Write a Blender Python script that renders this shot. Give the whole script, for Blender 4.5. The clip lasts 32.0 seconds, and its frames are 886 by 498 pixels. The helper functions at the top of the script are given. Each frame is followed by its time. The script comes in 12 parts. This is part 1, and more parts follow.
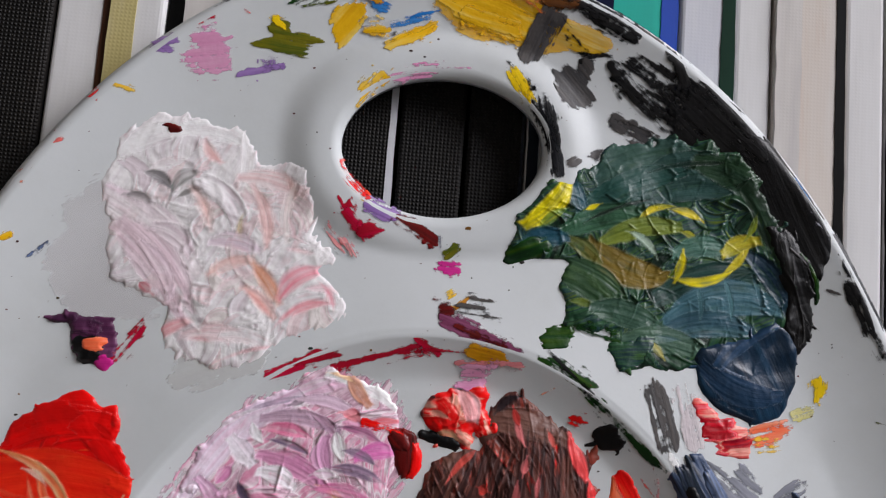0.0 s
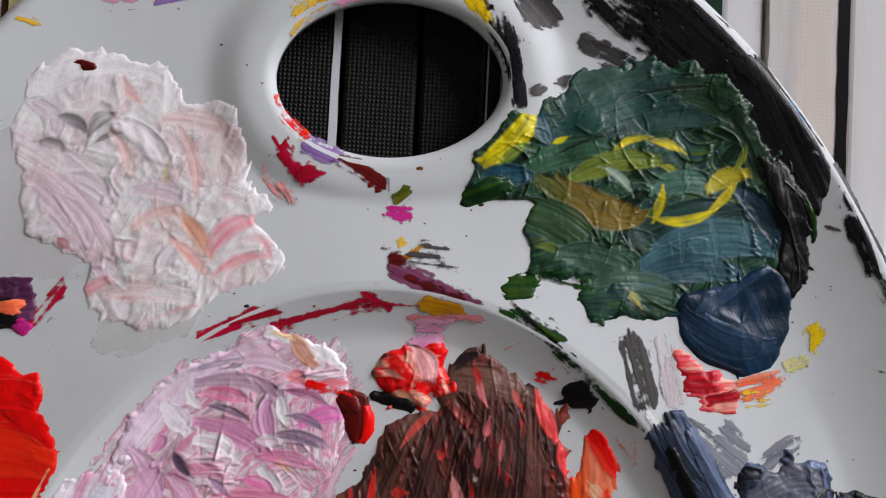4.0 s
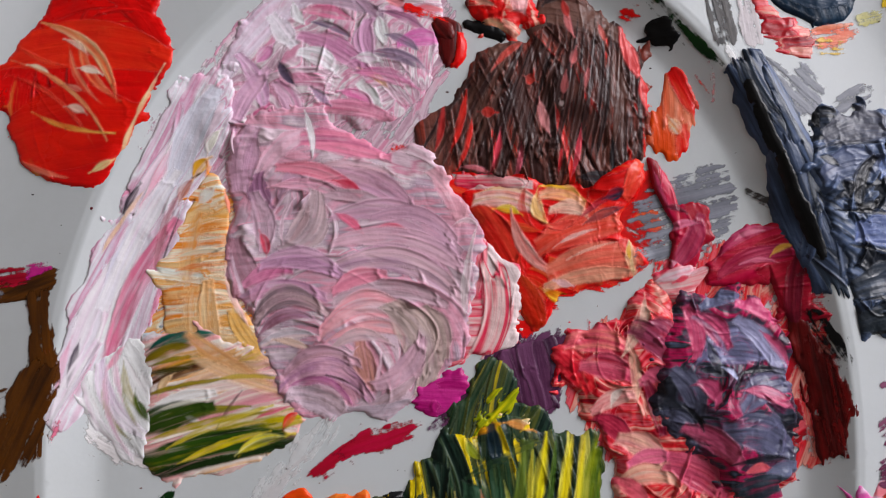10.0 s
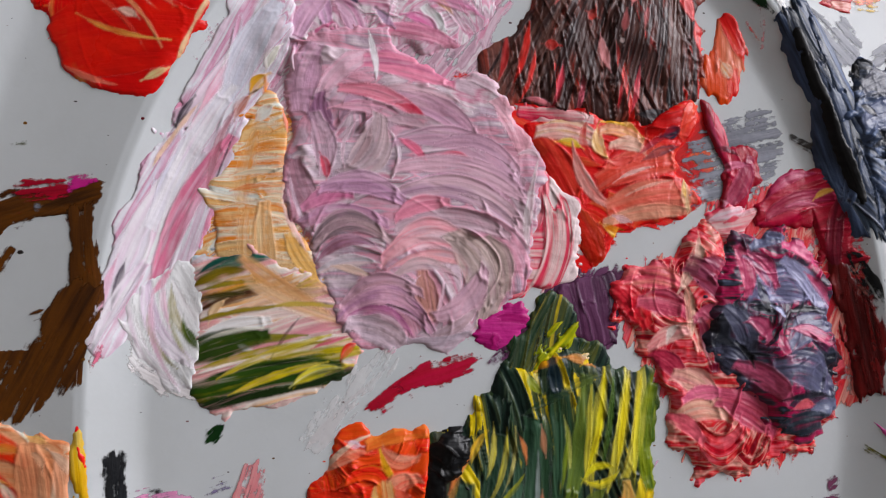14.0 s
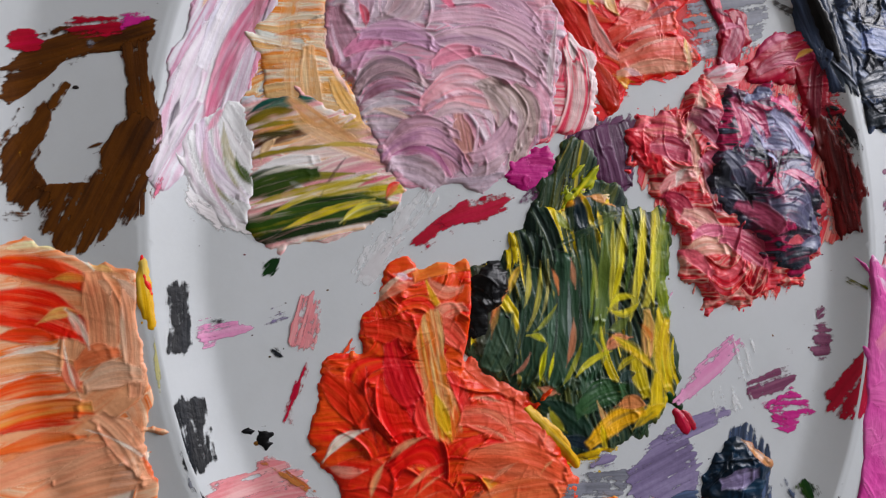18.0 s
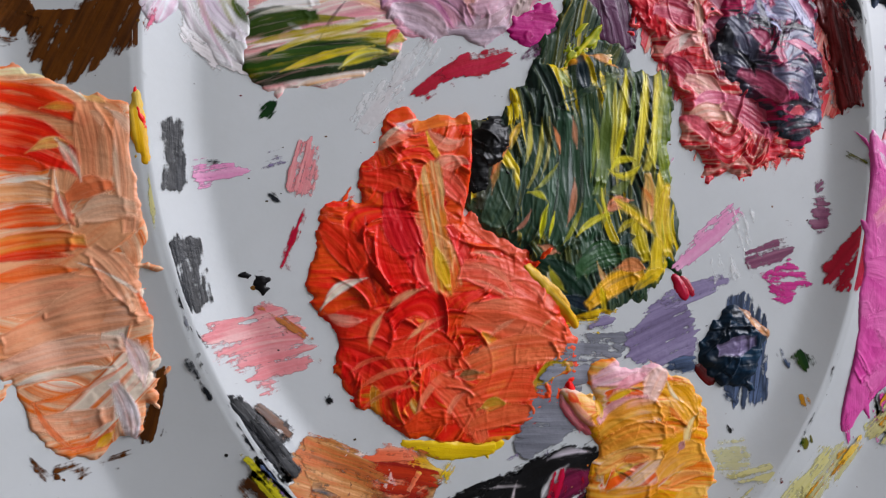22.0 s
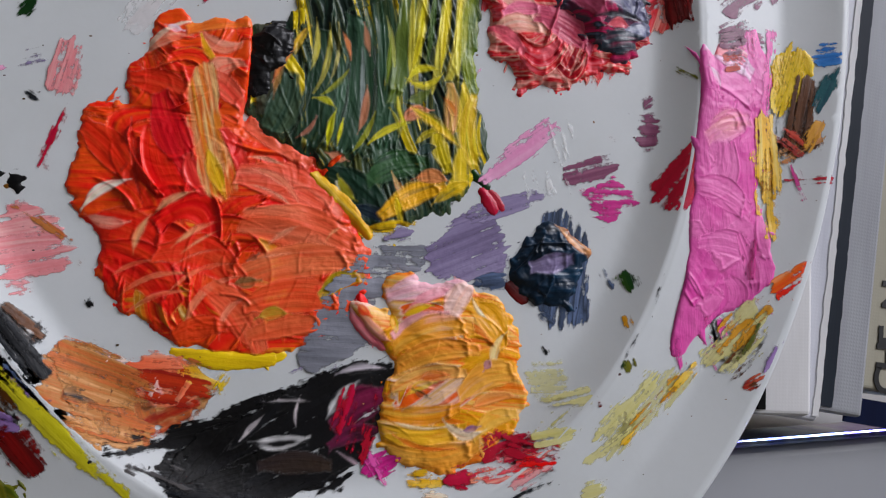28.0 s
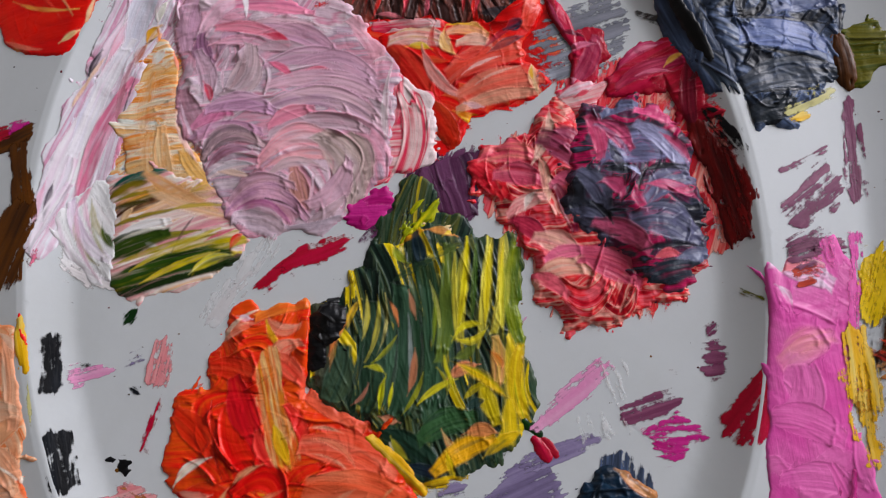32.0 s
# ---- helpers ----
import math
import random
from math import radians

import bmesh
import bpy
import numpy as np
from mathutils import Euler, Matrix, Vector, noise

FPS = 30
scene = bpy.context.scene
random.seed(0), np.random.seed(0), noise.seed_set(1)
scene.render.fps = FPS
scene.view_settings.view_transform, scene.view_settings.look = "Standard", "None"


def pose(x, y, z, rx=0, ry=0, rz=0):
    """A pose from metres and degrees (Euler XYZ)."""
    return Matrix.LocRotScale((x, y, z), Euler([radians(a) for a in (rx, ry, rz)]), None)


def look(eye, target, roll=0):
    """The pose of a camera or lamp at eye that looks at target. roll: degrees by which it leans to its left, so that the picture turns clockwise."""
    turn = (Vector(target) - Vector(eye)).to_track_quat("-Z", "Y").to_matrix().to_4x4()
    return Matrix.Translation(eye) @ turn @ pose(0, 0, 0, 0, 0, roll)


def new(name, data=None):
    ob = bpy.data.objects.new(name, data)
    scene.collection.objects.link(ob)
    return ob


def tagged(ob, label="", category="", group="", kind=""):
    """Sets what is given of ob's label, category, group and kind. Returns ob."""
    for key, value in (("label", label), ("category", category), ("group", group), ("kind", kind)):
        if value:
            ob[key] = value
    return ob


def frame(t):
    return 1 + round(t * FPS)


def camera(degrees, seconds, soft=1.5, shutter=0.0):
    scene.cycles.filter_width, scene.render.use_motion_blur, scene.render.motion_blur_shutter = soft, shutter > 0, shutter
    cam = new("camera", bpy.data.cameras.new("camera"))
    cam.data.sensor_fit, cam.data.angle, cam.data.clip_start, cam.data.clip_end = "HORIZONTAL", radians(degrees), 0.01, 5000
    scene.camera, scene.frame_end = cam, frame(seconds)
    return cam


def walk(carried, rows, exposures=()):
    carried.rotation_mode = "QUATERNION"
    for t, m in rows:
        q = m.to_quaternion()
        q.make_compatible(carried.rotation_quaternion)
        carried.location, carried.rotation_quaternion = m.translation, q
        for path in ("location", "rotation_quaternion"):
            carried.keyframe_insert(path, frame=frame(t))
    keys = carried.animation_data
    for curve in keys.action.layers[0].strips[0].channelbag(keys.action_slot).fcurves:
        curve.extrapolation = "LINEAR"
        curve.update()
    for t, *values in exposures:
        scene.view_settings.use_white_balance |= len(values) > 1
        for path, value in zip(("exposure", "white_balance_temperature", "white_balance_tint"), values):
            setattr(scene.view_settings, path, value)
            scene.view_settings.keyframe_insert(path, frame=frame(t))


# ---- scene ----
cam = camera(56.0, 32.0, soft=1.2)
PATH = [
    (0, (0.04503, 0.05501, 0.60439), (0.06848, 0.07817, 0.40713), 45.61),
    (0.5, (0.04757, 0.06142, 0.60361), (0.07003, 0.08431, 0.40620), 44.75),
    (1, (0.05122, 0.06787, 0.60251), (0.07305, 0.09171, 0.40514), 42.70),
    (1.5, (0.05340, 0.07111, 0.60001), (0.07498, 0.09629, 0.40278), 40.80),
    (2, (0.05503, 0.07341, 0.59723), (0.07533, 0.09782, 0.39977), 39.88),
    (2.5, (0.05613, 0.07062, 0.59302), (0.07603, 0.09289, 0.39526), 41.79),
    (3, (0.05926, 0.07189, 0.58932), (0.07720, 0.08317, 0.39045), 57.57),
    (3.5, (0.06137, 0.06565, 0.58661), (0.07948, 0.07381, 0.38760), 64.90),
    (5.5, (0.06834, 0.03706, 0.58889), (0.08180, 0.04448, 0.38948), 58.79),
    (6, (0.06732, 0.02528, 0.59121), (0.08063, 0.03385, 0.39184), 54.80),
    (6.5, (0.06842, 0.01733, 0.59341), (0.08118, 0.02711, 0.39406), 49.98),
    (7, (0.07058, 0.01040, 0.59506), (0.08255, 0.01979, 0.39564), 49.32),
    (7.5, (0.07085, 0.00353, 0.59686), (0.08287, 0.01270, 0.39743), 50.16),
    (8, (0.06976, -0.00399, 0.59748), (0.08204, 0.00547, 0.39808), 49.91),
    (8.5, (0.06644, -0.01129, 0.59769), (0.07864, -0.00181, 0.39829), 50.20),
    (9, (0.06164, -0.01919, 0.59506), (0.07325, -0.00697, 0.39577), 42.36),
    (9.5, (0.05294, -0.02575, 0.59278), (0.06480, -0.01327, 0.39353), 43.19),
    (10, (0.04584, -0.02918, 0.59075), (0.05909, -0.01663, 0.39159), 46.72),
    (10.5, (0.04225, -0.03139, 0.59010), (0.05575, -0.01829, 0.39099), 46.36),
    (11, (0.03685, -0.03333, 0.58958), (0.05345, -0.02002, 0.39071), 52.07),
    (11.5, (0.03167, -0.03311, 0.58893), (0.05119, -0.01984, 0.39032), 56.75),
    (12, (0.02564, -0.03399, 0.58743), (0.04842, -0.02014, 0.38921), 59.91),
    (12.5, (0.02106, -0.03566, 0.58552), (0.04756, -0.02111, 0.38782), 62.51),
    (13, (0.01617, -0.03778, 0.58312), (0.04689, -0.02363, 0.38600), 66.49),
    (13.5, (0.01310, -0.04372, 0.58125), (0.04754, -0.02788, 0.38488), 66.70),
    (14, (0.01036, -0.04840, 0.58021), (0.04841, -0.03143, 0.38460), 67.36),
    (14.5, (0.00646, -0.04966, 0.57971), (0.04919, -0.03429, 0.38493), 71.56),
    (16.5, (-0.01076, -0.06408, 0.58004), (0.04516, -0.04692, 0.38878), 73.28),
    (17, (-0.01517, -0.07167, 0.58133), (0.04172, -0.05532, 0.39029), 73.87),
    (17.5, (-0.01740, -0.07809, 0.58144), (0.04081, -0.06224, 0.39075), 74.33),
    (18, (-0.01933, -0.08252, 0.58080), (0.04034, -0.06721, 0.39052), 74.91),
    (18.5, (-0.01981, -0.08753, 0.58094), (0.04058, -0.07438, 0.39073), 76.77),
    (19, (-0.02097, -0.09261, 0.58088), (0.04052, -0.08037, 0.39096), 77.71),
    (19.5, (-0.02287, -0.09536, 0.58020), (0.03976, -0.08401, 0.39060), 78.70),
    (20, (-0.02400, -0.09650, 0.57874), (0.03992, -0.08506, 0.38958), 78.92),
    (20.5, (-0.02355, -0.09684, 0.57797), (0.04038, -0.08538, 0.38881), 78.86),
    (21, (-0.02273, -0.10055, 0.57633), (0.04115, -0.08990, 0.38711), 79.72),
    (21.5, (-0.02224, -0.10289, 0.57498), (0.04192, -0.09501, 0.38571), 82.31),
    (22, (-0.02253, -0.10729, 0.57460), (0.04175, -0.09979, 0.38536), 82.79),
    (22.5, (-0.01932, -0.10977, 0.57550), (0.04437, -0.10274, 0.38604), 83.32),
    (23, (-0.01598, -0.11303, 0.57659), (0.04775, -0.10635, 0.38713), 83.68),
    (23.5, (-0.01223, -0.12016, 0.57651), (0.05151, -0.11064, 0.38718), 81.08),
    (24, (-0.01086, -0.12363, 0.57599), (0.05212, -0.11408, 0.38640), 80.91),
    (24.5, (-0.01083, -0.12716, 0.57456), (0.05242, -0.11834, 0.38503), 81.61),
    (26.5, (0.00416, -0.13791, 0.57669), (0.06481, -0.12644, 0.38646), 78.84),
    (27, (0.01320, -0.13828, 0.57874), (0.07304, -0.12608, 0.38829), 78.08),
    (27.5, (0.02369, -0.13860, 0.58139), (0.08188, -0.12471, 0.39055), 76.08),
    (28, (0.03016, -0.13449, 0.58331), (0.08748, -0.11987, 0.39225), 74.93),
    (28.5, (0.03742, -0.12698, 0.58496), (0.09340, -0.11191, 0.39355), 73.44),
    (29, (0.04549, -0.12125, 0.58685), (0.09731, -0.10533, 0.39434), 70.91),
    (29.5, (0.05244, -0.11364, 0.58919), (0.09861, -0.09835, 0.39520), 69.03),
    (30, (0.05885, -0.10668, 0.59241), (0.09501, -0.08984, 0.39643), 61.74),
    (30.5, (0.06221, -0.09847, 0.59575), (0.09013, -0.08136, 0.39845), 54.83),
    (31, (0.06637, -0.09311, 0.59874), (0.08242, -0.07434, 0.40027), 36.66),
    (31.5, (0.07379, -0.09512, 0.60112), (0.07895, -0.06784, 0.40305), 6.74),
    (32, (0.07933, -0.09673, 0.60405), (0.07538, -0.06144, 0.40723), -10.37),
]
# the film camera's own drift: seconds, stops, kelvin, tint
EXPOSURES = [(0, 0.0, 6500, 10), (3, 0.0, 6500, 10), (7, -0.1, 6500, 10), (9, 0.0, 6500, 10), (14, -0.03, 6450, 10), (18, -0.02, 6400, 10), (22, 0.02, 6250, 10), (27, 0.0, 6250, 10), (29, -0.08, 6320, 11), (30, -0.12, 6400, 12), (31, -0.16, 6380, 12), (32, -0.07, 6380, 11)]
walk(cam, [(t, look(eye, target, roll)) for t, eye, target, roll in PATH], EXPOSURES)

# ---- daylight: overcast sky, soft light through the window ----
world = bpy.data.worlds.new("sky")
scene.world = world
world.use_nodes = True
wn = world.node_tree
sky = wn.nodes.new("ShaderNodeTexSky")
sky.sky_type, sky.sun_disc = "NISHITA", False
sky.sun_elevation, sky.sun_rotation = radians(28), radians(60)
wn.links.new(sky.outputs[0], wn.nodes["Background"].inputs[0])
wn.nodes["Background"].inputs[1].default_value = 0.10
sun = new("sun", bpy.data.lights.new("sun", "SUN"))
sun.data.energy, sun.data.angle, sun.data.color = 0.6, radians(14), (1, 0.96, 0.9)
sun.matrix_world = look((1.93, 1.05, 1.6), (0.07, -0.03, 0.4))
scene.view_settings.exposure = -0.02


def window_lamp(x, y, z, target, wide, high, watts, colour):
    ob = new("window_light", bpy.data.lights.new("window_light", "AREA"))
    ob.data.shape, ob.data.size, ob.data.size_y, ob.data.energy, ob.data.color = "RECTANGLE", wide, high, watts, colour
    ob.matrix_world = look((x, y, z), target)
    return ob


# ---- materials ----
def shader(name):
    m = bpy.data.materials.new(name)
    m.use_nodes = True
    return m, m.node_tree.nodes, m.node_tree.links, m.node_tree.nodes["Principled BSDF"]


def noise_node(nodes, links, scale, detail=4.0, rough=0.55, space="Object", stretch=None):
    tc = nodes.new("ShaderNodeTexCoord")
    nz = nodes.new("ShaderNodeTexNoise")
    nz.inputs["Scale"].default_value, nz.inputs["Detail"].default_value, nz.inputs["Roughness"].default_value = scale, detail, rough
    if stretch:
        mp = nodes.new("ShaderNodeMapping")
        mp.inputs["Scale"].default_value = stretch
        links.new(tc.outputs[space], mp.inputs[0])
        links.new(mp.outputs[0], nz.inputs["Vector"])
    else:
        links.new(tc.outputs[space], nz.inputs["Vector"])
    return nz


def maths(nodes, links, op, a, b, clamp=False):
    n = nodes.new("ShaderNodeMath")
    n.operation, n.use_clamp = op, clamp
    for i, v in enumerate((a, b)):
        if isinstance(v, (int, float)):
            n.inputs[i].default_value = v
        else:
            links.new(v, n.inputs[i])
    return n.outputs[0]


def ramp_node(nodes, links, fac, stops):
    rp = nodes.new("ShaderNodeValToRGB")
    el = rp.color_ramp.elements
    while len(el) < len(stops):
        el.new(0.5)
    for e, (p, c) in zip(el, stops):
        e.position, e.color = p, (*c, 1)
    links.new(fac, rp.inputs[0])
    return rp.outputs[0]


def bumped(nodes, links, bsdf, height, strength, dist):
    b = nodes.new("ShaderNodeBump")
    b.inputs["Strength"].default_value, b.inputs["Distance"].default_value = strength, dist
    links.new(height, b.inputs["Height"])
    links.new(b.outputs[0], bsdf.inputs["Normal"])


def lin(c):
    """A colour from a hex string, in linear light."""
    v = [int(c[i:i + 2], 16) / 255 for i in (0, 2, 4)]
    return tuple(x / 12.92 if x < 0.04045 else ((x + 0.055) / 1.055) ** 2.4 for x in v)


PAINTS, RAMPS = {}, {}


def richer(c, by=1.28):
    """The colour with more chroma."""
    g = 0.3 * c[0] + 0.55 * c[1] + 0.15 * c[2]
    return tuple(min(0.95, max(0.002, (g + (v - g) * by) * 1.08)) for v in c)


def pigment(k):
    """A paint's colour by its hex name; dull ones gain more chroma than vivid ones."""
    c = tuple(m * v for m, v in zip((1.18, 1.1, 1.12), lin(k)))
    return richer(c, 1.55 - 0.5 * (max(c) - min(c)) / max(c))


def paint(key, colours, gloss=0.32, grain=0.3):
    """Thick artists' paint: the strokes' own mix value runs through the colours, with pigment streaks and bristle marks along the strokes."""
    m, nodes, links, bsdf = shader("paint_" + key)
    at, fl = nodes.new("ShaderNodeAttribute"), nodes.new("ShaderNodeAttribute")
    at.attribute_name, fl.attribute_name = "mix", "flow"
    streak = nodes.new("ShaderNodeTexNoise")
    streak.inputs["Scale"].default_value, streak.inputs["Detail"].default_value, streak.inputs["Roughness"].default_value = 1.0, 4.0, 0.6
    links.new(fl.outputs["Vector"], streak.inputs["Vector"])
    fine = noise_node(nodes, links, 700, 4, 0.6)
    coarse = noise_node(nodes, links, 130, 3, 0.5)
    s = maths(nodes, links, "MULTIPLY", maths(nodes, links, "SUBTRACT", streak.outputs[0], 0.5), grain * 3.4)
    c = maths(nodes, links, "MULTIPLY", maths(nodes, links, "SUBTRACT", coarse.outputs[0], 0.5), grain * 0.5)
    fac = maths(nodes, links, "ADD", maths(nodes, links, "ADD", at.outputs["Fac"], s), c, True)
    n = len(colours)
    stops = [((i + 0.5) / n if n > 1 else 0.5, richer(lin(q))) for i, q in enumerate(colours)]
    cover = nodes.new("ShaderNodeAttribute")
    cover.attribute_name = "cover"
    # rubbed thin, the paint lets what lies below it show through
    veil = nodes.new("ShaderNodeAttribute")
    veil.attribute_name = "veil"
    wear = maths(nodes, links, "ADD", maths(nodes, links, "MULTIPLY", maths(nodes, links, "SUBTRACT", streak.outputs[0], 0.5), 3.0), maths(nodes, links, "MULTIPLY", maths(nodes, links, "SUBTRACT", fine.outputs[0], 0.5), 1.6))
    alpha = maths(nodes, links, "ADD", maths(nodes, links, "MULTIPLY", maths(nodes, links, "ADD", cover.outputs["Fac"], wear), 2.4), 0.4, True)
    links.new(maths(nodes, links, "MULTIPLY", alpha, veil.outputs["Fac"], True), bsdf.inputs["Alpha"])
    # other colours worked wet into the paint, streaked along the strokes
    tint = nodes.new("ShaderNodeAttribute")
    tint.attribute_name = "tint"
    blend = nodes.new("ShaderNodeMix")
    blend.data_type = "RGBA"
    links.new(maths(nodes, links, "MULTIPLY", tint.outputs["Alpha"], maths(nodes, links, "ADD", maths(nodes, links, "MULTIPLY", streak.outputs[0], 1.8), 0.15), True), blend.inputs["Factor"])
    links.new(ramp_node(nodes, links, fac, stops), blend.inputs["A"])
    links.new(tint.outputs["Color"], blend.inputs["B"])
    links.new(blend.outputs["Result"], bsdf.inputs["Base Color"])
    RAMPS[key] = np.array([q for _, q in stops])
    links.new(maths(nodes, links, "ADD", maths(nodes, links, "MULTIPLY", coarse.outputs[0], 0.2), gloss - 0.02), bsdf.inputs["Roughness"])
    bsdf.inputs["Specular IOR Level"].default_value = 0.32
    relief = maths(nodes, links, "ADD", maths(nodes, links, "MULTIPLY", streak.outputs[0], 0.8), maths(nodes, links, "MULTIPLY", fine.outputs[0], 0.5))
    bumped(nodes, links, bsdf, relief, 0.5, 0.0004)
    PAINTS[key] = m
    return m


def plastic():
    m, nodes, links, bsdf = shader("white_plastic")
    big = noise_node(nodes, links, 14, 4, 0.6)
    small = noise_node(nodes, links, 900, 3, 0.6)
    smear = noise_node(nodes, links, 60, 6, 0.7)
    f = maths(nodes, links, "ADD", maths(nodes, links, "MULTIPLY", big.outputs[0], 0.6), maths(nodes, links, "MULTIPLY", smear.outputs[0], 0.4))
    links.new(ramp_node(nodes, links, f, [(0.3, (0.605, 0.635, 0.635)), (0.5, (0.66, 0.695, 0.705)), (0.7, (0.695, 0.73, 0.745))]), bsdf.inputs["Base Color"])
    links.new(maths(nodes, links, "ADD", maths(nodes, links, "MULTIPLY", smear.outputs[0], 0.25), 0.34), bsdf.inputs["Roughness"])
    bsdf.inputs["Specular IOR Level"].default_value = 0.35
    bumped(nodes, links, bsdf, small.outputs[0], 0.08, 0.0002)
    return m


def canvas_cloth(name, colours, weave=1.0, gloss=0.6, streak=0.0):
    """Primed or painted cloth with a woven grain; several colours run as brushed streaks along the edge."""
    m, nodes, links, bsdf = shader(name)
    tc = nodes.new("ShaderNodeTexCoord")
    nz = noise_node(nodes, links, 25, 5, 0.65, stretch=(3.0, 0.35, 1.0))
    stops = [((i + 0.5) / len(colours), lin(q)) for i, q in enumerate(colours)]
    links.new(ramp_node(nodes, links, nz.outputs[0], stops), bsdf.inputs["Base Color"])
    waves = []
    for axis in ("X", "Y"):
        w = nodes.new("ShaderNodeTexWave")
        w.bands_direction = axis
        w.inputs["Scale"].default_value, w.inputs["Distortion"].default_value, w.inputs["Detail"].default_value = 320, 0.6, 1
        links.new(tc.outputs["Object"], w.inputs[0])
        waves.append(w.outputs["Fac"])
    bumped(nodes, links, bsdf, maths(nodes, links, "MULTIPLY", *waves), 0.16 * weave, 0.0005)
    bsdf.inputs["Roughness"].default_value = gloss + 0.15
    bsdf.inputs["Specular IOR Level"].default_value = 0.3
    return m


def plain(name, colour, gloss=0.5, metal=0.0, vary=0.15, scale=30):
    m, nodes, links, bsdf = shader(name)
    nz = noise_node(nodes, links, scale, 5, 0.6)
    c = lin(colour)
    links.new(ramp_node(nodes, links, nz.outputs[0], [(0.3, tuple(v * (1 - vary) for v in c)), (0.7, tuple(min(1, v * (1 + vary)) for v in c))]), bsdf.inputs["Base Color"])
    bsdf.inputs["Roughness"].default_value, bsdf.inputs["Metallic"].default_value = gloss, metal
    bumped(nodes, links, bsdf, nz.outputs[0], 0.1, 0.0005)
    return m


paint("pale", ["d8cfd3", "e4e0e2", "eeecec", "e8e4e6", "e0cfd1", "e8e2e0"], 0.33, 0.18)
paint("pale_wash", ["cfc6c9", "d6cfd1", "dcd6d8"], 0.3, 0.2)
paint("clear_white", ["d9d8d6", "e2e1df", "e6e6e4"], 0.2, 0.1)
paint("rose", ["f6dcdc", "ea949c", "dc4c62", "f4d2d0", "e46c78"], 0.28, 0.18)
paint("dusty_pink", ["cc6478", "e08aa0", "ecbcc8"], 0.33, 0.25)
paint("mound_lilac", ["d8c4cc", "c8b0bc", "d8aaba", "d8a0b0", "bca6b4", "e0d0d6", "cc94a6", "d4bcc6"], 0.3, 0.16)
paint("lilac_mix", ["ece0e4", "e0bccc", "d898b0", "e8d2dc", "c09cac", "f0e6ea", "da9cb4", "e2c6d2"], 0.3, 0.2)
paint("ridge_white", ["e8e2ea", "dcc4d2", "ecebf0", "d09cb4", "e4e0ea", "e6d4de"], 0.3, 0.22)
paint("brown_red", ["3e2826", "5e3c38", "764c44", "4e3230", "8a443c", "7a4840", "cc4038"], 0.3, 0.2)
paint("dark_red", ["2a0608", "5a0c12", "7a1018"], 0.3, 0.3)
paint("red_white", ["d01814", "ec3a30", "d41816", "f2b8a8", "e02820"], 0.28, 0.22)
paint("red", ["c0140e", "d82418", "e04028", "e67058"], 0.27, 0.22)
paint("red_orange", ["c0160a", "d02410", "d9380f", "d42a10", "e89a6a"], 0.22, 0.18)
paint("orange", ["dc3e0e", "ea5016", "f0682e", "e44812", "f8a060", "fcd8a4"], 0.3, 0.16)
paint("coral", ["e8644c", "ec8c74", "f2b09c"], 0.25, 0.2)
paint("cream_yellow", ["e8cf9a", "e2b24a", "e9d9b8", "d8923a"], 0.3, 0.35)
paint("peach", ["f2c89c", "ecaa6c", "f6e8d6", "e8904c", "f2d0a8", "faf4ea"], 0.32, 0.2)
paint("peach_orange", ["eab08e", "e89874", "f2c8ac", "e88050", "f6e0d0"], 0.28, 0.2)
paint("vivid_orange", ["d02a08", "e04a10", "ea7a30", "f0b088"], 0.24, 0.25)
paint("amber_pink", ["eaa028", "f0b03c", "ec8048", "f0bc78", "f4ccbc", "e87030"], 0.28, 0.22)
paint("pink_cream", ["f6d2cc", "f0aeae", "f8e6de", "f0bc90"], 0.3, 0.2)
paint("green", ["12221a", "203a2a", "34523a", "20343a", "44603c", "28404a", "5a6a34"], 0.28, 0.3)
paint("teal_slate", ["12303c", "1c4450", "2c5a5e", "1a3a4c"], 0.25, 0.25)
paint("ink_blue", ["0c161e", "16283a", "284258"], 0.24, 0.12)
paint("olive", ["5a5a1e", "6e6a28", "46521e", "7c7434"], 0.35, 0.35)
paint("yellow", ["dcb812", "eccc1a", "d0b014"], 0.28, 0.22)
paint("ochre_wash", ["d8a81e", "e2b83a", "e6cf88"], 0.35, 0.35)
paint("ochre", ["b8801c", "cc9a24", "a87424"], 0.35, 0.35)
paint("pale_yellow", ["d6d092", "dfdaa8", "cfc884"], 0.4, 0.25)
paint("black", ["040405", "08080a", "0e0f12"], 0.3, 0.2)
paint("grey_black", ["2a2b2e", "3c3a3a", "4a4644"], 0.4, 0.3)
paint("grey", ["6a6c74", "80828a", "9496a0"], 0.35, 0.35)
paint("slate", ["1a1e26", "3e485a", "5e6c88", "2e3644", "6c7a98", "4a566e"], 0.27, 0.2)
paint("slate_black", ["07080a", "101216", "1c2026"], 0.3, 0.2)
paint("plum_slate", ["24262e", "464a58", "60304a", "383c48", "b83c60", "202228", "545a6c"], 0.26, 0.18)
paint("berry", ["9c1432", "cc2846", "e87880", "d83a46", "f0b0a4", "b81c3a", "8a1230"], 0.27, 0.22)
paint("crimson", ["861230", "a41a3c", "ba2c50"], 0.28, 0.2)
paint("magenta", ["a82a70", "c04a8a", "b83880"], 0.35, 0.3)
paint("purple", ["3a2036", "54304a", "6a4460"], 0.3, 0.35)
paint("violet", ["72588c", "8a70a2", "a28cb8"], 0.4, 0.3)
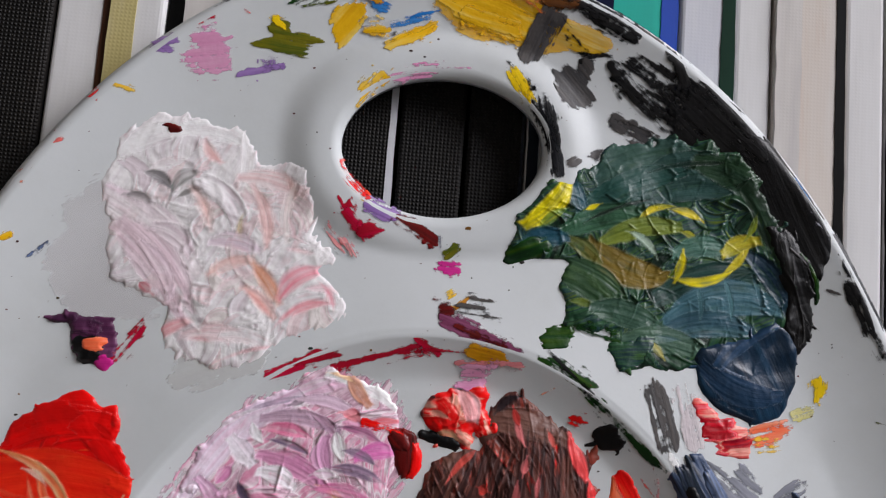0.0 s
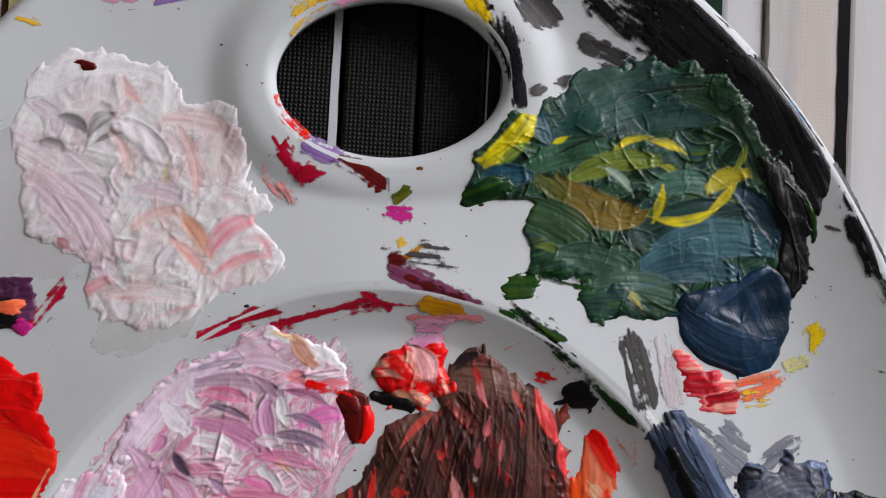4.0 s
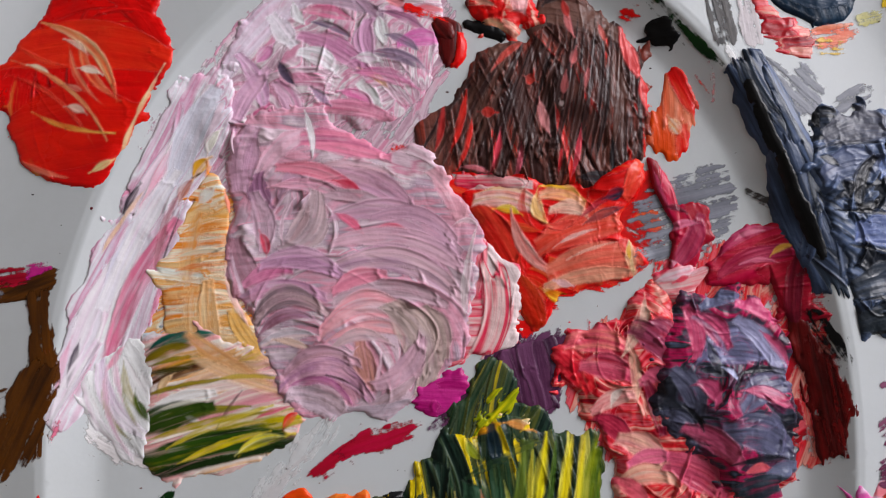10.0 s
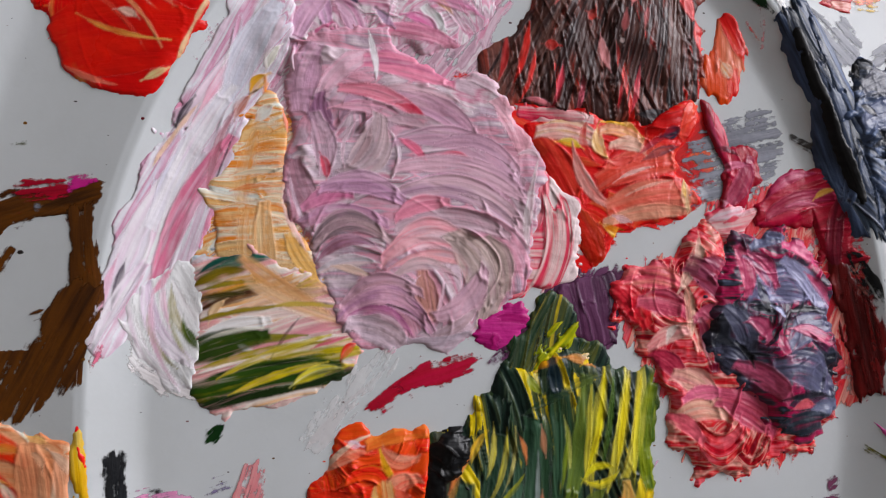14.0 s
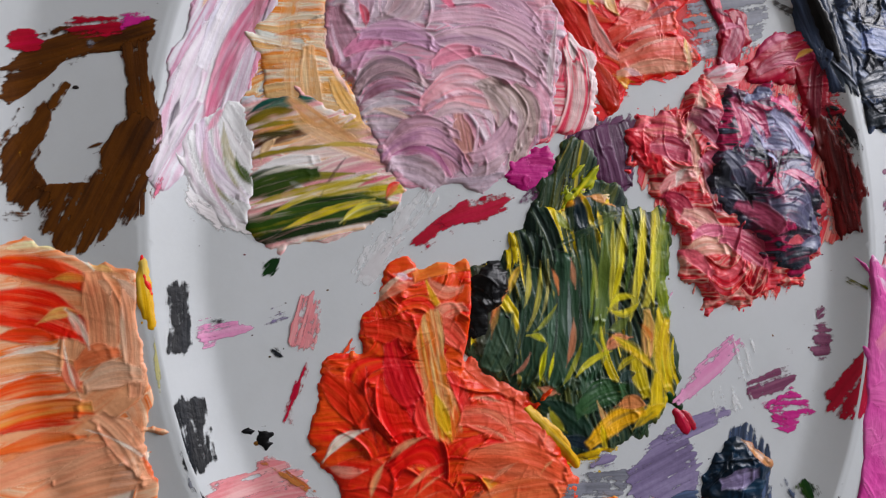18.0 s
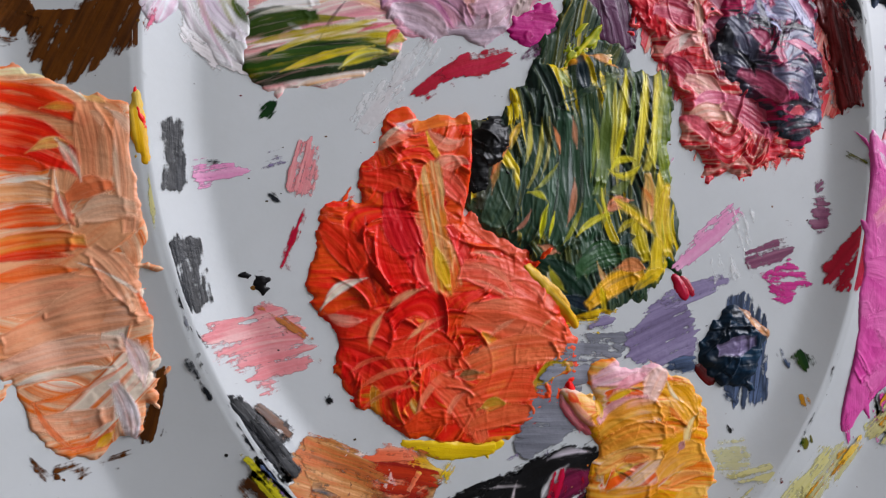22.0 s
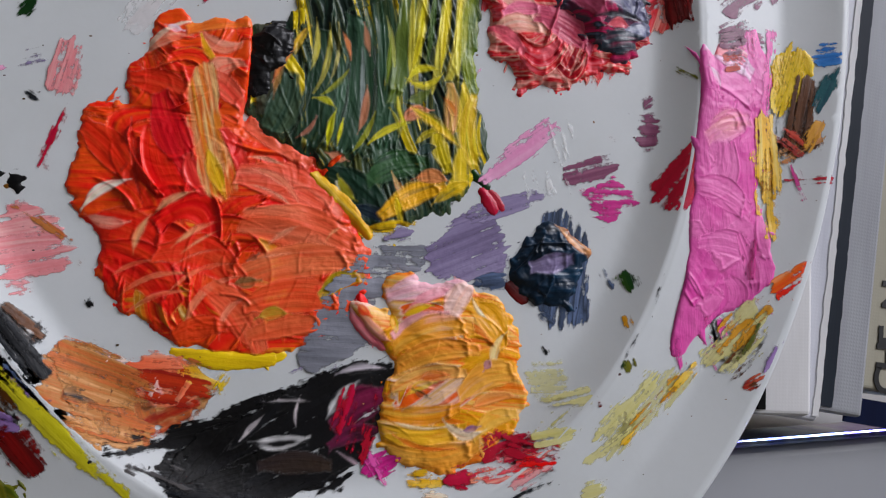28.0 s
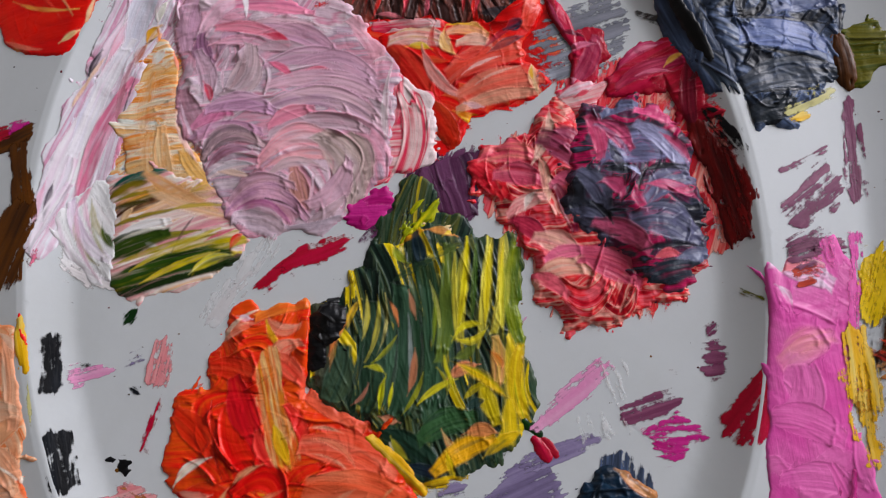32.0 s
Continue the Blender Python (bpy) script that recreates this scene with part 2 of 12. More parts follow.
paint("mauve_grey", ["6e6480", "887e9c", "a098b2"], 0.38, 0.35)
paint("green_yellow", ["10201a", "24382e", "46523f", "1c3626", "5c6038", "34443a", "dcc62a"], 0.3, 0.2)
paint("dark_green", ["0c2012", "1a3a18", "3a5014"], 0.24, 0.3)
paint("lime_streak", ["e4d020", "ccc01a", "8a961e", "ecdc44"], 0.27, 0.25)
paint("brown", ["2a1808", "4a2c0e", "5e3a14", "3a2208"], 0.3, 0.4)
paint("hot_pink", ["cf5a9e", "d66aa8", "da7cb0"], 0.33, 0.08)
paint("pink", ["d68ab4", "dca0c0", "e2b4cc"], 0.4, 0.25)
paint("pink_wash", ["dda6a8", "d68c90", "e4bcba"], 0.4, 0.35)
paint("blue", ["2a5a9a", "3a74b8", "5a8cc4"], 0.35, 0.3)
paint("white", ["ece8e8", "f4f2f2", "f6f5f5"], 0.28, 0.1)
paint("straw", ["c4bc50", "d0c864", "bab048"], 0.35, 0.3)
paint("tan", ["c89468", "d2a47c", "b07c54", "c07250", "8a6248"], 0.42, 0.45)
paint("maroon", ["5a2a3e", "72405a", "8a5a70"], 0.38, 0.35)
paint("specks", ["121214", "2a2624", "5a1620", "1a2a24", "6a4a20"], 0.4, 0.1)
paint("lime_green", ["2a4a20", "d8c81e", "3a5a24", "ecd830", "24422a", "e4d024", "4a6a28"], 0.28, 0.25)
paint("rust", ["a83a2c", "b84a38", "8a2c24", "c46a50"], 0.4, 0.35)

paint("blush", ["f4e2e2", "f0caca", "e8a8ac", "f6eaea"], 0.32, 0.16)

paint("dark_slate", ["12151b", "2a3240", "48546c", "1c212a", "38424f"], 0.28, 0.22)


# ---- helpers for building; the plan is in millimetres ----
MM = 0.001
TOP = 404.0  # the palette's flat top, above the floor
TABLE = np.random.RandomState(7).rand(256, 256)


def vnoise(x, y):
    xi, yi = np.floor(x).astype(int), np.floor(y).astype(int)
    fx, fy = x - xi, y - yi
    fx, fy = fx * fx * (3 - 2 * fx), fy * fy * (3 - 2 * fy)
    a, b = TABLE[xi & 255, yi & 255], TABLE[(xi + 1) & 255, yi & 255]
    c, d = TABLE[xi & 255, (yi + 1) & 255], TABLE[(xi + 1) & 255, (yi + 1) & 255]
    return (a * (1 - fx) + b * fx) * (1 - fy) + (c * (1 - fx) + d * fx) * fy


def fbm(x, y, octaves=3):
    """Smooth noise between about -0.5 and 0.5."""
    total, amp, norm = 0.0, 1.0, 0.0
    for i in range(octaves):
        total = total + amp * vnoise(x * 2 ** i + 17.3 * i, y * 2 ** i + 9.1 * i)
        norm, amp = norm + amp, amp * 0.5
    return total / norm - 0.5


def step01(x):
    x = np.clip(x, 0, 1)
    return x * x * (3 - 2 * x)


OVAL, WELL, HOLE = (66.0, -33.0, 133.0, 185.0), (62.5, -62.0, 89.0, 120.0), (69.0, 103.5, 25.0, 17.5)


def from_oval(x, y, oval):
    """About how far a place lies outside an oval's line, in mm (inside: minus). The palette's south-west quarter is fuller."""
    cx, cy, a, b = oval
    q = np.hypot((x - cx) / a, (y - cy) / b)
    if oval is OVAL:
        q = np.where((x < cx) & (y < cy), (np.abs((x - cx) / a) ** 2.8 + np.abs((y - cy) / b) ** 2.8) ** (1 / 2.8), q)
    g = np.hypot((x - cx) / a ** 2, (y - cy) / b ** 2) / np.maximum(q, 1e-6)
    return (q - 1) / np.maximum(g, 1e-6)


def top_of(x, y):
    """The palette's upper surface: a flat face with a raised outer rim, an oval mixing well and a collar round the thumb hole."""
    rim, well, hole = from_oval(x, y, OVAL), from_oval(x, y, WELL), from_oval(x, y, HOLE)
    z = 4.6 * np.clip((rim + 27) / 25, 0, 1) ** 1.6 - 2.0 * step01((rim + 3) / 3) ** 2
    inner = 4.3 * np.clip((well + 11) / 10.5, 0, 1) ** 1.25
    outer = 4.3 * np.clip(1 - (well - 0.8) / 34, 0, 1) ** 1.4 - 0.2 * step01((0.5 - well) / 0.5)
    z = np.maximum(z, np.where(well < 0, inner, outer))
    collar = 2.3 * (1 - step01((hole - 6) / 10)) - 1.4 * (1 - step01(hole / 2.5)) ** 2
    return TOP + np.maximum(z, collar)


def raw_mesh(name, verts, faces, material, smooth=True, mix=None, flow=None, cover=None, veil=1.0):
    """verts: n x 3 in metres; faces: an array of triangles or of quads, or a list of both."""
    me = bpy.data.meshes.new(name)
    groups = faces if isinstance(faces, list) else [faces]
    groups = [np.asarray(g, dtype=np.int32) for g in groups if len(g)]
    loops = np.concatenate([g.ravel() for g in groups])
    sizes = np.concatenate([np.full(len(g), g.shape[1], dtype=np.int32) for g in groups])
    me.vertices.add(len(verts))
    me.vertices.foreach_set("co", np.asarray(verts, dtype=np.float32).ravel())
    me.loops.add(len(loops))
    me.loops.foreach_set("vertex_index", loops.astype(np.int32))
    me.polygons.add(len(sizes))
    me.polygons.foreach_set("loop_start", np.concatenate([[0], np.cumsum(sizes)[:-1]]).astype(np.int32))
    me.update(calc_edges=True)
    me.polygons.foreach_set("use_smooth", np.full(len(sizes), smooth))
    if mix is not None:
        me.attributes.new("mix", "FLOAT", "POINT").data.foreach_set("value", np.asarray(mix, dtype=np.float32).ravel())
    if mix is not None:
        me.attributes.new("cover", "FLOAT", "POINT").data.foreach_set("value", np.full(len(verts), 4.0, dtype=np.float32) if cover is None else np.asarray(cover, dtype=np.float32).ravel())
    if mix is not None:
        me.attributes.new("veil", "FLOAT", "POINT").data.foreach_set("value", np.full(len(verts), veil, dtype=np.float32) if np.isscalar(veil) else np.asarray(veil, dtype=np.float32))
        me.attributes.new("tint", "FLOAT_COLOR", "POINT").data.foreach_set("color", np.zeros(4 * len(verts), dtype=np.float32))
    if flow is not None:
        me.attributes.new("flow", "FLOAT_VECTOR", "POINT").data.foreach_set("vector", np.asarray(flow, dtype=np.float32).ravel())
    me.materials.append(material)
    me.validate()
    return me


def under(ob, parent):
    """Hangs ob, which stands where it should, under a parent that is neither turned nor scaled."""
    where = ob.location.copy()
    up, base = parent, Vector((0, 0, 0))
    while up:
        base, up = base + up.location, up.parent
    ob.parent, ob.location = parent, where - base
    return ob


def part(name, bm, material, parent, label=""):
    me = bpy.data.meshes.new(name)
    bm.to_mesh(me)
    bm.free()
    me.materials.append(material)
    ob = new(name, me)
    if parent:
        under(ob, parent)
    return tagged(ob, label)


def box(bm, x0, x1, y0, y1, z0, z1, bevel=0.0, seg=2):
    """A box in mm, its edges rounded."""
    r = bmesh.ops.create_cube(bm, size=1, matrix=Matrix.Translation(((x0 + x1) / 2 * MM, (y0 + y1) / 2 * MM, (z0 + z1) / 2 * MM)) @ Matrix.Diagonal(((x1 - x0) * MM, (y1 - y0) * MM, (z1 - z0) * MM, 1)))
    if bevel:
        edges = {e for v in r["verts"] for e in v.link_edges}
        bmesh.ops.bevel(bm, geom=list(edges), offset=bevel * MM, segments=seg, affect="EDGES", profile=0.5)
    return bm


# ---- an unseen room, made up to close in the light round the palette ----
FLOOR = plain("floor_boards", "8a7a66", 0.5, vary=0.25, scale=6)
WALL = plain("wall_paint", "a09c94", 0.7, vary=0.04, scale=3)


def slab(name, x0, x1, y0, y1, z0, z1, material, kind="structure"):
    bm = box(bmesh.new(), x0, x1, y0, y1, z0, z1)
    ob = part(name, bm, material, None)
    return tagged(ob, name.replace("_", " ") + ", plain", name.split("_")[0], kind=kind)


slab("floor", -1600, 1900, -1700, 1800, -60, 0, FLOOR)
slab("ceiling", -1600, 1900, -1700, 1800, 2500, 2560, WALL)
slab("wall_south", -1600, 1900, -1800, -1700, 0, 2500, WALL)
slab("wall_west", -1700, -1600, -1800, 1900, 0, 2500, WALL)
# the east wall has the window opening
slab("wall_north", -1600, 1900, 1800, 1900, 0, 2500, WALL)
slab("wall_east_sill", 1900, 2000, -1800, 1900, 0, 750, WALL)
slab("wall_east_head", 1900, 2000, -1800, 1900, 2150, 2500, WALL)
slab("wall_east_pier", 1900, 2000, -1800, 350, 750, 2150, WALL)
slab("wall_east_pier", 1900, 2000, 1750, 1900, 750, 2150, WALL)
# area lamp added in the opening, standing in for the sky's light
window_lamp(1.93, 1.05, 1.45, (0.1, 0.0, 0.45), 1.35, 1.35, 50, (0.965, 0.955, 1.055))

# ---- the palette ----
PLASTIC = plastic()
palette = new("palette")
palette.location = (0.066, -0.033, 0.4)
tagged(palette, "oval white plastic painter's palette caked with paint, lying on canvases", "palette")


def palette_body():
    def ring(oval, n, grow=0.0):
        a = np.linspace(0, 2 * np.pi, n, endpoint=False)
        if oval is OVAL:
            c, s = np.cos(a), np.sin(a)
            k = np.where((c < 0) & (s < 0), (np.abs(c) ** 2.8 + np.abs(s) ** 2.8) ** (-1 / 2.8), 1.0)
            return np.stack([oval[0] + (oval[2] + grow) * c * k, oval[1] + (oval[3] + grow) * s * k], 1)
        return np.stack([oval[0] + (oval[2] + grow) * np.cos(a), oval[1] + (oval[3] + grow) * np.sin(a)], 1)

    outer, hole = ring(OVAL, 360), ring(HOLE, 120)
    rings = [ring(OVAL, 300, -g) for g in (0.8, 2, 3.5)] + [ring(HOLE, 120, g) for g in (0.7, 1.6, 3)] + [ring(WELL, 330, g) for g in (-1.1, -0.4, 0.2, 0.9, 1.7)]
    gx, gy = np.meshgrid(np.arange(-68, 200, 1.5), np.arange(-219, 153, 1.5))
    gx, gy = gx.ravel(), gy.ravel()
    ok = (from_oval(gx, gy, OVAL) < -4.5) & (from_oval(gx, gy, HOLE) > 4) & (np.abs(from_oval(gx, gy, WELL) - 0.3) > 2.2)
    pts = np.concatenate([outer, hole] + rings + [np.stack([gx[ok], gy[ok]], 1)])
    no, nh = len(outer), len(hole)
    edges = [(i, (i + 1) % no) for i in range(no)] + [(no + i, no + (i + 1) % nh) for i in range(nh)]
    from mathutils.geometry import delaunay_2d_cdt
    v, e, f, *_ = delaunay_2d_cdt([Vector(p) for p in pts], edges, [], 1, 1e-5)
    v = np.array([(p.x, p.y) for p in v])
    tri = np.array([t for t in f if len(t) == 3])
    mid = v[tri].mean(1)
    tri = tri[(from_oval(mid[:, 0], mid[:, 1], HOLE) > -0.02) & (from_oval(mid[:, 0], mid[:, 1], OVAL) < 0.02)]
    p, q, r = (v[tri[:, i]] for i in range(3))
    turn = (q - p)[:, 0] * (r - p)[:, 1] - (q - p)[:, 1] * (r - p)[:, 0]
    tri[turn < 0] = tri[turn < 0][:, ::-1]
    z = top_of(v[:, 0], v[:, 1])
    n = len(v)
    up = np.column_stack([v, z])
    # moulded sheet about 2 mm thick, its outer rim folded down
    fold = np.maximum(0, from_oval(v[:, 0], v[:, 1], OVAL) + 3.0)
    down = np.column_stack([v, z - 2.2 - fold * 0.8])
    count = {}
    for t in tri:
        for i in range(3):
            a, b = int(t[i]), int(t[(i + 1) % 3])
            count[(a, b)] = 1
    walls = [(a, b) for a, b in count if (b, a) not in count]
    quads = np.array([(b, a, a + n, b + n) for a, b in walls])
    verts = np.concatenate([up, down]) * MM - np.array([0.066, -0.033, 0.4])
    me = raw_mesh("body", verts, [np.concatenate([tri, tri[:, ::-1] + n]), quads], PLASTIC)
    ob = new("body", me)
    ob.parent = palette
    return tagged(ob, "moulded white plastic tray with thumb hole")


palette_body()


# ---- paint ----
def radii_at(radii, th):
    """A closed outline through distances from its middle at even angles."""
    r = np.asarray(radii, float)
    n = len(r)
    q = np.mod(th / (2 * np.pi), 1) * n
    i = np.floor(q).astype(int)
    t = q - i
    p0, p1, p2, p3 = (r[(i + k) % n] for k in (-1, 0, 1, 2))
    return 0.5 * (2 * p1 + (p2 - p0) * t + (2 * p0 - 5 * p1 + 4 * p2 - p3) * t * t + (3 * p1 - p0 - 3 * p2 + p3) * t ** 3)


def lay(name, label, key, X, Y, D, h, o, parent):
    """Builds one patch of paint: D is the depth inside its edge in mm. It dives under the plastic where it ends, so that its edge is as ragged as the noise makes it."""
    rng = np.random.RandomState(o.get("seed", int(abs(X[0, 0] * 31 + Y[0, 0] * 17)) % 9999))
    ang, bend = radians(o.get("ang", 0.0)), o.get("bend", 0.0)
    sx, sy = rng.rand(2) * 200
    cx, cy = X.mean(), Y.mean()
    ca, sa = math.cos(ang), math.sin(ang)
    U, V = (X - cx) * ca + (Y - cy) * sa, -(X - cx) * sa + (Y - cy) * ca
    V = V + bend * U * U
    ragged, small = o.get("ragged", 0.6), o.get("small", 1.0)
    D = D + ragged * (small * 7 * fbm((X + sx) / 8, (Y + sy) / 8, 2) + (2.0 if h > 0.75 else 2.2) * fbm((X + sx) / 1.5, (Y + sy) / 1.5, 3) + (4.4 if h > 0.75 else 0.6) * fbm((X + sx) / 3.5, (Y + sy) / 3.5, 2) + o.get("fray", 0.3 if h > 0.75 else 0.8) * small * 4.5 * fbm((U + sx) / 6, (V + sy) / 0.9, 2))
    # loose splashes just outside the edge
    spat = (fbm((X - sy) / 1.3, (Y - sx) / 1.3, 2) - 0.25) * 7 - 0.5 * np.maximum(-D, 0)
    D = np.maximum(D, np.minimum(spat, 0.5) - (1 - o.get("splash", 0.0 if parent else 0.75)) * 2)
    # nothing hangs over the rim or into the hole
    D = np.minimum(D, np.minimum(-from_oval(X, Y, OVAL) - 0.9, from_oval(X, Y, HOLE) - 0.6))
    soft = o.get("soft", 2.0)
    thick = h * np.clip(0.8 + 1.1 * fbm((X - sx) / 11, (Y - sy) / 11, 2), 0.35, 1.4)
    deep = np.maximum(D, 0)
    # a thin lip at the edge, from which the paint swells slowly
    edge = np.minimum(0.4 * thick, o.get("lip", 0.34) * (1 + 1.4 * fbm((X + sy) / 4, (Y + sx) / 4, 2)))
    H = np.where(D > 0, edge * (1 - np.exp(-deep / 0.3)) + (thick - edge) * (1 - np.exp(-deep / (2.6 * soft))), D * 0.7)
    relief, mix = np.zeros_like(X), 0.5 + o.get("vary", 0.5) * fbm((U + sx) / 14, (V + sy) / 5, 3)
    ridge, sw, sl = min(o.get("ridge", 0.5), 0.12 + 0.75 * h if h > 0.3 else 0.5 * h), o.get("sw", 5.0), o.get("sl", 18.0)
    # combed bristle marks through the whole patch
    comb = fbm((U + sx) / 26, (V + sy) / max(1.0, o.get("tooth", 1.2)), 2)
    FU, FV = U / 26 + sx, V / 1.5 + sy
    relief += ridge * o.get("comb", 0.6) * comb
    mix += o.get("streaks", 0.5) * comb
    # single strokes, each laid over those before
    count = int(o.get("strokes", 0.0) * (D > 0).sum() * (X[0, 1] - X[0, 0]) ** 2 / (sw * sl))
    ys, xs = np.nonzero(D > 0.5)
    g = X[0, 1] - X[0, 0]
    centre = o.get("centre")
    for _ in range(count if len(ys) else 0):
        k = rng.randint(len(ys))
        px, py = X[ys[k], xs[k]], Y[ys[k], xs[k]]
        a = ang + bend * 2 * (px - cx) * -1
        if centre:
            a = math.atan2(py - centre[1], px - centre[0]) + math.pi / 2
        a += rng.normal() * o.get("jitter", 0.25)
        w, l = sw * (0.6 + 0.8 * rng.rand()), sl * (0.6 + 0.8 * rng.rand())
        curve = rng.normal() * o.get("curl", 0.3) / l + (0.5 / max(6.0, math.hypot(px - centre[0], py - centre[1])) if centre else 0)
        reach = 0.5 * l + w
        i0, i1 = max(0, int((py - reach - Y[0, 0]) / g)), int((py + reach - Y[0, 0]) / g) + 2
        j0, j1 = max(0, int((px - reach - X[0, 0]) / g)), int((px + reach - X[0, 0]) / g) + 2
        x, y = X[i0:i1, j0:j1] - px, Y[i0:i1, j0:j1] - py
        u, v = x * math.cos(a) + y * math.sin(a), -x * math.sin(a) + y * math.cos(a)
        v = v - curve * u * u
        q = rng.rand() * 90
        brist = fbm((u + 3 * q) / 18, v / max(0.75, w * 0.16) + q, 2)
        band = fbm((u + 3 * q) / 34, v / (w * 0.38) + 2 * q, 1)
        side, tilt = 1 if rng.rand() > 0.5 else -1, rng.normal() * o.get("tilt", 0.5)
        u1, v1 = np.abs(u) / (l / 2) + 0.5 * brist, np.abs(v) / (w / 2) + 0.15 * brist
        m = step01((1 - v1) * 6) * step01((1 - u1) * 4)
        lip = np.exp(-((side * v / (w / 2) - 0.86) / 0.1) ** 2) * (0.5 + 1.3 * rng.rand()) + 0.9 * np.exp(-((u / (l / 2) - 0.72 - 0.3 * brist) / 0.07) ** 2)
        new_h = 1.05 * ridge * (o.get("brush", 0.3) * brist + 0.6 * lip - 0.2 + 0.5 * rng.rand() + 0.3 * u / l + tilt * v / w)
        old = relief[i0:i1, j0:j1]
        relief[i0:i1, j0:j1] = old * (1 - 0.8 * m) + new_h * m
        tone = rng.rand() ** o.get("bias", 1.0) * o.get("spread", 0.8) + (1 - o.get("spread", 0.8)) / 2
        FU[i0:i1, j0:j1] = np.where(m > 0.5, u / 22 + q, FU[i0:i1, j0:j1])
        FV[i0:i1, j0:j1] = np.where(m > 0.5, v / 1.5 + 2 * q, FV[i0:i1, j0:j1])
        mo = mix[i0:i1, j0:j1]
        mix[i0:i1, j0:j1] = mo * (1 - m) + m * (tone + o.get("streaks", 0.5) * (0.6 * brist + 0.8 * band))
    # knife-pulled lumps
    lumps = o.get("lumps", 0.0)
    if lumps:
        wx, wy = 4 * fbm((X + sy) / 9, (Y + sx) / 9, 2), 4 * fbm((X - sy) / 9, (Y - sx) / 9, 2)
        n1 = fbm((X + wx + sx) / 5, (Y + wy + sy) / 5, 3)
        relief += lumps * (1 - 3.2 * np.abs(n1))
        mix += o.get("lumpmix", 0.4) * fbm((X + wx * 2 + sy) / 6, (Y + wy * 2 + sx) / 6, 3)
    if h > 0.75:  # folds and cracks where strokes meet
        wx, wy = 3 * fbm((X - sy) / 6, (Y + sx) / 6, 2), 3 * fbm((X + sy) / 6, (Y - sx) / 6, 2)
        crack = fbm((U + wx - sx) / 13, (V + wy - sy) / 5, 2)
        crack2 = fbm((X + wx + sy) / 5, (Y + wy - sx) / 5, 2)
        deepc = o.get("crease", 0.14) * ridge
        relief -= deepc * (np.exp(-(crack / 0.028) ** 2) + 0.8 * np.exp(-(crack2 / 0.03) ** 2)) * np.clip(0.5 + 2.0 * fbm((X + sx) / 8, (Y - sy) / 8, 1), 0, 1)
    dry = o.get("dry", 0.0)
    if dry:
        gap = 0.75 * fbm((U + sx) / 9, (V + sy) / 1.1, 3) + 0.6 * fbm((X + sy) / 2.6, (Y + sx) / 2.6, 3) + 0.2 * np.clip(D / 8, 0, 1)
        H = H - np.clip((dry * 1.15 - 0.34 - gap) * 7, 0, 1) * (h + 0.8)
    cover = None
    thin = h < 0.22 and not parent
    inside = step01(D / 1.2)
    share = inside * np.clip((H + 0.05) / max(0.2, min(h, 1.1)), 0, 1)
    Z = H + relief * share
    Z = np.maximum(Z, -1.2)
    keep = Z > -0.45
    if thin:  # a film of paint, no thicker than a hair, worn through along the bristles
        dry = o.get("dry", 0.1)
        wear = 1.5 * fbm((U + sy) / 9, (V + sx) / 1.1, 3) + 1.0 * fbm((X + sx) / 3.5, (Y + sy) / 3.5, 3)
        cover = 0.5 * np.clip(D / 0.9, -2.2, 1) + 0.18 * np.clip(D / 4, 0, 1) + wear * (1 - 0.7 * o.get("wet", 0)) + (o.get("body", 0.5) - 0.5) * 0.7 - 0.22 - 1.9 * max(0.0, dry - 0.08)
        Z = np.where(D > -1.5, 0.1 + 0.25 * h * step01(D / 1.5), -1.2)
        keep = Z > 0
    cells = keep[:-1, :-1] | keep[1:, :-1] | keep[:-1, 1:] | keep[1:, 1:]
    if not cells.any():
        return None
    isles = islands(cells)
    idx = np.arange(X.size).reshape(X.shape)
    full = ground(X, Y, o.get("spread_under", 3)) + Z + (0.06 if parent else 0.0)
    raise_ground(X[Z > 0], Y[Z > 0], full[Z > 0])
    base = np.array([round(cx), round(cy), TOP])
    veil = o.get("veil", 0.55 if o.get("wet") else 1.0)
    mix = np.clip(mix, 0, 1)
    found, sizes = np.unique(isles[cells], return_counts=True)
    first = None
    for k in np.argsort(-sizes):
        if sizes[k] < 10:
            break
        own = isles == found[k]
        quads = np.stack([idx[:-1, :-1][own], idx[:-1, 1:][own], idx[1:, 1:][own], idx[1:, :-1][own]], 1)
        used = np.unique(quads)
        back = np.zeros(X.size, int)
        back[used] = np.arange(len(used))
        P = np.column_stack([X.ravel()[used], Y.ravel()[used], full.ravel()[used]])
        flow = np.column_stack([FU.ravel()[used], FV.ravel()[used], np.zeros(len(used))])
        cov = np.full(len(used), 4.0) if cover is None else cover.ravel()[used]
        if first and sizes[k] < 0.3 * sizes.max():  # loose splashes are gathered by colour
            SPLASH.setdefault(key, []).append((P, back[quads], mix.ravel()[used], flow, cov, np.full(len(used), veil)))
            continue
        me = raw_mesh(name, (P - base) * MM, back[quads], PAINTS[key], True, mix.ravel()[used], flow, cov, veil)
        ob = new(name, me)
        ob.location = base * MM
        under(ob, parent or palette)
        tagged(ob, label)
        if not first:
            first = ob
            if not parent:
                r = relief.ravel()[used]
                LAID[ob.name] = [me, P[:, 0], P[:, 1], np.zeros((len(P), 3)), np.zeros(len(P)), r.copy(), r, share.ravel()[used], flow]
    return first


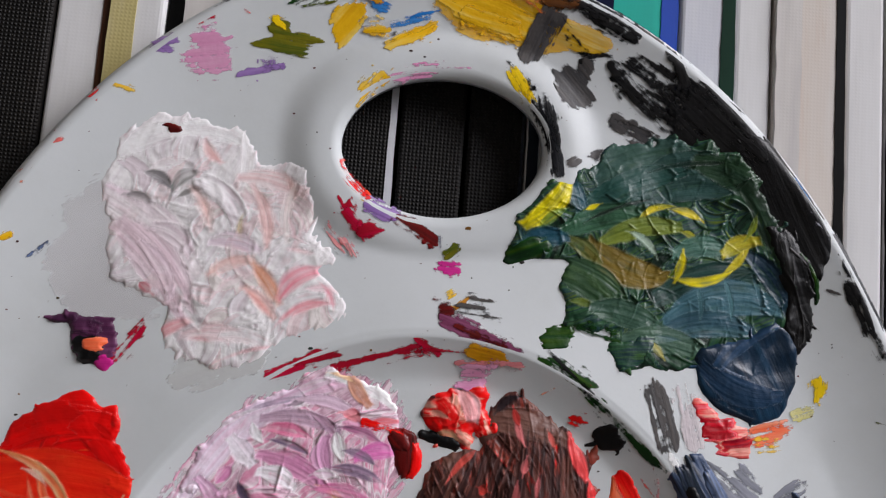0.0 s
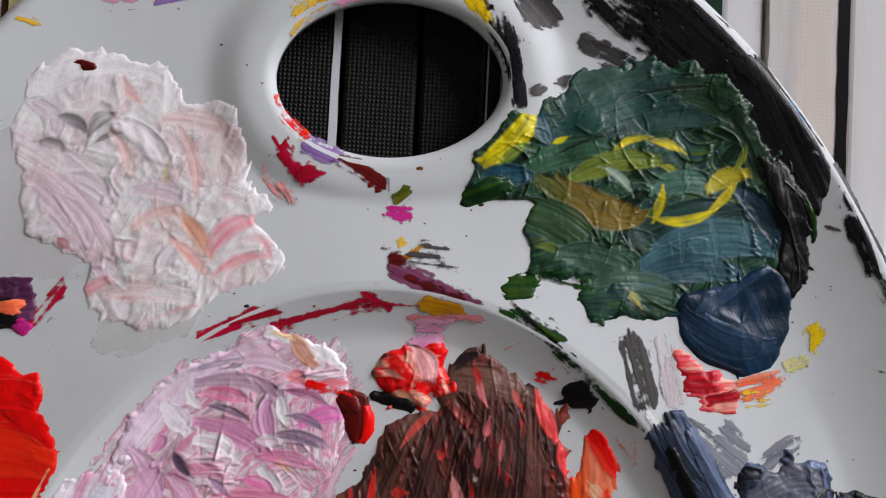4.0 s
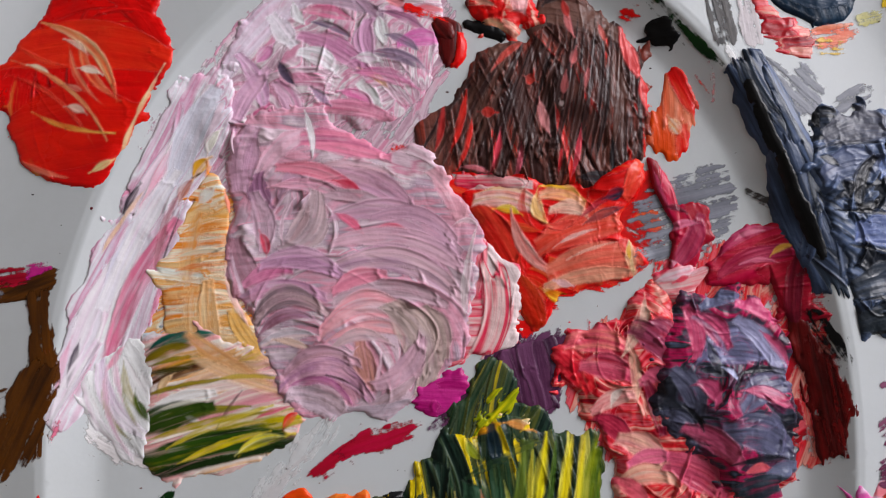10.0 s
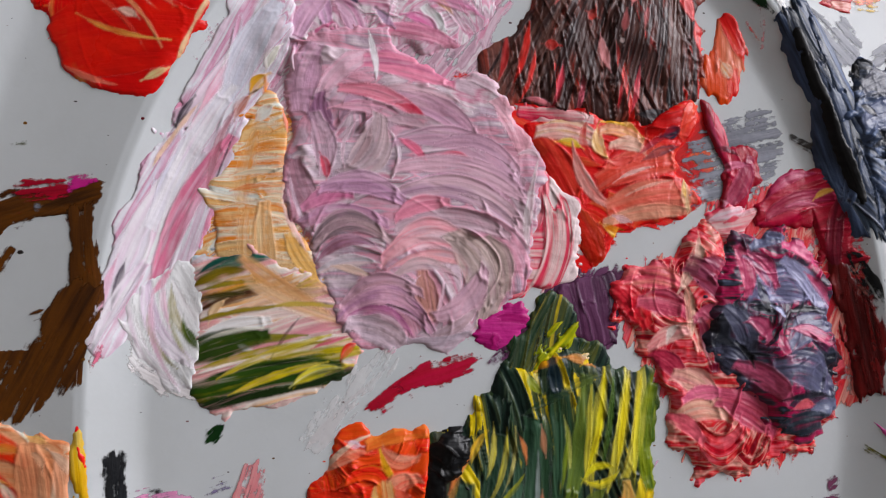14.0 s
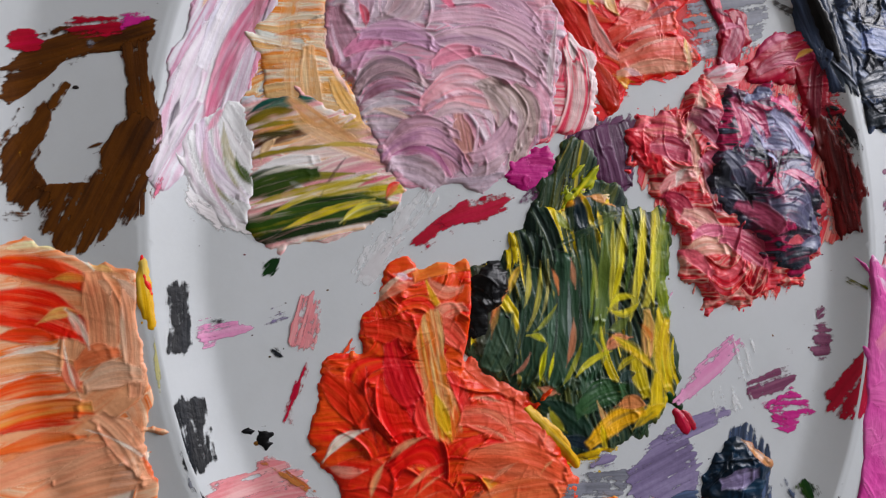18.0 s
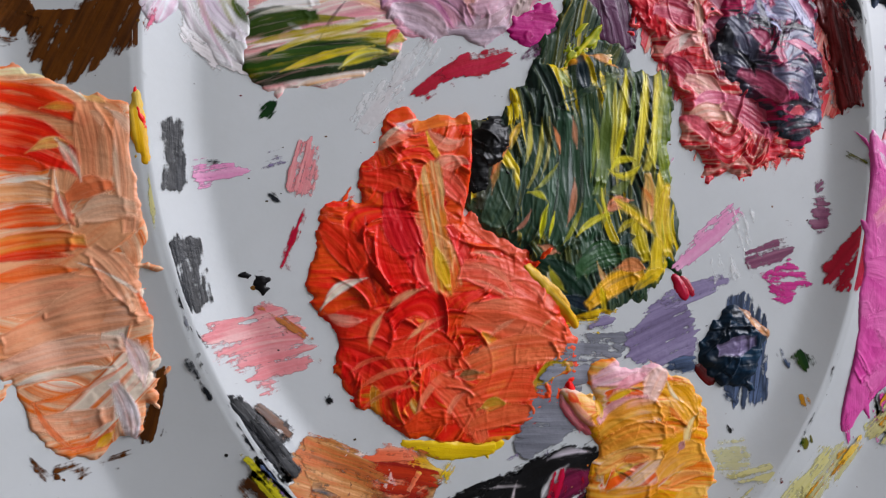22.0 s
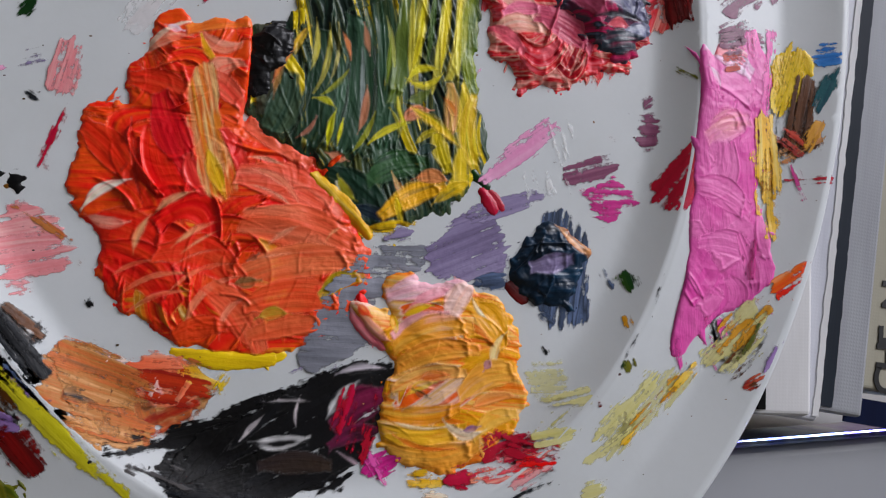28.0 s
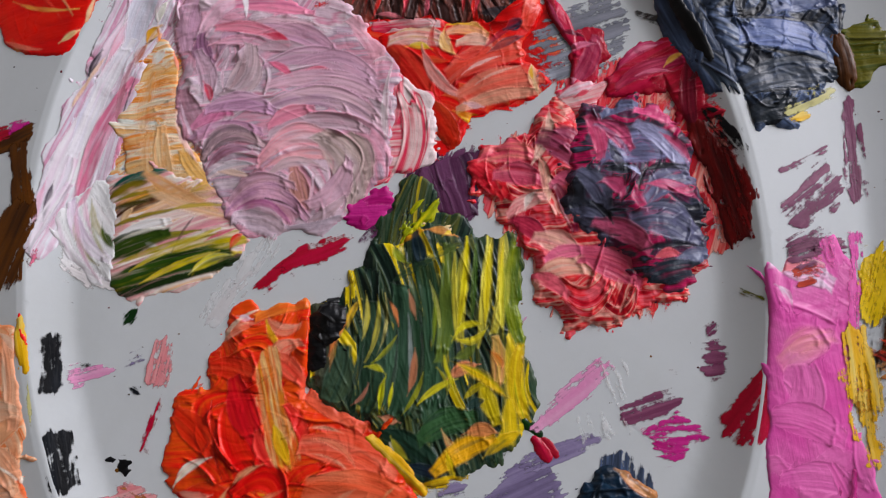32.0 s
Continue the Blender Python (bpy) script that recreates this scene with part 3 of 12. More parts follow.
def islands(cells):
    """Numbers the connected patches of a grid of cells."""
    n = cells.size
    lab = np.where(cells, np.arange(n).reshape(cells.shape), n)
    while True:
        was = lab
        pad = np.pad(lab, 1, constant_values=n)
        h, w = lab.shape
        low = lab
        for i in range(3):
            for j in range(3):
                low = np.minimum(low, pad[i:i + h, j:j + w])
        lab = np.where(cells, low, n)
        jump = np.append(lab.ravel(), n)
        for _ in range(3):
            jump = jump[jump]
        lab = np.where(cells, jump[:-1].reshape(cells.shape), n)
        if (lab == was).all():
            return lab


SPLASH = {}
LAID = {}


def work_in(ob, key, sel, D, U, V, w, o, L=None):
    """Draws another colour through the paint of ob. The stroke flattens what lay there and leaves its own bristle marks, with a lip at its sides and its end."""
    me, x, y, rgb, a, rel, rel0, share, flow = LAID[ob.name]
    q = (x[0] * 1.7 + y[0] + w * 31 + U[0]) % 500
    D = D + o.get("ragged", 0.3) * (2.2 * fbm((U + q) / 5, (V - q) / 1.4, 3) + 0.8 * fbm((U - q) / 1.6, (V + q) / 1.6, 2))
    gap = 0.9 * fbm((U + q) / 12, (V + q) / 0.9, 3) + 0.4 * fbm((U - q) / 3, (V - q) / 3, 2)
    mask = step01((D + 0.2) / o.get("edge", min(1.0, 0.3 + 0.1 * w)))
    c = mask * np.clip((1.15 if w > 3.5 else 0.92) + 1.6 * gap - 1.5 * max(0.0, o.get("dry", 0.1) - 0.05), 0, 1) * o.get("body", 0.95)
    ramp = RAMPS[key] if key in RAMPS else np.array([pigment(k) for k in key.split()])
    t = np.clip(0.5 + 1.1 * fbm((U + q) / 22, (V + q) / max(0.6, 0.2 * w), 3) + 0.4 * fbm((U - q) / 6, (V + q) / 6, 2), 0, 1) * (len(ramp) - 1)
    col = np.stack([np.interp(t, np.arange(len(ramp)), ramp[:, k]) for k in range(3)], 1)
    a0 = a[sel]
    na = a0 + c - a0 * c
    rgb[sel] = (rgb[sel] * (a0 * (1 - c))[:, None] + col * c[:, None]) / np.maximum(na, 1e-6)[:, None]
    a[sel] = na
    amp = o.get("lift", min(0.5, 0.12 + 0.05 * w)) * min(1.0, 0.3 + 0.16 * w)
    side = np.where(V > 0, 1.0, 0.35) if q % 2 > 1 else np.where(V > 0, 0.35, 1.0)
    marks = 0.42 * fbm((U + q) / 20, (V + q) / max(0.45, 0.11 * w), 2) + 0.3 * fbm((U + q) / 14, (V - q) / 0.5, 2)
    mine = marks + 0.12 + 0.75 * np.exp(-((D - 0.3) / 0.28) ** 2) * side * np.clip(0.7 + 2 * fbm((U + q) / 5, V * 0 + q, 2), 0, 1.5)
    if L:
        mine = mine + 0.9 * np.exp(-((U / L - 0.93 - 0.12 * gap) * L / 0.5) ** 2)
    press = o.get("press", 0.75) * mask
    rel[sel] = rel[sel] * (1 - press) + amp * mine * mask
    if o.get("press", 0.75) > 0:
        flow[sel] = np.where((mask > 0.5)[:, None], np.column_stack([U / 22 + q, V / 1.5 + 2 * q, 0 * U]), flow[sel])


def tint(ob, key, x0, y0, x1, y1, w, bow=0.0, **o):
    """A stroke of another colour pulled through the paint of ob."""
    x, y = LAID[ob.name][1:3]
    L = math.hypot(x1 - x0, y1 - y0)
    ux, uy = (x1 - x0) / L, (y1 - y0) / L
    U, V = (x - x0) * ux + (y - y0) * uy, -(x - x0) * uy + (y - y0) * ux
    V = V - bow * (1 - (2 * U / L - 1) ** 2)
    sel = np.nonzero((U > -3) & (U < L + 3) & (np.abs(V) < w + 2))[0]
    if not len(sel):
        return
    U, V = U[sel], V[sel]
    t = np.clip(U / L, 0, 1)
    D = 0.5 * w * (1 - o.get("taper", 0.45 if w > 3.5 else 0.85) * np.abs(2 * t - 1) ** 2) - np.abs(V)
    D = np.minimum(D, np.minimum(U, L - U) + 0.4 + 0.2 * w)
    work_in(ob, key, sel, D, U, V, w, o, L)


def tint_patch(ob, key, cx, cy, radii, **o):
    """A patch of another colour worked into the paint of ob."""
    x, y = LAID[ob.name][1:3]
    r, th = np.hypot(x - cx, y - cy), np.arctan2(y - cy, x - cx)
    sel = np.nonzero(r < max(radii) + 3)[0]
    if not len(sel):
        return
    D = radii_at(radii, th[sel]) - r[sel]
    if "centre" in o:
        dx, dy = x[sel] - o["centre"][0], y[sel] - o["centre"][1]
        V = np.hypot(dx, dy)
        U = np.arctan2(dy, dx) * np.maximum(V, 1.0)
    else:
        a = radians(o.get("ang", 0.0))
        U, V = (x[sel] - cx) * math.cos(a) + (y[sel] - cy) * math.sin(a), -(x[sel] - cx) * math.sin(a) + (y[sel] - cy) * math.cos(a)
    work_in(ob, key, sel, D, U, V, 6.0, o)


def finish_tints():
    for me, x, y, rgb, a, rel, rel0, share, flow in LAID.values():
        if a.max() <= 0:
            continue
        me.attributes["tint"].data.foreach_set("color", np.column_stack([rgb, a]).astype(np.float32).ravel())
        co = np.empty(3 * len(x), dtype=np.float32)
        me.vertices.foreach_get("co", co)
        co[2::3] += np.clip((rel - rel0) * share, -0.7, 0.8) * MM
        me.vertices.foreach_set("co", co)
        me.attributes["flow"].data.foreach_set("vector", flow.astype(np.float32).ravel())
        me.update()
    base = np.array([66.0, -33.0, 400.0])
    for key, lot in SPLASH.items():
        starts = np.cumsum([0] + [len(p[0]) for p in lot[:-1]])
        P, mix, flow, cover, veil = (np.concatenate([p[i] for p in lot]) for i in (0, 2, 3, 4, 5))
        me = raw_mesh("paint_splashes", (P - base) * MM, np.concatenate([p[1] + k for p, k in zip(lot, starts)]), PAINTS[key], True, mix, flow, cover, veil)
        ob = new("paint_splashes", me)
        ob.location = base * MM
        under(ob, palette)
        tagged(ob, key.replace("_", " ") + " flecks of dried paint", kind="stuff")


# the height of everything laid so far, every half millimetre
HX0, HY0, HG = -75.0, -225.0, 0.5
HEIGHT = top_of(*np.meshgrid(HX0 + HG * np.arange(570), HY0 + HG * np.arange(770)))


def ground(X, Y, spread=3):
    """The height under a new patch of paint, evened out a little."""
    i0, i1 = max(0, int((Y.min() - HY0) / HG) - 6), int((Y.max() - HY0) / HG) + 8
    j0, j1 = max(0, int((X.min() - HX0) / HG) - 6), int((X.max() - HX0) / HG) + 8
    A = HEIGHT[i0:i1, j0:j1]
    for axis in (0, 1):
        A = sum(np.roll(A, k, axis) for k in range(-spread, spread + 1)) / (2 * spread + 1)
    qx, qy = (X - HX0) / HG - j0, (Y - HY0) / HG - i0
    ix, iy = np.clip(qx.astype(int), 0, A.shape[1] - 2), np.clip(qy.astype(int), 0, A.shape[0] - 2)
    fx, fy = np.clip(qx - ix, 0, 1), np.clip(qy - iy, 0, 1)
    return (A[iy, ix] * (1 - fx) + A[iy, ix + 1] * fx) * (1 - fy) + (A[iy + 1, ix] * (1 - fx) + A[iy + 1, ix + 1] * fx) * fy


def raise_ground(X, Y, Z):
    ix = np.clip(np.round((X - HX0) / HG).astype(int), 0, HEIGHT.shape[1] - 1)
    iy = np.clip(np.round((Y - HY0) / HG).astype(int), 0, HEIGHT.shape[0] - 1)
    np.maximum.at(HEIGHT, (iy.ravel(), ix.ravel()), Z.ravel())


def grid_for(x0, x1, y0, y1, g):
    return np.meshgrid(np.arange(x0, x1 + g, g), np.arange(y0, y1 + g, g))


def dab(name, label, key, cx, cy, radii, h, parent=None, **o):
    """A patch of paint round a middle, its outline given by distances at even angles, in mm."""
    big = max(radii) + 4
    g = o.get("g", (0.24 if h > 0.75 else 0.36) if big > 12 else 0.26)
    th = np.linspace(0, 2 * np.pi, 72)
    rr = radii_at(radii, th) + (5.5 if h > 0.6 else 3)
    X, Y = grid_for(cx + (rr * np.cos(th)).min(), cx + (rr * np.cos(th)).max(), cy + (rr * np.sin(th)).min(), cy + (rr * np.sin(th)).max(), g)
    R = radii_at(radii, np.arctan2(Y - cy, X - cx))
    D = R - np.hypot(X - cx, Y - cy)
    # tongues of paint pulled out over the edge
    rng = np.random.RandomState(int(abs(cx * 7 + cy * 3)) % 997)
    for _ in range(int(o.get("tongues", 1.0) * 6.3 * np.mean(radii) / 7.5) if h > 0.6 else 0):
        a = rng.rand() * 2 * math.pi
        r = float(radii_at(radii, np.array(a)))
        px, py = cx + (r - 1.0) * math.cos(a), cy + (r - 1.0) * math.sin(a)
        way = (radians(o.get("ang", 0)) if rng.rand() < 0.55 and "centre" not in o else a + math.pi / 2 * (rng.rand() > 0.5)) + rng.normal() * 0.45
        l, w = 1.5 + 3.0 * rng.rand() ** 2, 0.4 + 0.9 * rng.rand() ** 2
        u, v = (X - px) * math.cos(way) + (Y - py) * math.sin(way), -(X - px) * math.sin(way) + (Y - py) * math.cos(way)
        v = v - rng.normal() * 0.06 * u * u
        D = np.maximum(D, w * (1 - (u / l) ** 2) - np.abs(v))
    return lay(name, label, key, X, Y, D, h, o, parent)


def smear(name, label, key, x0, y0, x1, y1, w, h, parent=None, bow=0.0, **o):
    """A single stroke of paint from one place to another, w mm wide; bow: how far its middle swings to its left."""
    pad = w + abs(bow) + 3
    L = math.hypot(x1 - x0, y1 - y0)
    g = o.get("g", 0.25 if L < 40 else 0.3)
    X, Y = grid_for(min(x0, x1) - pad, max(x0, x1) + pad, min(y0, y1) - pad, max(y0, y1) + pad, g)
    ux, uy = (x1 - x0) / L, (y1 - y0) / L
    U, V = (X - x0) * ux + (Y - y0) * uy, -(X - x0) * uy + (Y - y0) * ux
    V = V - bow * (1 - (2 * U / L - 1) ** 2)
    t = np.clip(U / L, 0, 1)
    q = x0 * 1.7 + y0
    fray = fbm((U + q) / 9, (V + q) / 0.55, 2)
    D = 0.5 * w * (1 - o.get("taper", 0.4) * np.abs(2 * t - 1) ** 2) - np.abs(V) - 1.5 * np.maximum(0, np.maximum(-U, U - L))
    D = np.minimum(D, np.minimum(U, L - U) + (0.4 + 0.22 * w) * (0.6 + 2.4 * fray))
    o.setdefault("ang", math.degrees(math.atan2(uy, ux)))
    o.setdefault("soft", 0.4)
    o.setdefault("ragged", 0.36)
    o.setdefault("small", min(1.0, w / 8))
    o.setdefault("comb", 1.0)
    o.setdefault("ridge", 0.25)
    o.setdefault("dry", 0.2 if h < 0.4 else 0.08)
    if parent:  # worked into the paint below it
        o.setdefault("spread_under", 0)
    return lay(name, label, key, X, Y, D, h, o, parent)


# ---- canvases standing on edge under the palette ----
CLOTH = {
    "black": canvas_cloth("black_cloth", ["070606", "0e0c0b", "1c1815"], 4.0, 0.4),
    "white": canvas_cloth("white_cloth", ["c6c6c6", "dedede", "ebecee"], 0.18, 0.6),
    "grey_white": canvas_cloth("grey_white_cloth", ["b0acb0", "d0ccc8", "e6e2de"], 0.2, 0.6),
    "peach": canvas_cloth("peach_white_cloth", ["c9a48c", "d8cfc6", "dedad6"], 0.25, 0.6),
    "cream": canvas_cloth("cream_yellow_cloth", ["a69a5e", "bfb27a", "cfc8a8"], 0.9, 0.55),
    "teal": canvas_cloth("teal_cloth", ["069c8c", "0cae9c", "14c0ac"], 0.15, 0.4),
    "navy": canvas_cloth("navy_cloth", ["050c28", "0a1638"], 0.1, 0.4),
    "blue": canvas_cloth("blue_cloth", ["04309c", "0848b8"], 0.1, 0.35),
    "green": canvas_cloth("dark_green_cloth", ["0d2a1e", "18382a"], 0.12, 0.5),
    "lilac": canvas_cloth("brushed_white_cloth", ["b4b6c2", "d0d2da", "e6e7ea"], 0.2, 0.5),
    "slate": canvas_cloth("slate_grey_cloth", ["1c2128", "2b313a", "454b55"], 0.12, 0.45),
    "grey": canvas_cloth("grey_cloth", ["8d8f95", "a0a3a8", "aeb0b4"], 0.5, 0.5),
    "brown": canvas_cloth("brown_cloth", ["2a170c", "4a2a14"], 0.12, 0.5),
    "board": canvas_cloth("beige_board", ["9a9684", "aaa694", "b4b1a0"], 0.2, 0.6),
}
CLOTH["ink"] = canvas_cloth("black_brushed_cloth", ["020202", "050505", "090909"], 0.05, 0.5)
for k in ("ink", "slate", "green", "navy"):
    CLOTH[k].node_tree.nodes["Principled BSDF"].inputs["Specular IOR Level"].default_value = 0.08
WOOD = plain("stretcher_pine", "b99a6c", 0.6, vary=0.2, scale=40)


def cloth_strip(x0, x1, y0, y1, top, ragged, seed):
    """A painted band lying on a canvas's edge face, with a ragged border."""
    rng = np.random.RandomState(seed)
    n = 90
    t = np.linspace(0, 1, n)
    yy = y0 + (y1 - y0) * t
    wob = lambda k: ragged * (fbm(yy / 2 + k, yy * 0 + k, 3) * 1.2)
    xa, xb = np.full(n, x0) + wob(seed + 3.1), np.full(n, x1) + wob(seed + 8.7)
    V, Fc = [], []
    for i in range(n):
        V += [(xa[i], yy[i], top - 0.5), (xa[i], yy[i], top + 0.25), (xb[i], yy[i], top + 0.25), (xb[i], yy[i], top - 0.5)]
        if i:
            a, b = 4 * (i - 1), 4 * i
            Fc += [(a, b, b + 1, a + 1), (a + 1, b + 1, b + 2, a + 2), (a + 2, b + 2, b + 3, a + 3)]
    return np.array(V), np.array(Fc)


def canvas(label, cloth, x0, x1, y0, y1, top, turn, bands=(), tall=360):
    """A stretched canvas on edge: cloth wrapped over a wooden stretcher, its painted front wrapping over as a band. x0 and x1 are at its far end."""
    ob = new("canvas")
    mid = (x0 + x1) / 2
    ob.location, ob.rotation_euler = (mid * MM, y1 * MM, 0), (0, 0, radians(turn))
    w = (x1 - x0) / 2
    tagged(ob, label, "canvas", "canvases standing in a row")
    bm = box(bmesh.new(), -w, w, y0 - y1, 0, top - tall, top, 1.3, 3)
    for v in bm.verts:  # slack cloth, not dead straight
        v.co.x += 0.00012 * math.sin(v.co.y * 60 + x0)
    wrap = new("cloth_wrap", bpy.data.meshes.new("cloth_wrap"))
    bm.to_mesh(wrap.data)
    bm.free()
    wrap.data.materials.append(CLOTH[cloth])
    for p in wrap.data.polygons:
        p.use_smooth = False
    wrap.parent = ob
    bar = new("stretcher_bar", bpy.data.meshes.new("stretcher_bar"))
    bm = box(bmesh.new(), -w + 2, w - 2, y0 - y1 + 2, -2, 0, top - tall - 0.5, 1)
    bm.to_mesh(bar.data)
    bm.free()
    bar.data.materials.append(WOOD)
    bar.parent = ob
    for k, (b0, b1, colour, ragged) in enumerate(bands):
        V, Fc = cloth_strip(-w + b0, -w + b1, y0 - y1 + 1.5, -1.5, top, ragged, int(x0) % 50 + k * 7)
        st = new("painted_band", raw_mesh("painted_band", V * MM, Fc, CLOTH[colour], False))
        st.parent = ob
        tagged(st, CLOTH[colour].name.replace("_cloth", "").replace("_", " ") + " paint wrapped over the edge")
    return ob


TURN = -4.6
for row in (
    ("black stretched canvas on edge with coarse weave", "black", -62, -43.5, 396, ()),
    ("black stretched canvas on edge with a white painted border", "black", -43, -25.3, 397, ()),
    # the brown band puts the shadow at this canvas's edge into colour
    ("white stretched canvas on edge with a brown painted border", "white", -25, -12.3, 396, ((11.3, 12.9, "brown", 0.3),)),
    ("cream-yellow painted canvas on edge with woven texture", "white", -12, 1.3, 397, ((0.2, 6.5, "cream", 0.5),)),
    ("white canvas on edge with a black painted border", "grey_white", 1.8, 16.5, 395, ((0.2, 3.6, "ink", 1.0), (13.2, 14.5, "slate", 0.4))),
    ("white stretched canvas on edge with a dark border", "white", 17, 31.6, 396, ((0.1, 1.6, "ink", 0.4),)),
    ("black stretched canvas on edge beside a thin white border", "black", 32, 46.3, 396, ()),
    ("black stretched canvas on edge with a thin white border", "black", 47.2, 61.9, 396, ((12.8, 14.6, "lilac", 0.4),)),
    ("black stretched canvas on edge with coarse weave", "black", 62.8, 79.6, 395.5, ()),
    ("black stretched canvas on edge with a white border", "black", 80.6, 95.4, 396, ((13.9, 14.7, "slate", 0.3),)),
    ("white stretched canvas on edge with a dark grey border", "white", 96, 111.8, 397, ((0.2, 3.0, "slate", 0.5),)),
    ("teal painted canvas on edge with navy and blue borders", "teal", 112.2, 135.6, 396, ((0.2, 5.2, "navy", 0.5), (18.6, 23.2, "blue", 0.6))),
    ("white brushed canvas on edge with a dark green border", "lilac", 136, 151.6, 397, ((11.6, 15.4, "green", 0.5),)),
    ("plain white stretched canvas on edge", "white", 152, 162.6, 396, ()),
    ("grey-white canvas on edge with peach brush marks", "peach", 163.2, 183.8, 397, ((0.3, 7.5, "grey_white", 1.2), (17.6, 20.4, "ink", 0.5))),
    ("plain white stretched canvas on edge", "white", 184.4, 196.0, 396, ()),
    ("white canvas on edge with a black border", "white", 196.6, 214, 396, ((0.2, 2.5, "ink", 0.5),)),
):
    slide = math.tan(radians(-TURN)) * (330 - 160)
    canvas(row[0], row[1], row[2] + slide, row[3] + slide, -166, 330, row[4], TURN, row[5])


# three more at the row's east end, standing askew
for row in (
    ("white stretched canvas on edge, brushed and worn", "lilac", 200.5, 216.0, 394, ((13.2, 15.3, "white", 0.8),)),
    ("grey canvas on edge with a slate-black border", "grey", 216.4, 231.5, 393, ((0.2, 4.6, "slate", 0.5),)),
):
    canvas(row[0], row[1], row[2], row[3], -168, -42, row[4], -11.2, row[5])
canvas("beige board on edge beside the grey canvas", "board", 231.9, 262.0, -164, -30, 388, -11.2)

# paint on the flat face above the well
dab('paint_smear', 'thin translucent lilac-white wash', 'pale_wash', -10.0, 74.9, (10.5, 9.4, 9.9, 12.4, 17.2, 15.8, 12.1, 11.2, 11.2, 11.1, 13.0, 13.9, 12.9, 14.1, 16.3, 13.1), 0.088, ang=30, ridge=0.15, strokes=0.6, sw=7, sl=25, soft=2, wet=1, dry=0, comb=0.2, body=1.6, veil=0.22)
dab('paint_smear', 'clear white smear of thin paint', 'clear_white', 16.5, 50.8, (9.5, 10.8, 6.4, 5.0, 4.8, 5.2, 5.6, 7.3, 9.5, 9.3, 6.9, 6.0, 5.2, 4.8, 5.2, 6.7), 0.088, ang=20, ridge=0.1, veil=0.4, dry=0, body=1.4)
pale = dab("paint_mound", "thick white and pale pink paint, knife-worked", "pale", 15.8, 79.9, (23.9, 23.5, 23.6, 24.1, 25.2, 25.0, 22.3, 20.5, 22.7, 26.9, 28.3, 29.3, 30.2, 31.8, 32.4, 32.9, 30.6, 28.7, 27.5, 26.9, 25.9, 25.1, 24.9, 22.5, 20.7, 20.2, 20.4, 26.9, 27.0, 28.0, 29.8, 29.5, 29.9, 28.7, 28.4, 29.9, 33.1, 33.8, 24.8, 27.0), 0.65, lip=0.12, ang=60, strokes=1.5, sw=5, sl=14, jitter=1.3, curl=1.8, comb=0.08, ridge=0.42, lumps=0.45, spread=0.9, soft=2.6, streaks=0.3, crease=0.1, ragged=0.6, tongues=0.3)
tint(pale, "dcd8da e4e0e0 d4ccd2", -9.8, 90.1, 9.3, 72.5, 12.3, bow=1.6, lift=0.45, body=0.75, edge=1.6)
tint(pale, "d8ced2 d0c4ca dcd4d8", -6.3, 82.9, 8.3, 63.3, 10.9, bow=1.5, lift=0.45, body=0.75, edge=1.6)
tint(pale, "e8e8e8 f0f0ee", -7.0, 100.5, 6.9, 106.3, 6.3, bow=1.3, lift=0.4, body=0.75, edge=1.6)
tint(pale, "ecebea f4f2f0", 5.6, 106.2, 21.8, 103.4, 7.0, bow=2.4, lift=0.4, body=0.75, edge=1.6)
tint(pale, "f0eeec e8e4e2", 20.9, 105.3, 20.3, 92.0, 4.3, bow=1.3, lift=0.4, body=0.75, edge=1.6)
tint(pale, "ece8e8 dcd4d4", -1.1, 96.3, 9.1, 98.6, 3.4, bow=1.1, body=0.75, edge=1.6, lift=0.45)
tint(pale, "d8b0ac e0c4c0", 11.8, 103.7, 15.3, 98.8, 3.7, bow=-0.5, body=0.75, edge=1.6, lift=0.45)
tint(pale, "6c6e72 8c8e8c", -2.2, 96.0, 4.4, 92.1, 2.8, bow=1.0, dry=0.1, body=1.0, lift=0.45)
tint(pale, "606864 888a88", 4.4, 91.3, 11.0, 96.3, 3.3, bow=1.6, dry=0.1, body=1.0, lift=0.45)
tint(pale, "8c8e8c", 5.7, 90.0, 10.8, 92.0, 1.4, bow=0.4, dry=0.1, body=1.0, lift=0.45)
tint(pale, "747474 909090", -5.8, 90.6, 0.2, 88.8, 2.2, bow=0.4, dry=0.1, body=1.0, lift=0.45)
tint(pale, "bcb8bc d4ced2", 1.3, 83.0, 8.5, 77.8, 5.2, bow=1.0, dry=0.4, lift=0.45)
tint(pale, "c4bcc2 d8d0d4", -1.8, 79.0, 5.0, 67.2, 3.9, bow=1.3, dry=0.4, lift=0.45)
tint(pale, "d8ccc8 c8bcb8 e4dcd8", 9.0, 92.5, 13.7, 82.5, 4.2, bow=0.8, body=0.75, edge=1.6, lift=0.45)
tint(pale, "dcb8b0 e0c8c0", 10.3, 91.4, 12.9, 84.2, 2.0, bow=0.5, body=0.75, edge=1.6, lift=0.45)
tint(pale, "e4d8d6 d4c0be ecdedc", 20.3, 95.1, 34.9, 91.6, 5.6, bow=1.3, body=0.75, edge=1.6, lift=0.45)
tint(pale, "d8c0b8 c8a8a0", 29.8, 97.3, 33.2, 89.5, 2.6, bow=0.5, body=0.75, edge=1.6, lift=0.45)
tint(pale, "e0ccc8 d0b8b4 ece0dc", 23.3, 93.0, 26.8, 78.6, 4.3, bow=1.3, body=0.75, edge=1.6, lift=0.45)
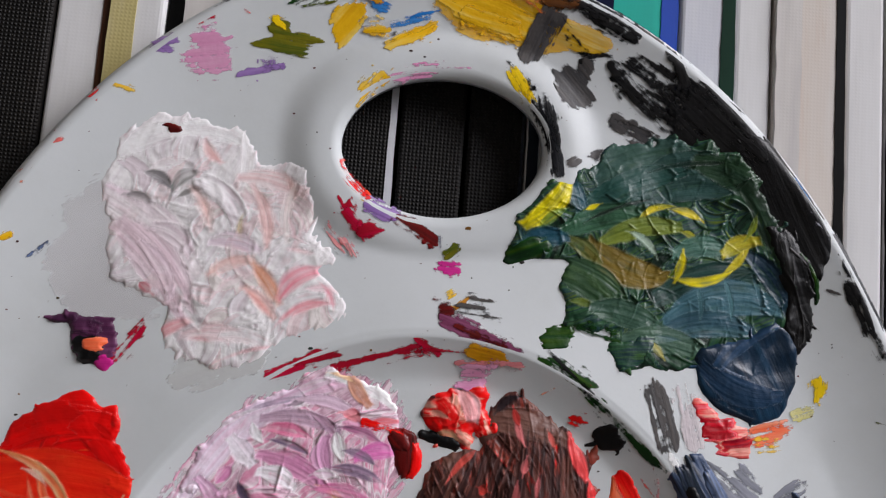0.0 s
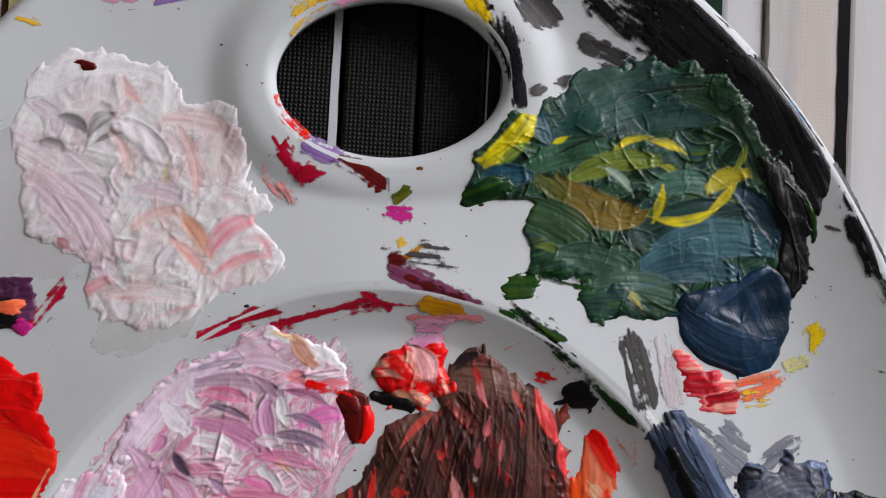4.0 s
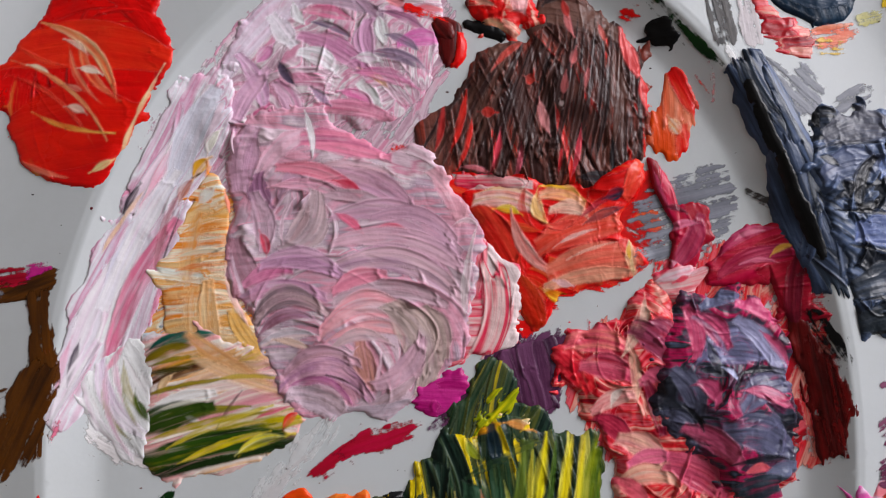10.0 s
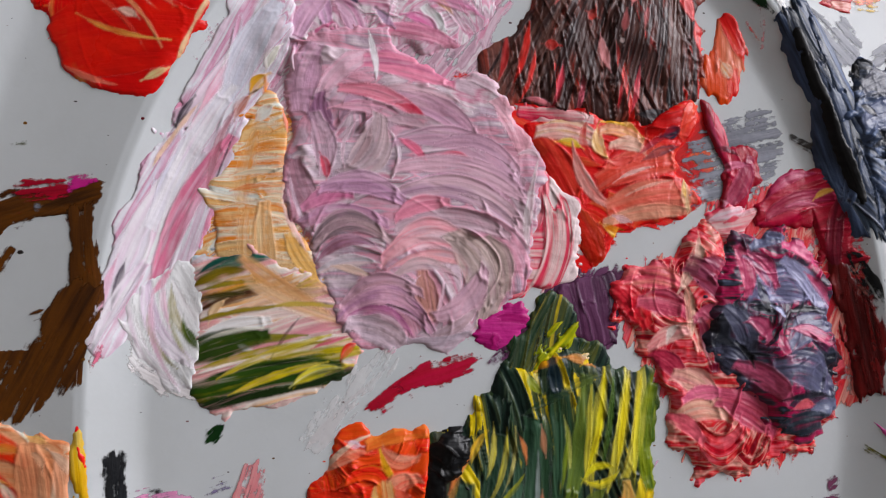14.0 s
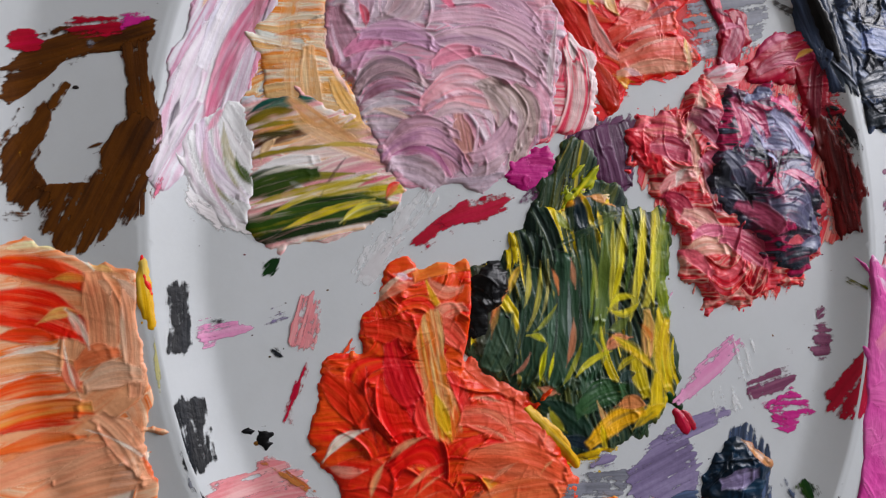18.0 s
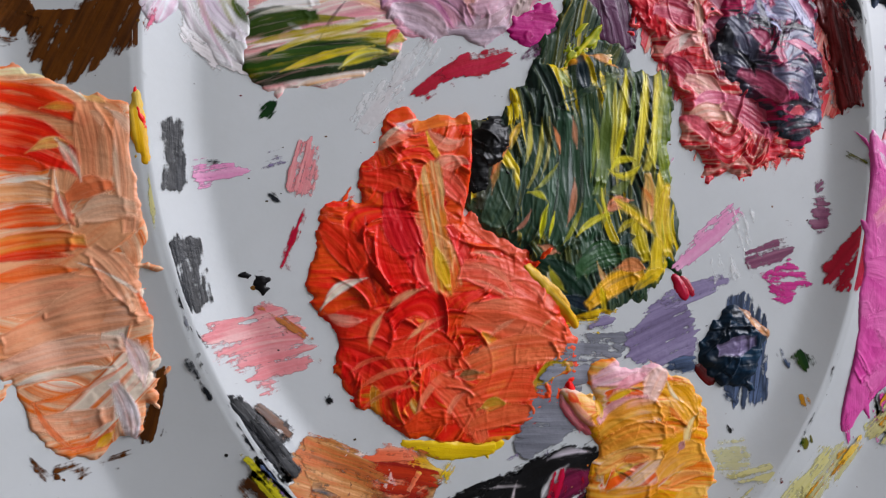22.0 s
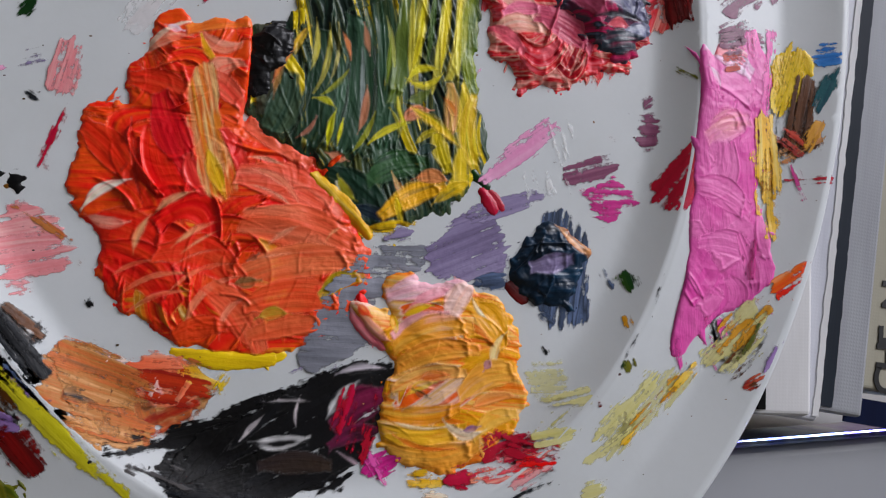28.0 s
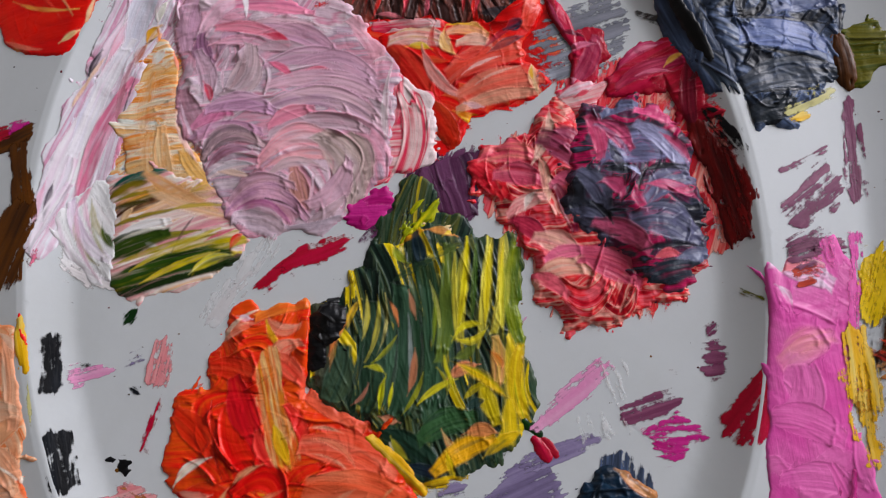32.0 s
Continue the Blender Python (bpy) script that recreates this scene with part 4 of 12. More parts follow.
tint(pale, "e8d8d4 ece4e0", 33.1, 93.2, 31.5, 80.0, 3.6, bow=-1.3, lift=0.4, body=0.75, edge=1.6)
tint(pale, "d8b8bc c8a0a4", 31.4, 86.4, 33.3, 80.2, 2.5, bow=0.5, body=0.75, edge=1.6, lift=0.45)
tint(pale, "a89840 b8a860", 21.4, 87.0, 21.1, 78.7, 2.0, bow=-1.1, body=0.75, edge=1.6, lift=0.45)
tint(pale, "d8ccd0 c4bcc4 e4dcdc", 14.2, 79.8, 24.6, 77.9, 5.5, bow=1.1, body=0.75, edge=1.6, lift=0.45)
tint(pale, "e0d0cc d4b8b0 ece0d8", 13.5, 71.9, 23.3, 75.5, 4.2, bow=0.8, body=0.75, edge=1.6, lift=0.45)
tint(pale, "ece4e4 d8c8c8", 15.2, 67.3, 22.8, 71.3, 3.4, bow=0.8, body=0.75, edge=1.6, lift=0.45)
tint(pale, "d8a890 c89070 e0c0b0", 23.8, 74.2, 29.7, 65.3, 4.7, bow=0.5, body=0.75, edge=1.6, lift=0.45)
tint(pale, "6c6048 84785c", 24.3, 73.4, 28.2, 71.8, 0.8, bow=0.4, body=0.75, edge=1.6, lift=0.45)
tint(pale, "e0c0b8 d8a8a0 e8d0c8", 22.3, 68.6, 28.7, 61.8, 4.2, bow=0.5, body=0.75, edge=1.6, lift=0.45)
tint(pale, "d0a8a8 e0c8c8", 30.5, 78.0, 38.4, 76.7, 2.4, bow=0.5, body=0.75, edge=1.6, lift=0.45)
tint(pale, "e4a8b0 d88c98 ecc8cc", 30.0, 66.7, 39.1, 73.0, 5.6, bow=1.6, body=0.75, edge=1.6, lift=0.45)
tint(pale, "ecd0d2 e8c0c4", 35.6, 68.4, 44.5, 67.4, 3.2, bow=0.8, body=0.75, edge=1.6, lift=0.45)
tint(pale, "e0a0a8 d88c94 e8b8bc", 28.9, 59.2, 43.6, 64.7, 3.2, bow=2.4, body=0.75, edge=1.6, lift=0.45)
tint(pale, "e098a4 d8808c", 38.8, 70.3, 42.6, 62.7, 2.0, bow=1.1, body=0.75, edge=1.6, lift=0.45)
tint(pale, "e0b8b8 d8a0a4 e8d0d0", 1.0, 56.2, 9.6, 61.0, 4.1, bow=0.8, body=0.75, edge=1.6, lift=0.45)
tint(pale, "e4c4c4 ecd8d8", 8.5, 57.9, 22.5, 56.8, 5.4, bow=1.0, body=0.75, edge=1.6, lift=0.45)
tint(pale, "e8d8d8 f0e8e8 d8c8c8", 17.4, 57.8, 27.7, 55.2, 5.4, bow=1.0, body=0.75, edge=1.6, lift=0.45)
tint(pale, "d89ca0 e0b0b4", 15.9, 51.4, 31.6, 55.0, 1.7, bow=1.0, body=0.75, edge=1.6, lift=0.45)
tint(pale, "d8a0a0", 10.1, 56.8, 14.7, 56.0, 1.4, bow=0.4, body=0.75, edge=1.6, lift=0.45)
tint(pale, "ece4e4 f4ecec", 7.0, 64.6, 12.3, 57.9, 2.8, bow=0.8, body=0.75, edge=1.6, lift=0.45)
tint(pale, "c01840 a01030", -2.3, 70.0, 0.4, 67.7, 2.6, lift=0.45)
smear('paint_streak', 'dark wine-red dot', 'dark_red', 1.9, 107.2, 5.9, 106.3, 2.5, 0.3, parent=pale, dry=0.3)
purple_dab = dab('paint_dab', 'purple, black and copper lumpy dab', 'purple', -12.3, 57.2, (5.2, 5.7, 6.8, 5.7, 5.7, 5.8, 7.0, 5.8, 5.2, 5.5, 5.4, 6.1, 6.3, 7.0, 5.7, 5.0), 1.6, lumps=0.7, ridge=0.5, strokes=1, sw=4, sl=8)
dab('paint_streak', 'black lump', 'black', -12.5, 53.7, (2.7, 3.1, 4.1, 3.0, 2.7, 2.8, 3.5, 3.3, 2.8, 2.9, 3.4, 3.2, 2.9, 3.2, 3.3, 2.8), 0.36, parent=purple_dab, lumps=0.5, spread_under=0)
dab('paint_streak', 'coral pearl', 'coral', -10.9, 55.3, (1.5, 1.6, 1.7, 1.2, 1.0, 1.1, 1.3, 2.0, 1.7, 1.6, 1.5, 1.2, 1.1, 1.2, 1.5, 1.7), 0.36, parent=purple_dab, spread_under=0)
smear('paint_stroke', 'crimson dry stroke', 'crimson', -7.5, 52.4, 0.1, 61.3, 4.0, 0.1, dry=0.3, comb=0.8, ridge=0.4, body=0.8)
smear('paint_stroke', 'magenta dab', 'magenta', -10.9, 51.6, -7.4, 51.5, 3.5, 0.6)
smear('paint_stroke', 'crimson fleck', 'crimson', -2.7, 50.9, 0.1, 52.1, 1.1, 0.085, body=0.8)
# the large green mound and the black swath behind it
smear('paint_smear', 'black dry-brushed swath', 'black', 114.1, 125.2, 148.8, 100.3, 14.4, 0.1, dry=0.34, bow=2.5, body=0.8)
smear('paint_smear', 'black dry-brushed swath', 'black', 128.5, 119.3, 152.8, 96.3, 12.9, 0.1, dry=0.3, bow=2.0, body=0.8)
smear('paint_smear', 'glossy black paint beside the green mound', 'black', 146.2, 105.8, 162.0, 70.7, 15.5, 0.68, dry=0.05, bow=3.1)
smear('paint_stroke', 'looping thread of black paint', 'black', 156.0, 77.4, 160.8, 74.7, 1.5, 0.6, bow=1.1)
smear('paint_stroke', 'looping thread of black paint', 'dark_green', 158.8, 77.4, 163.8, 65.4, 1.6, 0.6, bow=1.7)
smear('paint_stroke', 'black scraped paint', 'black', 99.9, 145.9, 118.4, 133.2, 8.6, 0.088, dry=0.12, body=0.8)
smear('paint_stroke', 'black blot by the rim', 'black', 122.2, 135.2, 125.4, 132.9, 4.9, 0.1, body=0.8)
smear('paint_stroke', 'black blot by the rim', 'black', 126.2, 129.1, 129.7, 120.3, 3.9, 0.1, body=0.8)
smear('paint_stroke', 'black scraped mass', 'black', 129.5, 116.1, 147.7, 98.8, 16.3, 0.094, dry=0.2, body=0.8)
smear('paint_stroke', 'black dry-brushed diagonal', 'black', 114.0, 125.0, 129.2, 108.7, 6.9, 0.088, dry=0.25, body=0.8)
smear('paint_stroke', 'grey-brown scrape', 'grey_black', 112.6, 111.7, 121.7, 106.8, 4.9, 0.082, dry=0.12, body=0.8)
smear('paint_stroke', 'brown scuffs in the wash', 'tan', 87.4, 144.0, 96.1, 139.6, 5.4, 0.07, dry=0.35)
smear('paint_stroke', 'brown knot', 'brown', 97.5, 139.6, 101.8, 143.1, 3.8, 0.082, dry=0.1, body=0.8)
smear('paint_stroke', 'thin black line', 'black', 97.4, 136.8, 106.1, 129.1, 1.4, 0.1, body=0.8)
smear('paint_stroke', 'dark slate stroke beside the hole', 'slate_black', 93.0, 116.4, 97.8, 97.0, 5.5, 0.088, dry=0.12, body=0.8)
smear('paint_stroke', 'yellow dab beside the hole', 'yellow', 88.1, 121.3, 91.5, 115.4, 3.7, 0.1)
smear('paint_stroke', 'thin black line', 'black', 84.9, 126.3, 91.8, 119.5, 1.2, 0.092, body=0.8)
smear('paint_stroke', 'black paint along the rim', 'slate_black', 170.1, 81.1, 180.0, 58.5, 3.3, 0.088, dry=0.08, body=0.8)
smear('paint_stroke', 'black blotch by the rim', 'black', 171.3, 70.3, 175.9, 61.4, 4.4, 0.088, dry=0.1, body=0.8)
smear('paint_stroke', 'rust fleck by the rim', 'rust', 169.4, 78.4, 172.9, 72.9, 1.3, 0.082, dry=0.4)
smear('paint_stroke', 'blue mark on the rim', 'blue', 160.0, 96.6, 163.1, 92.1, 3.0, 0.082, dry=0.1)
smear('paint_stroke', 'grey smear by the rim', 'grey', 162.4, 89.2, 169.7, 82.5, 4.4, 0.076, dry=0.25)
smear('paint_stroke', 'rose line on the collar', 'pink_wash', 40.7, 84.9, 47.5, 76.4, 1.6, 0.092, bow=-1.3)
smear('paint_stroke', 'blush smear', 'pink_wash', 44.5, 80.2, 47.5, 75.9, 3.9, 0.076, dry=0.15)
smear('paint_stroke', 'pink mark on the collar', 'pink', 55.7, 120.9, 65.7, 122.2, 3.0, 0.082, dry=0.1)
smear('paint_stroke', 'rose smudges by the rim', 'berry', -22.0, 105.2, -18.4, 108.0, 3.3, 0.076, dry=0.25)
smear('paint_stroke', 'rose smudges by the rim', 'berry', -23.0, 101.4, -19.8, 102.7, 2.4, 0.076, dry=0.3)
smear('paint_stroke', 'red fleck', 'red', -14.7, 113.1, -12.8, 114.5, 2.6, 0.1, body=0.8)
green = dab("paint_mound", "thick mixed green paint with knife ridges", "green", 124.9, 78.3, (31.9, 31.3, 31.0, 30.7, 30.3, 30.2, 30.3, 30.1, 30.1, 30.3, 29.8, 29.5, 29.5, 29.7, 29.2, 28.9, 28.7, 28.8, 28.5, 28.1, 28.0, 28.0, 28.1, 28.5, 29.0, 29.1, 28.8, 28.8, 29.4, 30.5, 34.5, 36.7, 37.0, 37.5, 38.1, 38.7, 39.6, 27.9, 28.2, 28.8, 29.5, 29.8, 30.2, 29.6, 28.1, 26.9, 26.2, 25.7, 25.8, 28.1, 28.9, 29.5, 30.0, 29.7, 29.6, 28.9, 27.6, 28.2, 29.2, 29.3, 29.7, 30.3, 31.2, 32.4, 33.9, 35.9, 35.8, 35.3, 35.0, 34.3, 33.3, 32.6), 1.8, ang=20, strokes=2.2, sw=5, sl=14, jitter=0.8, curl=1.2, ridge=0.8, lumps=0.3, streaks=0.5, spread=0.8, soft=2.2, brush=0.25, ragged=0.8, crease=0.25)
tint(green, "2c4440 3c544c 486058", 108.7, 97.7, 129.4, 104.9, 10.7, bow=2.0)
tint(green, "34504c 28403c 44605c", 118.7, 93.6, 143.9, 96.6, 13.7, bow=2.6)
tint(green, "1c3024 28402c 203428", 134.4, 101.1, 153.3, 89.9, 9.4, bow=2.1)
tint(green, "24382c 1c2c20 304838", 146.1, 94.9, 154.3, 78.5, 7.9, bow=1.2)
tint(green, "22403c 2a4a44 183028", 103.4, 87.7, 129.1, 98.8, 7.5, bow=2.0)
tint(green, "20404c 2c5058", 101.2, 95.7, 104.4, 86.3, 4.5)
tint(green, "304c40 3c5c48 24402c", 99.1, 83.4, 119.9, 87.2, 7.4, bow=1.7)
tint(green, "102018 182820", 104.1, 85.3, 121.5, 91.5, 1.1, bow=0.9)
tint(green, "102018 182820", 121.8, 98.7, 142.6, 100.6, 1.2, bow=1.2)
tint(green, "88922c b0a830 607028", 117.7, 86.1, 128.1, 89.9, 1.9, bow=1.4)
tint(green, "c8b828 d8cc30", 119.7, 87.2, 123.5, 89.6, 1.6, bow=0.6)
tint(green, "c0b030 d0c840", 126.6, 89.1, 134.3, 86.5, 2.2, bow=0.7)
tint(green, "5c7038 70803c 3c5c40", 109.0, 80.8, 127.9, 84.5, 6.0, bow=1.7)
tint(green, "a0b0a0 7c9488", 115.2, 83.2, 122.2, 77.1, 2.1, bow=1.1)
tint(green, "90982c a8a838", 128.8, 83.4, 133.4, 80.1, 1.9, bow=0.6)
tint(green, "7a6a34 6c6030 84783c", 106.1, 78.9, 123.0, 71.6, 9.0, bow=-1.7, lift=0.2)
tint(green, "5c6034 4c5830", 100.4, 81.1, 107.4, 75.6, 4.5, bow=0.6)
tint(green, "3c5438 2c4430 4c6440", 97.5, 74.4, 112.8, 64.2, 10.3, bow=1.4)
tint(green, "44582c 687838", 99.1, 65.9, 105.7, 64.8, 2.1, bow=0.4)
tint(green, "2c4438 3c5448 4c6450", 105.7, 64.2, 121.9, 59.1, 7.3, bow=1.1)
tint(green, "405c50 4c6c60 345048", 127.6, 78.2, 140.9, 79.0, 6.1, bow=1.2)
tint(green, "243c3a 304c46 1c322e 405c54", 122.9, 67.0, 150.1, 70.6, 9.2, bow=2.6)
tint(green, "30505c 486870 243c4c", 125.6, 61.5, 152.1, 65.0, 10.6, bow=3.4)
tint(green, "2c4854 405c64 486468", 122.5, 57.1, 145.8, 58.7, 7.4, bow=2.5)
tint(green, "4c7074 3c5c60", 132.2, 71.2, 132.7, 60.1, 1.3, bow=0.9)
tint(green, "4c7074", 139.1, 72.2, 141.1, 60.1, 1.3, bow=1.1)
tint(green, "44646c", 146.5, 73.4, 149.0, 62.2, 1.3, bow=1.2)
tint(green, "1c3444 142838", 146.0, 77.7, 156.0, 64.3, 6.1, bow=1.5)
tint(green, "4c6454 3c5448 5c7464", 114.0, 56.7, 132.5, 53.6, 7.3, bow=1.4)
tint(green, "a8a468 98985c", 120.1, 55.8, 122.8, 52.0, 2.1)
tint(green, "d8c818 e4d830 c8b820", 126.1, 71.9, 142.1, 73.7, 2.4, bow=-2.0, lift=0.35)
tint(green, "d8cc28 e0d840", 127.2, 71.3, 129.2, 78.1, 2.4, bow=-0.4)
tint(green, "d0c428 b8b030", 139.6, 73.1, 146.9, 81.1, 2.2, bow=-1.0)
tint(green, "98a038 b0a840 7c8c38", 140.1, 78.3, 148.4, 81.3, 4.7, bow=0.6)
tint(green, "8c9c38 6c8038", 146.2, 81.9, 148.7, 87.7, 1.8, bow=-0.4)
tint(green, "c8c020 d8d030 a8a828", 89.3, 84.7, 100.0, 95.6, 5.9, bow=-1.4)
tint(green, "3c6040 88a030", 92.0, 83.3, 99.2, 88.6, 3.1, bow=0.6)
tint(green, "1c4050 284c58", 87.1, 78.7, 99.0, 81.6, 5.8, bow=1.1)
tint(green, "2c4c34 1c3828", 85.0, 76.7, 93.4, 81.3, 3.0, bow=0.7)
tint(green, "d8d020", 104.4, 88.7, 108.2, 90.1, 1.7)
smear('paint_stroke', 'dark green leaf of paint', 'dark_green', 84.3, 76.2, 94.8, 79.4, 4.5, 0.52, bow=0.8)
black_edge = dab("paint_smear", "glossy black paint pulled along the green mound", "black", 158.2, 68.5, (5.5, 5.3, 5.3, 5.5, 6.0, 6.9, 8.2, 10.5, 14.0, 15.6, 17.0, 5.9, 4.2, 3.3, 2.8, 2.6, 2.4, 2.4, 2.5, 2.6, 2.9, 3.5, 5.9, 15.5, 16.6, 13.7, 11.7, 9.3, 7.8, 6.9, 6.5, 6.0), 0.9, ang=-70, strokes=1.4, sw=4, sl=20, jitter=0.4, ridge=0.5, soft=1.0, ragged=0.9, splash=1.0)
smear("paint_stroke", "looping thread of black paint", "black", 156.4, 79.3, 162.7, 70.8, 0.7, 0.6, bow=0.9, dry=0)
smear("paint_stroke", "looping thread of dark green paint", "dark_green", 159.3, 77.9, 164.3, 66.5, 0.7, 0.6, bow=1.2, dry=0)
pour = dab('paint_pour', 'glossy blue-black poured paint', 'ink_blue', 145.9, 47.7, (12.3, 12.7, 13.4, 14.0, 14.2, 14.9, 14.7, 14.4, 12.1, 10.1, 9.1, 9.0, 9.0, 9.3, 9.9, 10.8, 12.1, 14.1, 15.0, 14.3, 13.9, 13.9, 13.7, 13.0, 12.6, 12.5, 11.9, 11.6, 11.5, 11.7, 12.2, 12.0, 12.0, 12.2, 12.8, 12.1, 11.8, 11.7, 12.0, 12.3), 2.4, ang=-65, strokes=0.7, sw=9, sl=30, ridge=0.25, soft=2.4, ragged=0.12, comb=0.3, splash=0)
# lighter and darker strokes put the glossy folds' gradient into the colour
tint(pour, "1c2e3e 26405a 14222e", 136.7, 49.8, 156.4, 62.2, 6.0, bow=2.0, lift=0.2)
tint(pour, "243c54 142434", 133.7, 49.1, 152.3, 42.1, 7.6, bow=-2.3, lift=0.12)
tint(pour, "101a24 182838", 132.8, 43.0, 146.2, 36.7, 3.1, bow=-1.7, lift=0.1)
tint(pour, "8090a0", 138.1, 49.7, 144.5, 47.0, 0.4, bow=-0.4, lift=0.1)
# black, grey and yellow brush marks round the upper rim
dab('paint_smear', 'black scraped paint', 'black', 109.1, 139.4, (6.5, 4.6, 3.9, 3.7, 4.1, 5.6, 9.4, 10.5, 6.2, 3.7, 3.3, 3.4, 4.2, 6.7, 9.9, 10.6), 0.096, ang=-25, dry=0.4, comb=0.8, ridge=0.3, ragged=0.9, body=0.8)
smear('paint_stroke', 'black dry stroke', 'black', 104.1, 139.5, 118.5, 132.9, 9.6, 0.076, dry=0.5, comb=1, body=0.8)
smear('paint_stroke', 'black flick', 'grey_black', 120.0, 135.8, 125.5, 132.0, 3.6, 0.076, dry=0.2, body=0.8)
smear('paint_stroke', 'black drip', 'black', 126.8, 129.7, 130.2, 120.0, 4.2, 0.115, bow=0.7, body=0.8)
smear('paint_stroke', 'brown scraped mark', 'tan', 87.7, 145.3, 98.5, 138.7, 5.4, 0.07, dry=0.4)
smear('paint_stroke', 'thin black line', 'black', 97.8, 136.5, 105.2, 129.1, 1.4, 0.085, body=0.8)
smear('paint_stroke', 'black edge line', 'black', 103.8, 126.7, 112.1, 127.9, 1.9, 0.085, bow=0.8, body=0.8)
smear('paint_stroke', 'brownish grey scrape', 'grey_black', 112.4, 112.1, 123.9, 106.8, 4.8, 0.076, dry=0.35, comb=0.8, body=0.8)
smear('paint_stroke', 'black scrape', 'black', 112.1, 126.5, 128.2, 110.3, 7.4, 0.082, dry=0.35, comb=1, body=0.8)
smear('paint_stroke', 'dark blue-grey dry stroke beside the hole', 'slate_black', 92.7, 117.9, 97.1, 97.1, 5.9, 0.076, dry=0.3, comb=0.9, bow=0.8, body=0.8)
smear('paint_stroke', 'grey scrape', 'grey_black', 99.8, 99.8, 103.2, 101.5, 3.4, 0.085, body=0.8)
smear('paint_stroke', 'dark smudge', 'grey_black', 107.3, 101.9, 110.1, 103.3, 3.1, 0.076, dry=0.2, body=0.8)
smear('paint_stroke', 'black streak', 'black', 76.9, 150.5, 93.2, 146.9, 2.5, 0.076, dry=0.3, bow=0.5, body=0.8)
smear('paint_stroke', 'dark green dry streak', 'dark_green', 32.1, 138.0, 51.5, 148.2, 5.6, 0.076, dry=0.38, comb=0.9, body=0.8)
smear('paint_stroke', 'yellow-green streak', 'yellow', 39.8, 143.0, 50.2, 147.5, 3.3, 0.082, dry=0.3)
smear('paint_stroke', 'olive streak', 'olive', 33.4, 137.3, 48.3, 141.2, 2.1, 0.07, dry=0.4)
smear('paint_stroke', 'grey smudge', 'grey', 25.7, 138.4, 32.7, 142.7, 3.8, 0.066, dry=0.4)
dab('paint_dab', 'brown-ochre dab', 'ochre', 52.4, 142.7, (4.1, 3.4, 3.1, 2.5, 2.4, 2.8, 3.3, 3.0, 3.2, 4.2, 3.1, 2.4, 2.3, 2.5, 2.7, 3.3), 0.096, ang=20, dry=0.15, ragged=0.7)
dab('paint_dab', 'brown smudge', 'tan', 54.1, 143.5, (2.4, 2.4, 2.9, 2.0, 1.7, 1.7, 2.1, 3.2, 2.5, 2.2, 2.3, 2.3, 1.9, 1.9, 2.2, 2.9), 0.088, dry=0.25, ragged=0.7)
smear('paint_stroke', 'blue dab', 'blue', 50.9, 139.5, 56.2, 138.7, 3.9, 0.076, dry=0.15)
smear('paint_stroke', 'blue brush stroke', 'blue', 55.6, 134.2, 73.4, 138.2, 3.0, 0.082, dry=0.2, comb=0.7, bow=0.5)
smear('paint_stroke', 'grey-green smudge', 'grey', 46.4, 133.0, 54.2, 133.9, 2.1, 0.07, dry=0.3)
smear('paint_stroke', 'ochre stroke', 'ochre_wash', 50.3, 135.1, 55.6, 132.6, 3.9, 0.092)
smear('paint_stroke', 'yellow stroke', 'ochre_wash', 56.2, 128.8, 66.8, 134.3, 4.5, 0.082, dry=0.2)
smear('paint_stroke', 'black tick', 'black', 65.4, 146.6, 68.8, 141.9, 1.4, 0.092, body=0.8)
smear('paint_stroke', 'violet tick', 'violet', 56.1, 142.8, 62.1, 146.5, 0.9, 0.066, dry=0.2)
smear('paint_stroke', 'yellow-ochre stroke', 'ochre_wash', -10.0, 116.5, -4.5, 114.9, 2.2, 0.092)
smear('paint_stroke', 'red fleck', 'red', -14.3, 113.2, -12.7, 114.5, 1.9, 0.085, body=0.8)
smear('paint_stroke', 'red fleck', 'red', 20.2, 135.9, 21.5, 135.0, 1.3, 0.085, body=0.8)
smear('paint_stroke', 'dark red fleck', 'crimson', 9.0, 131.3, 13.9, 132.7, 2.0, 0.076, dry=0.25, body=0.8)
smear('paint_stroke', 'olive fleck', 'olive', 6.5, 130.5, 8.6, 131.0, 1.7, 0.085)
smear('paint_stroke', 'yellow fleck', 'ochre_wash', 15.7, 134.4, 17.5, 136.6, 1.5, 0.077)
smear('paint_stroke', 'pale blue fleck', 'blue', 17.1, 132.2, 19.1, 131.6, 1.7, 0.066, dry=0.3)
smear('paint_stroke', 'rose smudge', 'berry', -22.5, 104.2, -18.8, 108.0, 3.3, 0.076, dry=0.35)
smear('paint_stroke', 'black painted rim edge', 'black', 8.8, 134.2, 22.4, 142.4, 2.3, 0.088, dry=0.1, body=0.8)
smear('paint_stroke', 'black painted rim edge', 'black', 98.7, 147.5, 119.3, 135.8, 2.9, 0.088, dry=0.15, body=0.8)
smear('paint_stroke', 'blue smudge on the rim', 'blue', 159.3, 97.7, 162.6, 92.2, 3.0, 0.076, dry=0.3)
smear('paint_stroke', 'dark blue painted rim edge', 'slate_black', 169.1, 82.8, 179.3, 60.0, 3.0, 0.088, dry=0.1, bow=0.4, body=0.8)
smear('paint_stroke', 'black scrapes by the rim', 'black', 172.5, 69.3, 176.6, 57.4, 3.9, 0.076, dry=0.35, body=0.8)
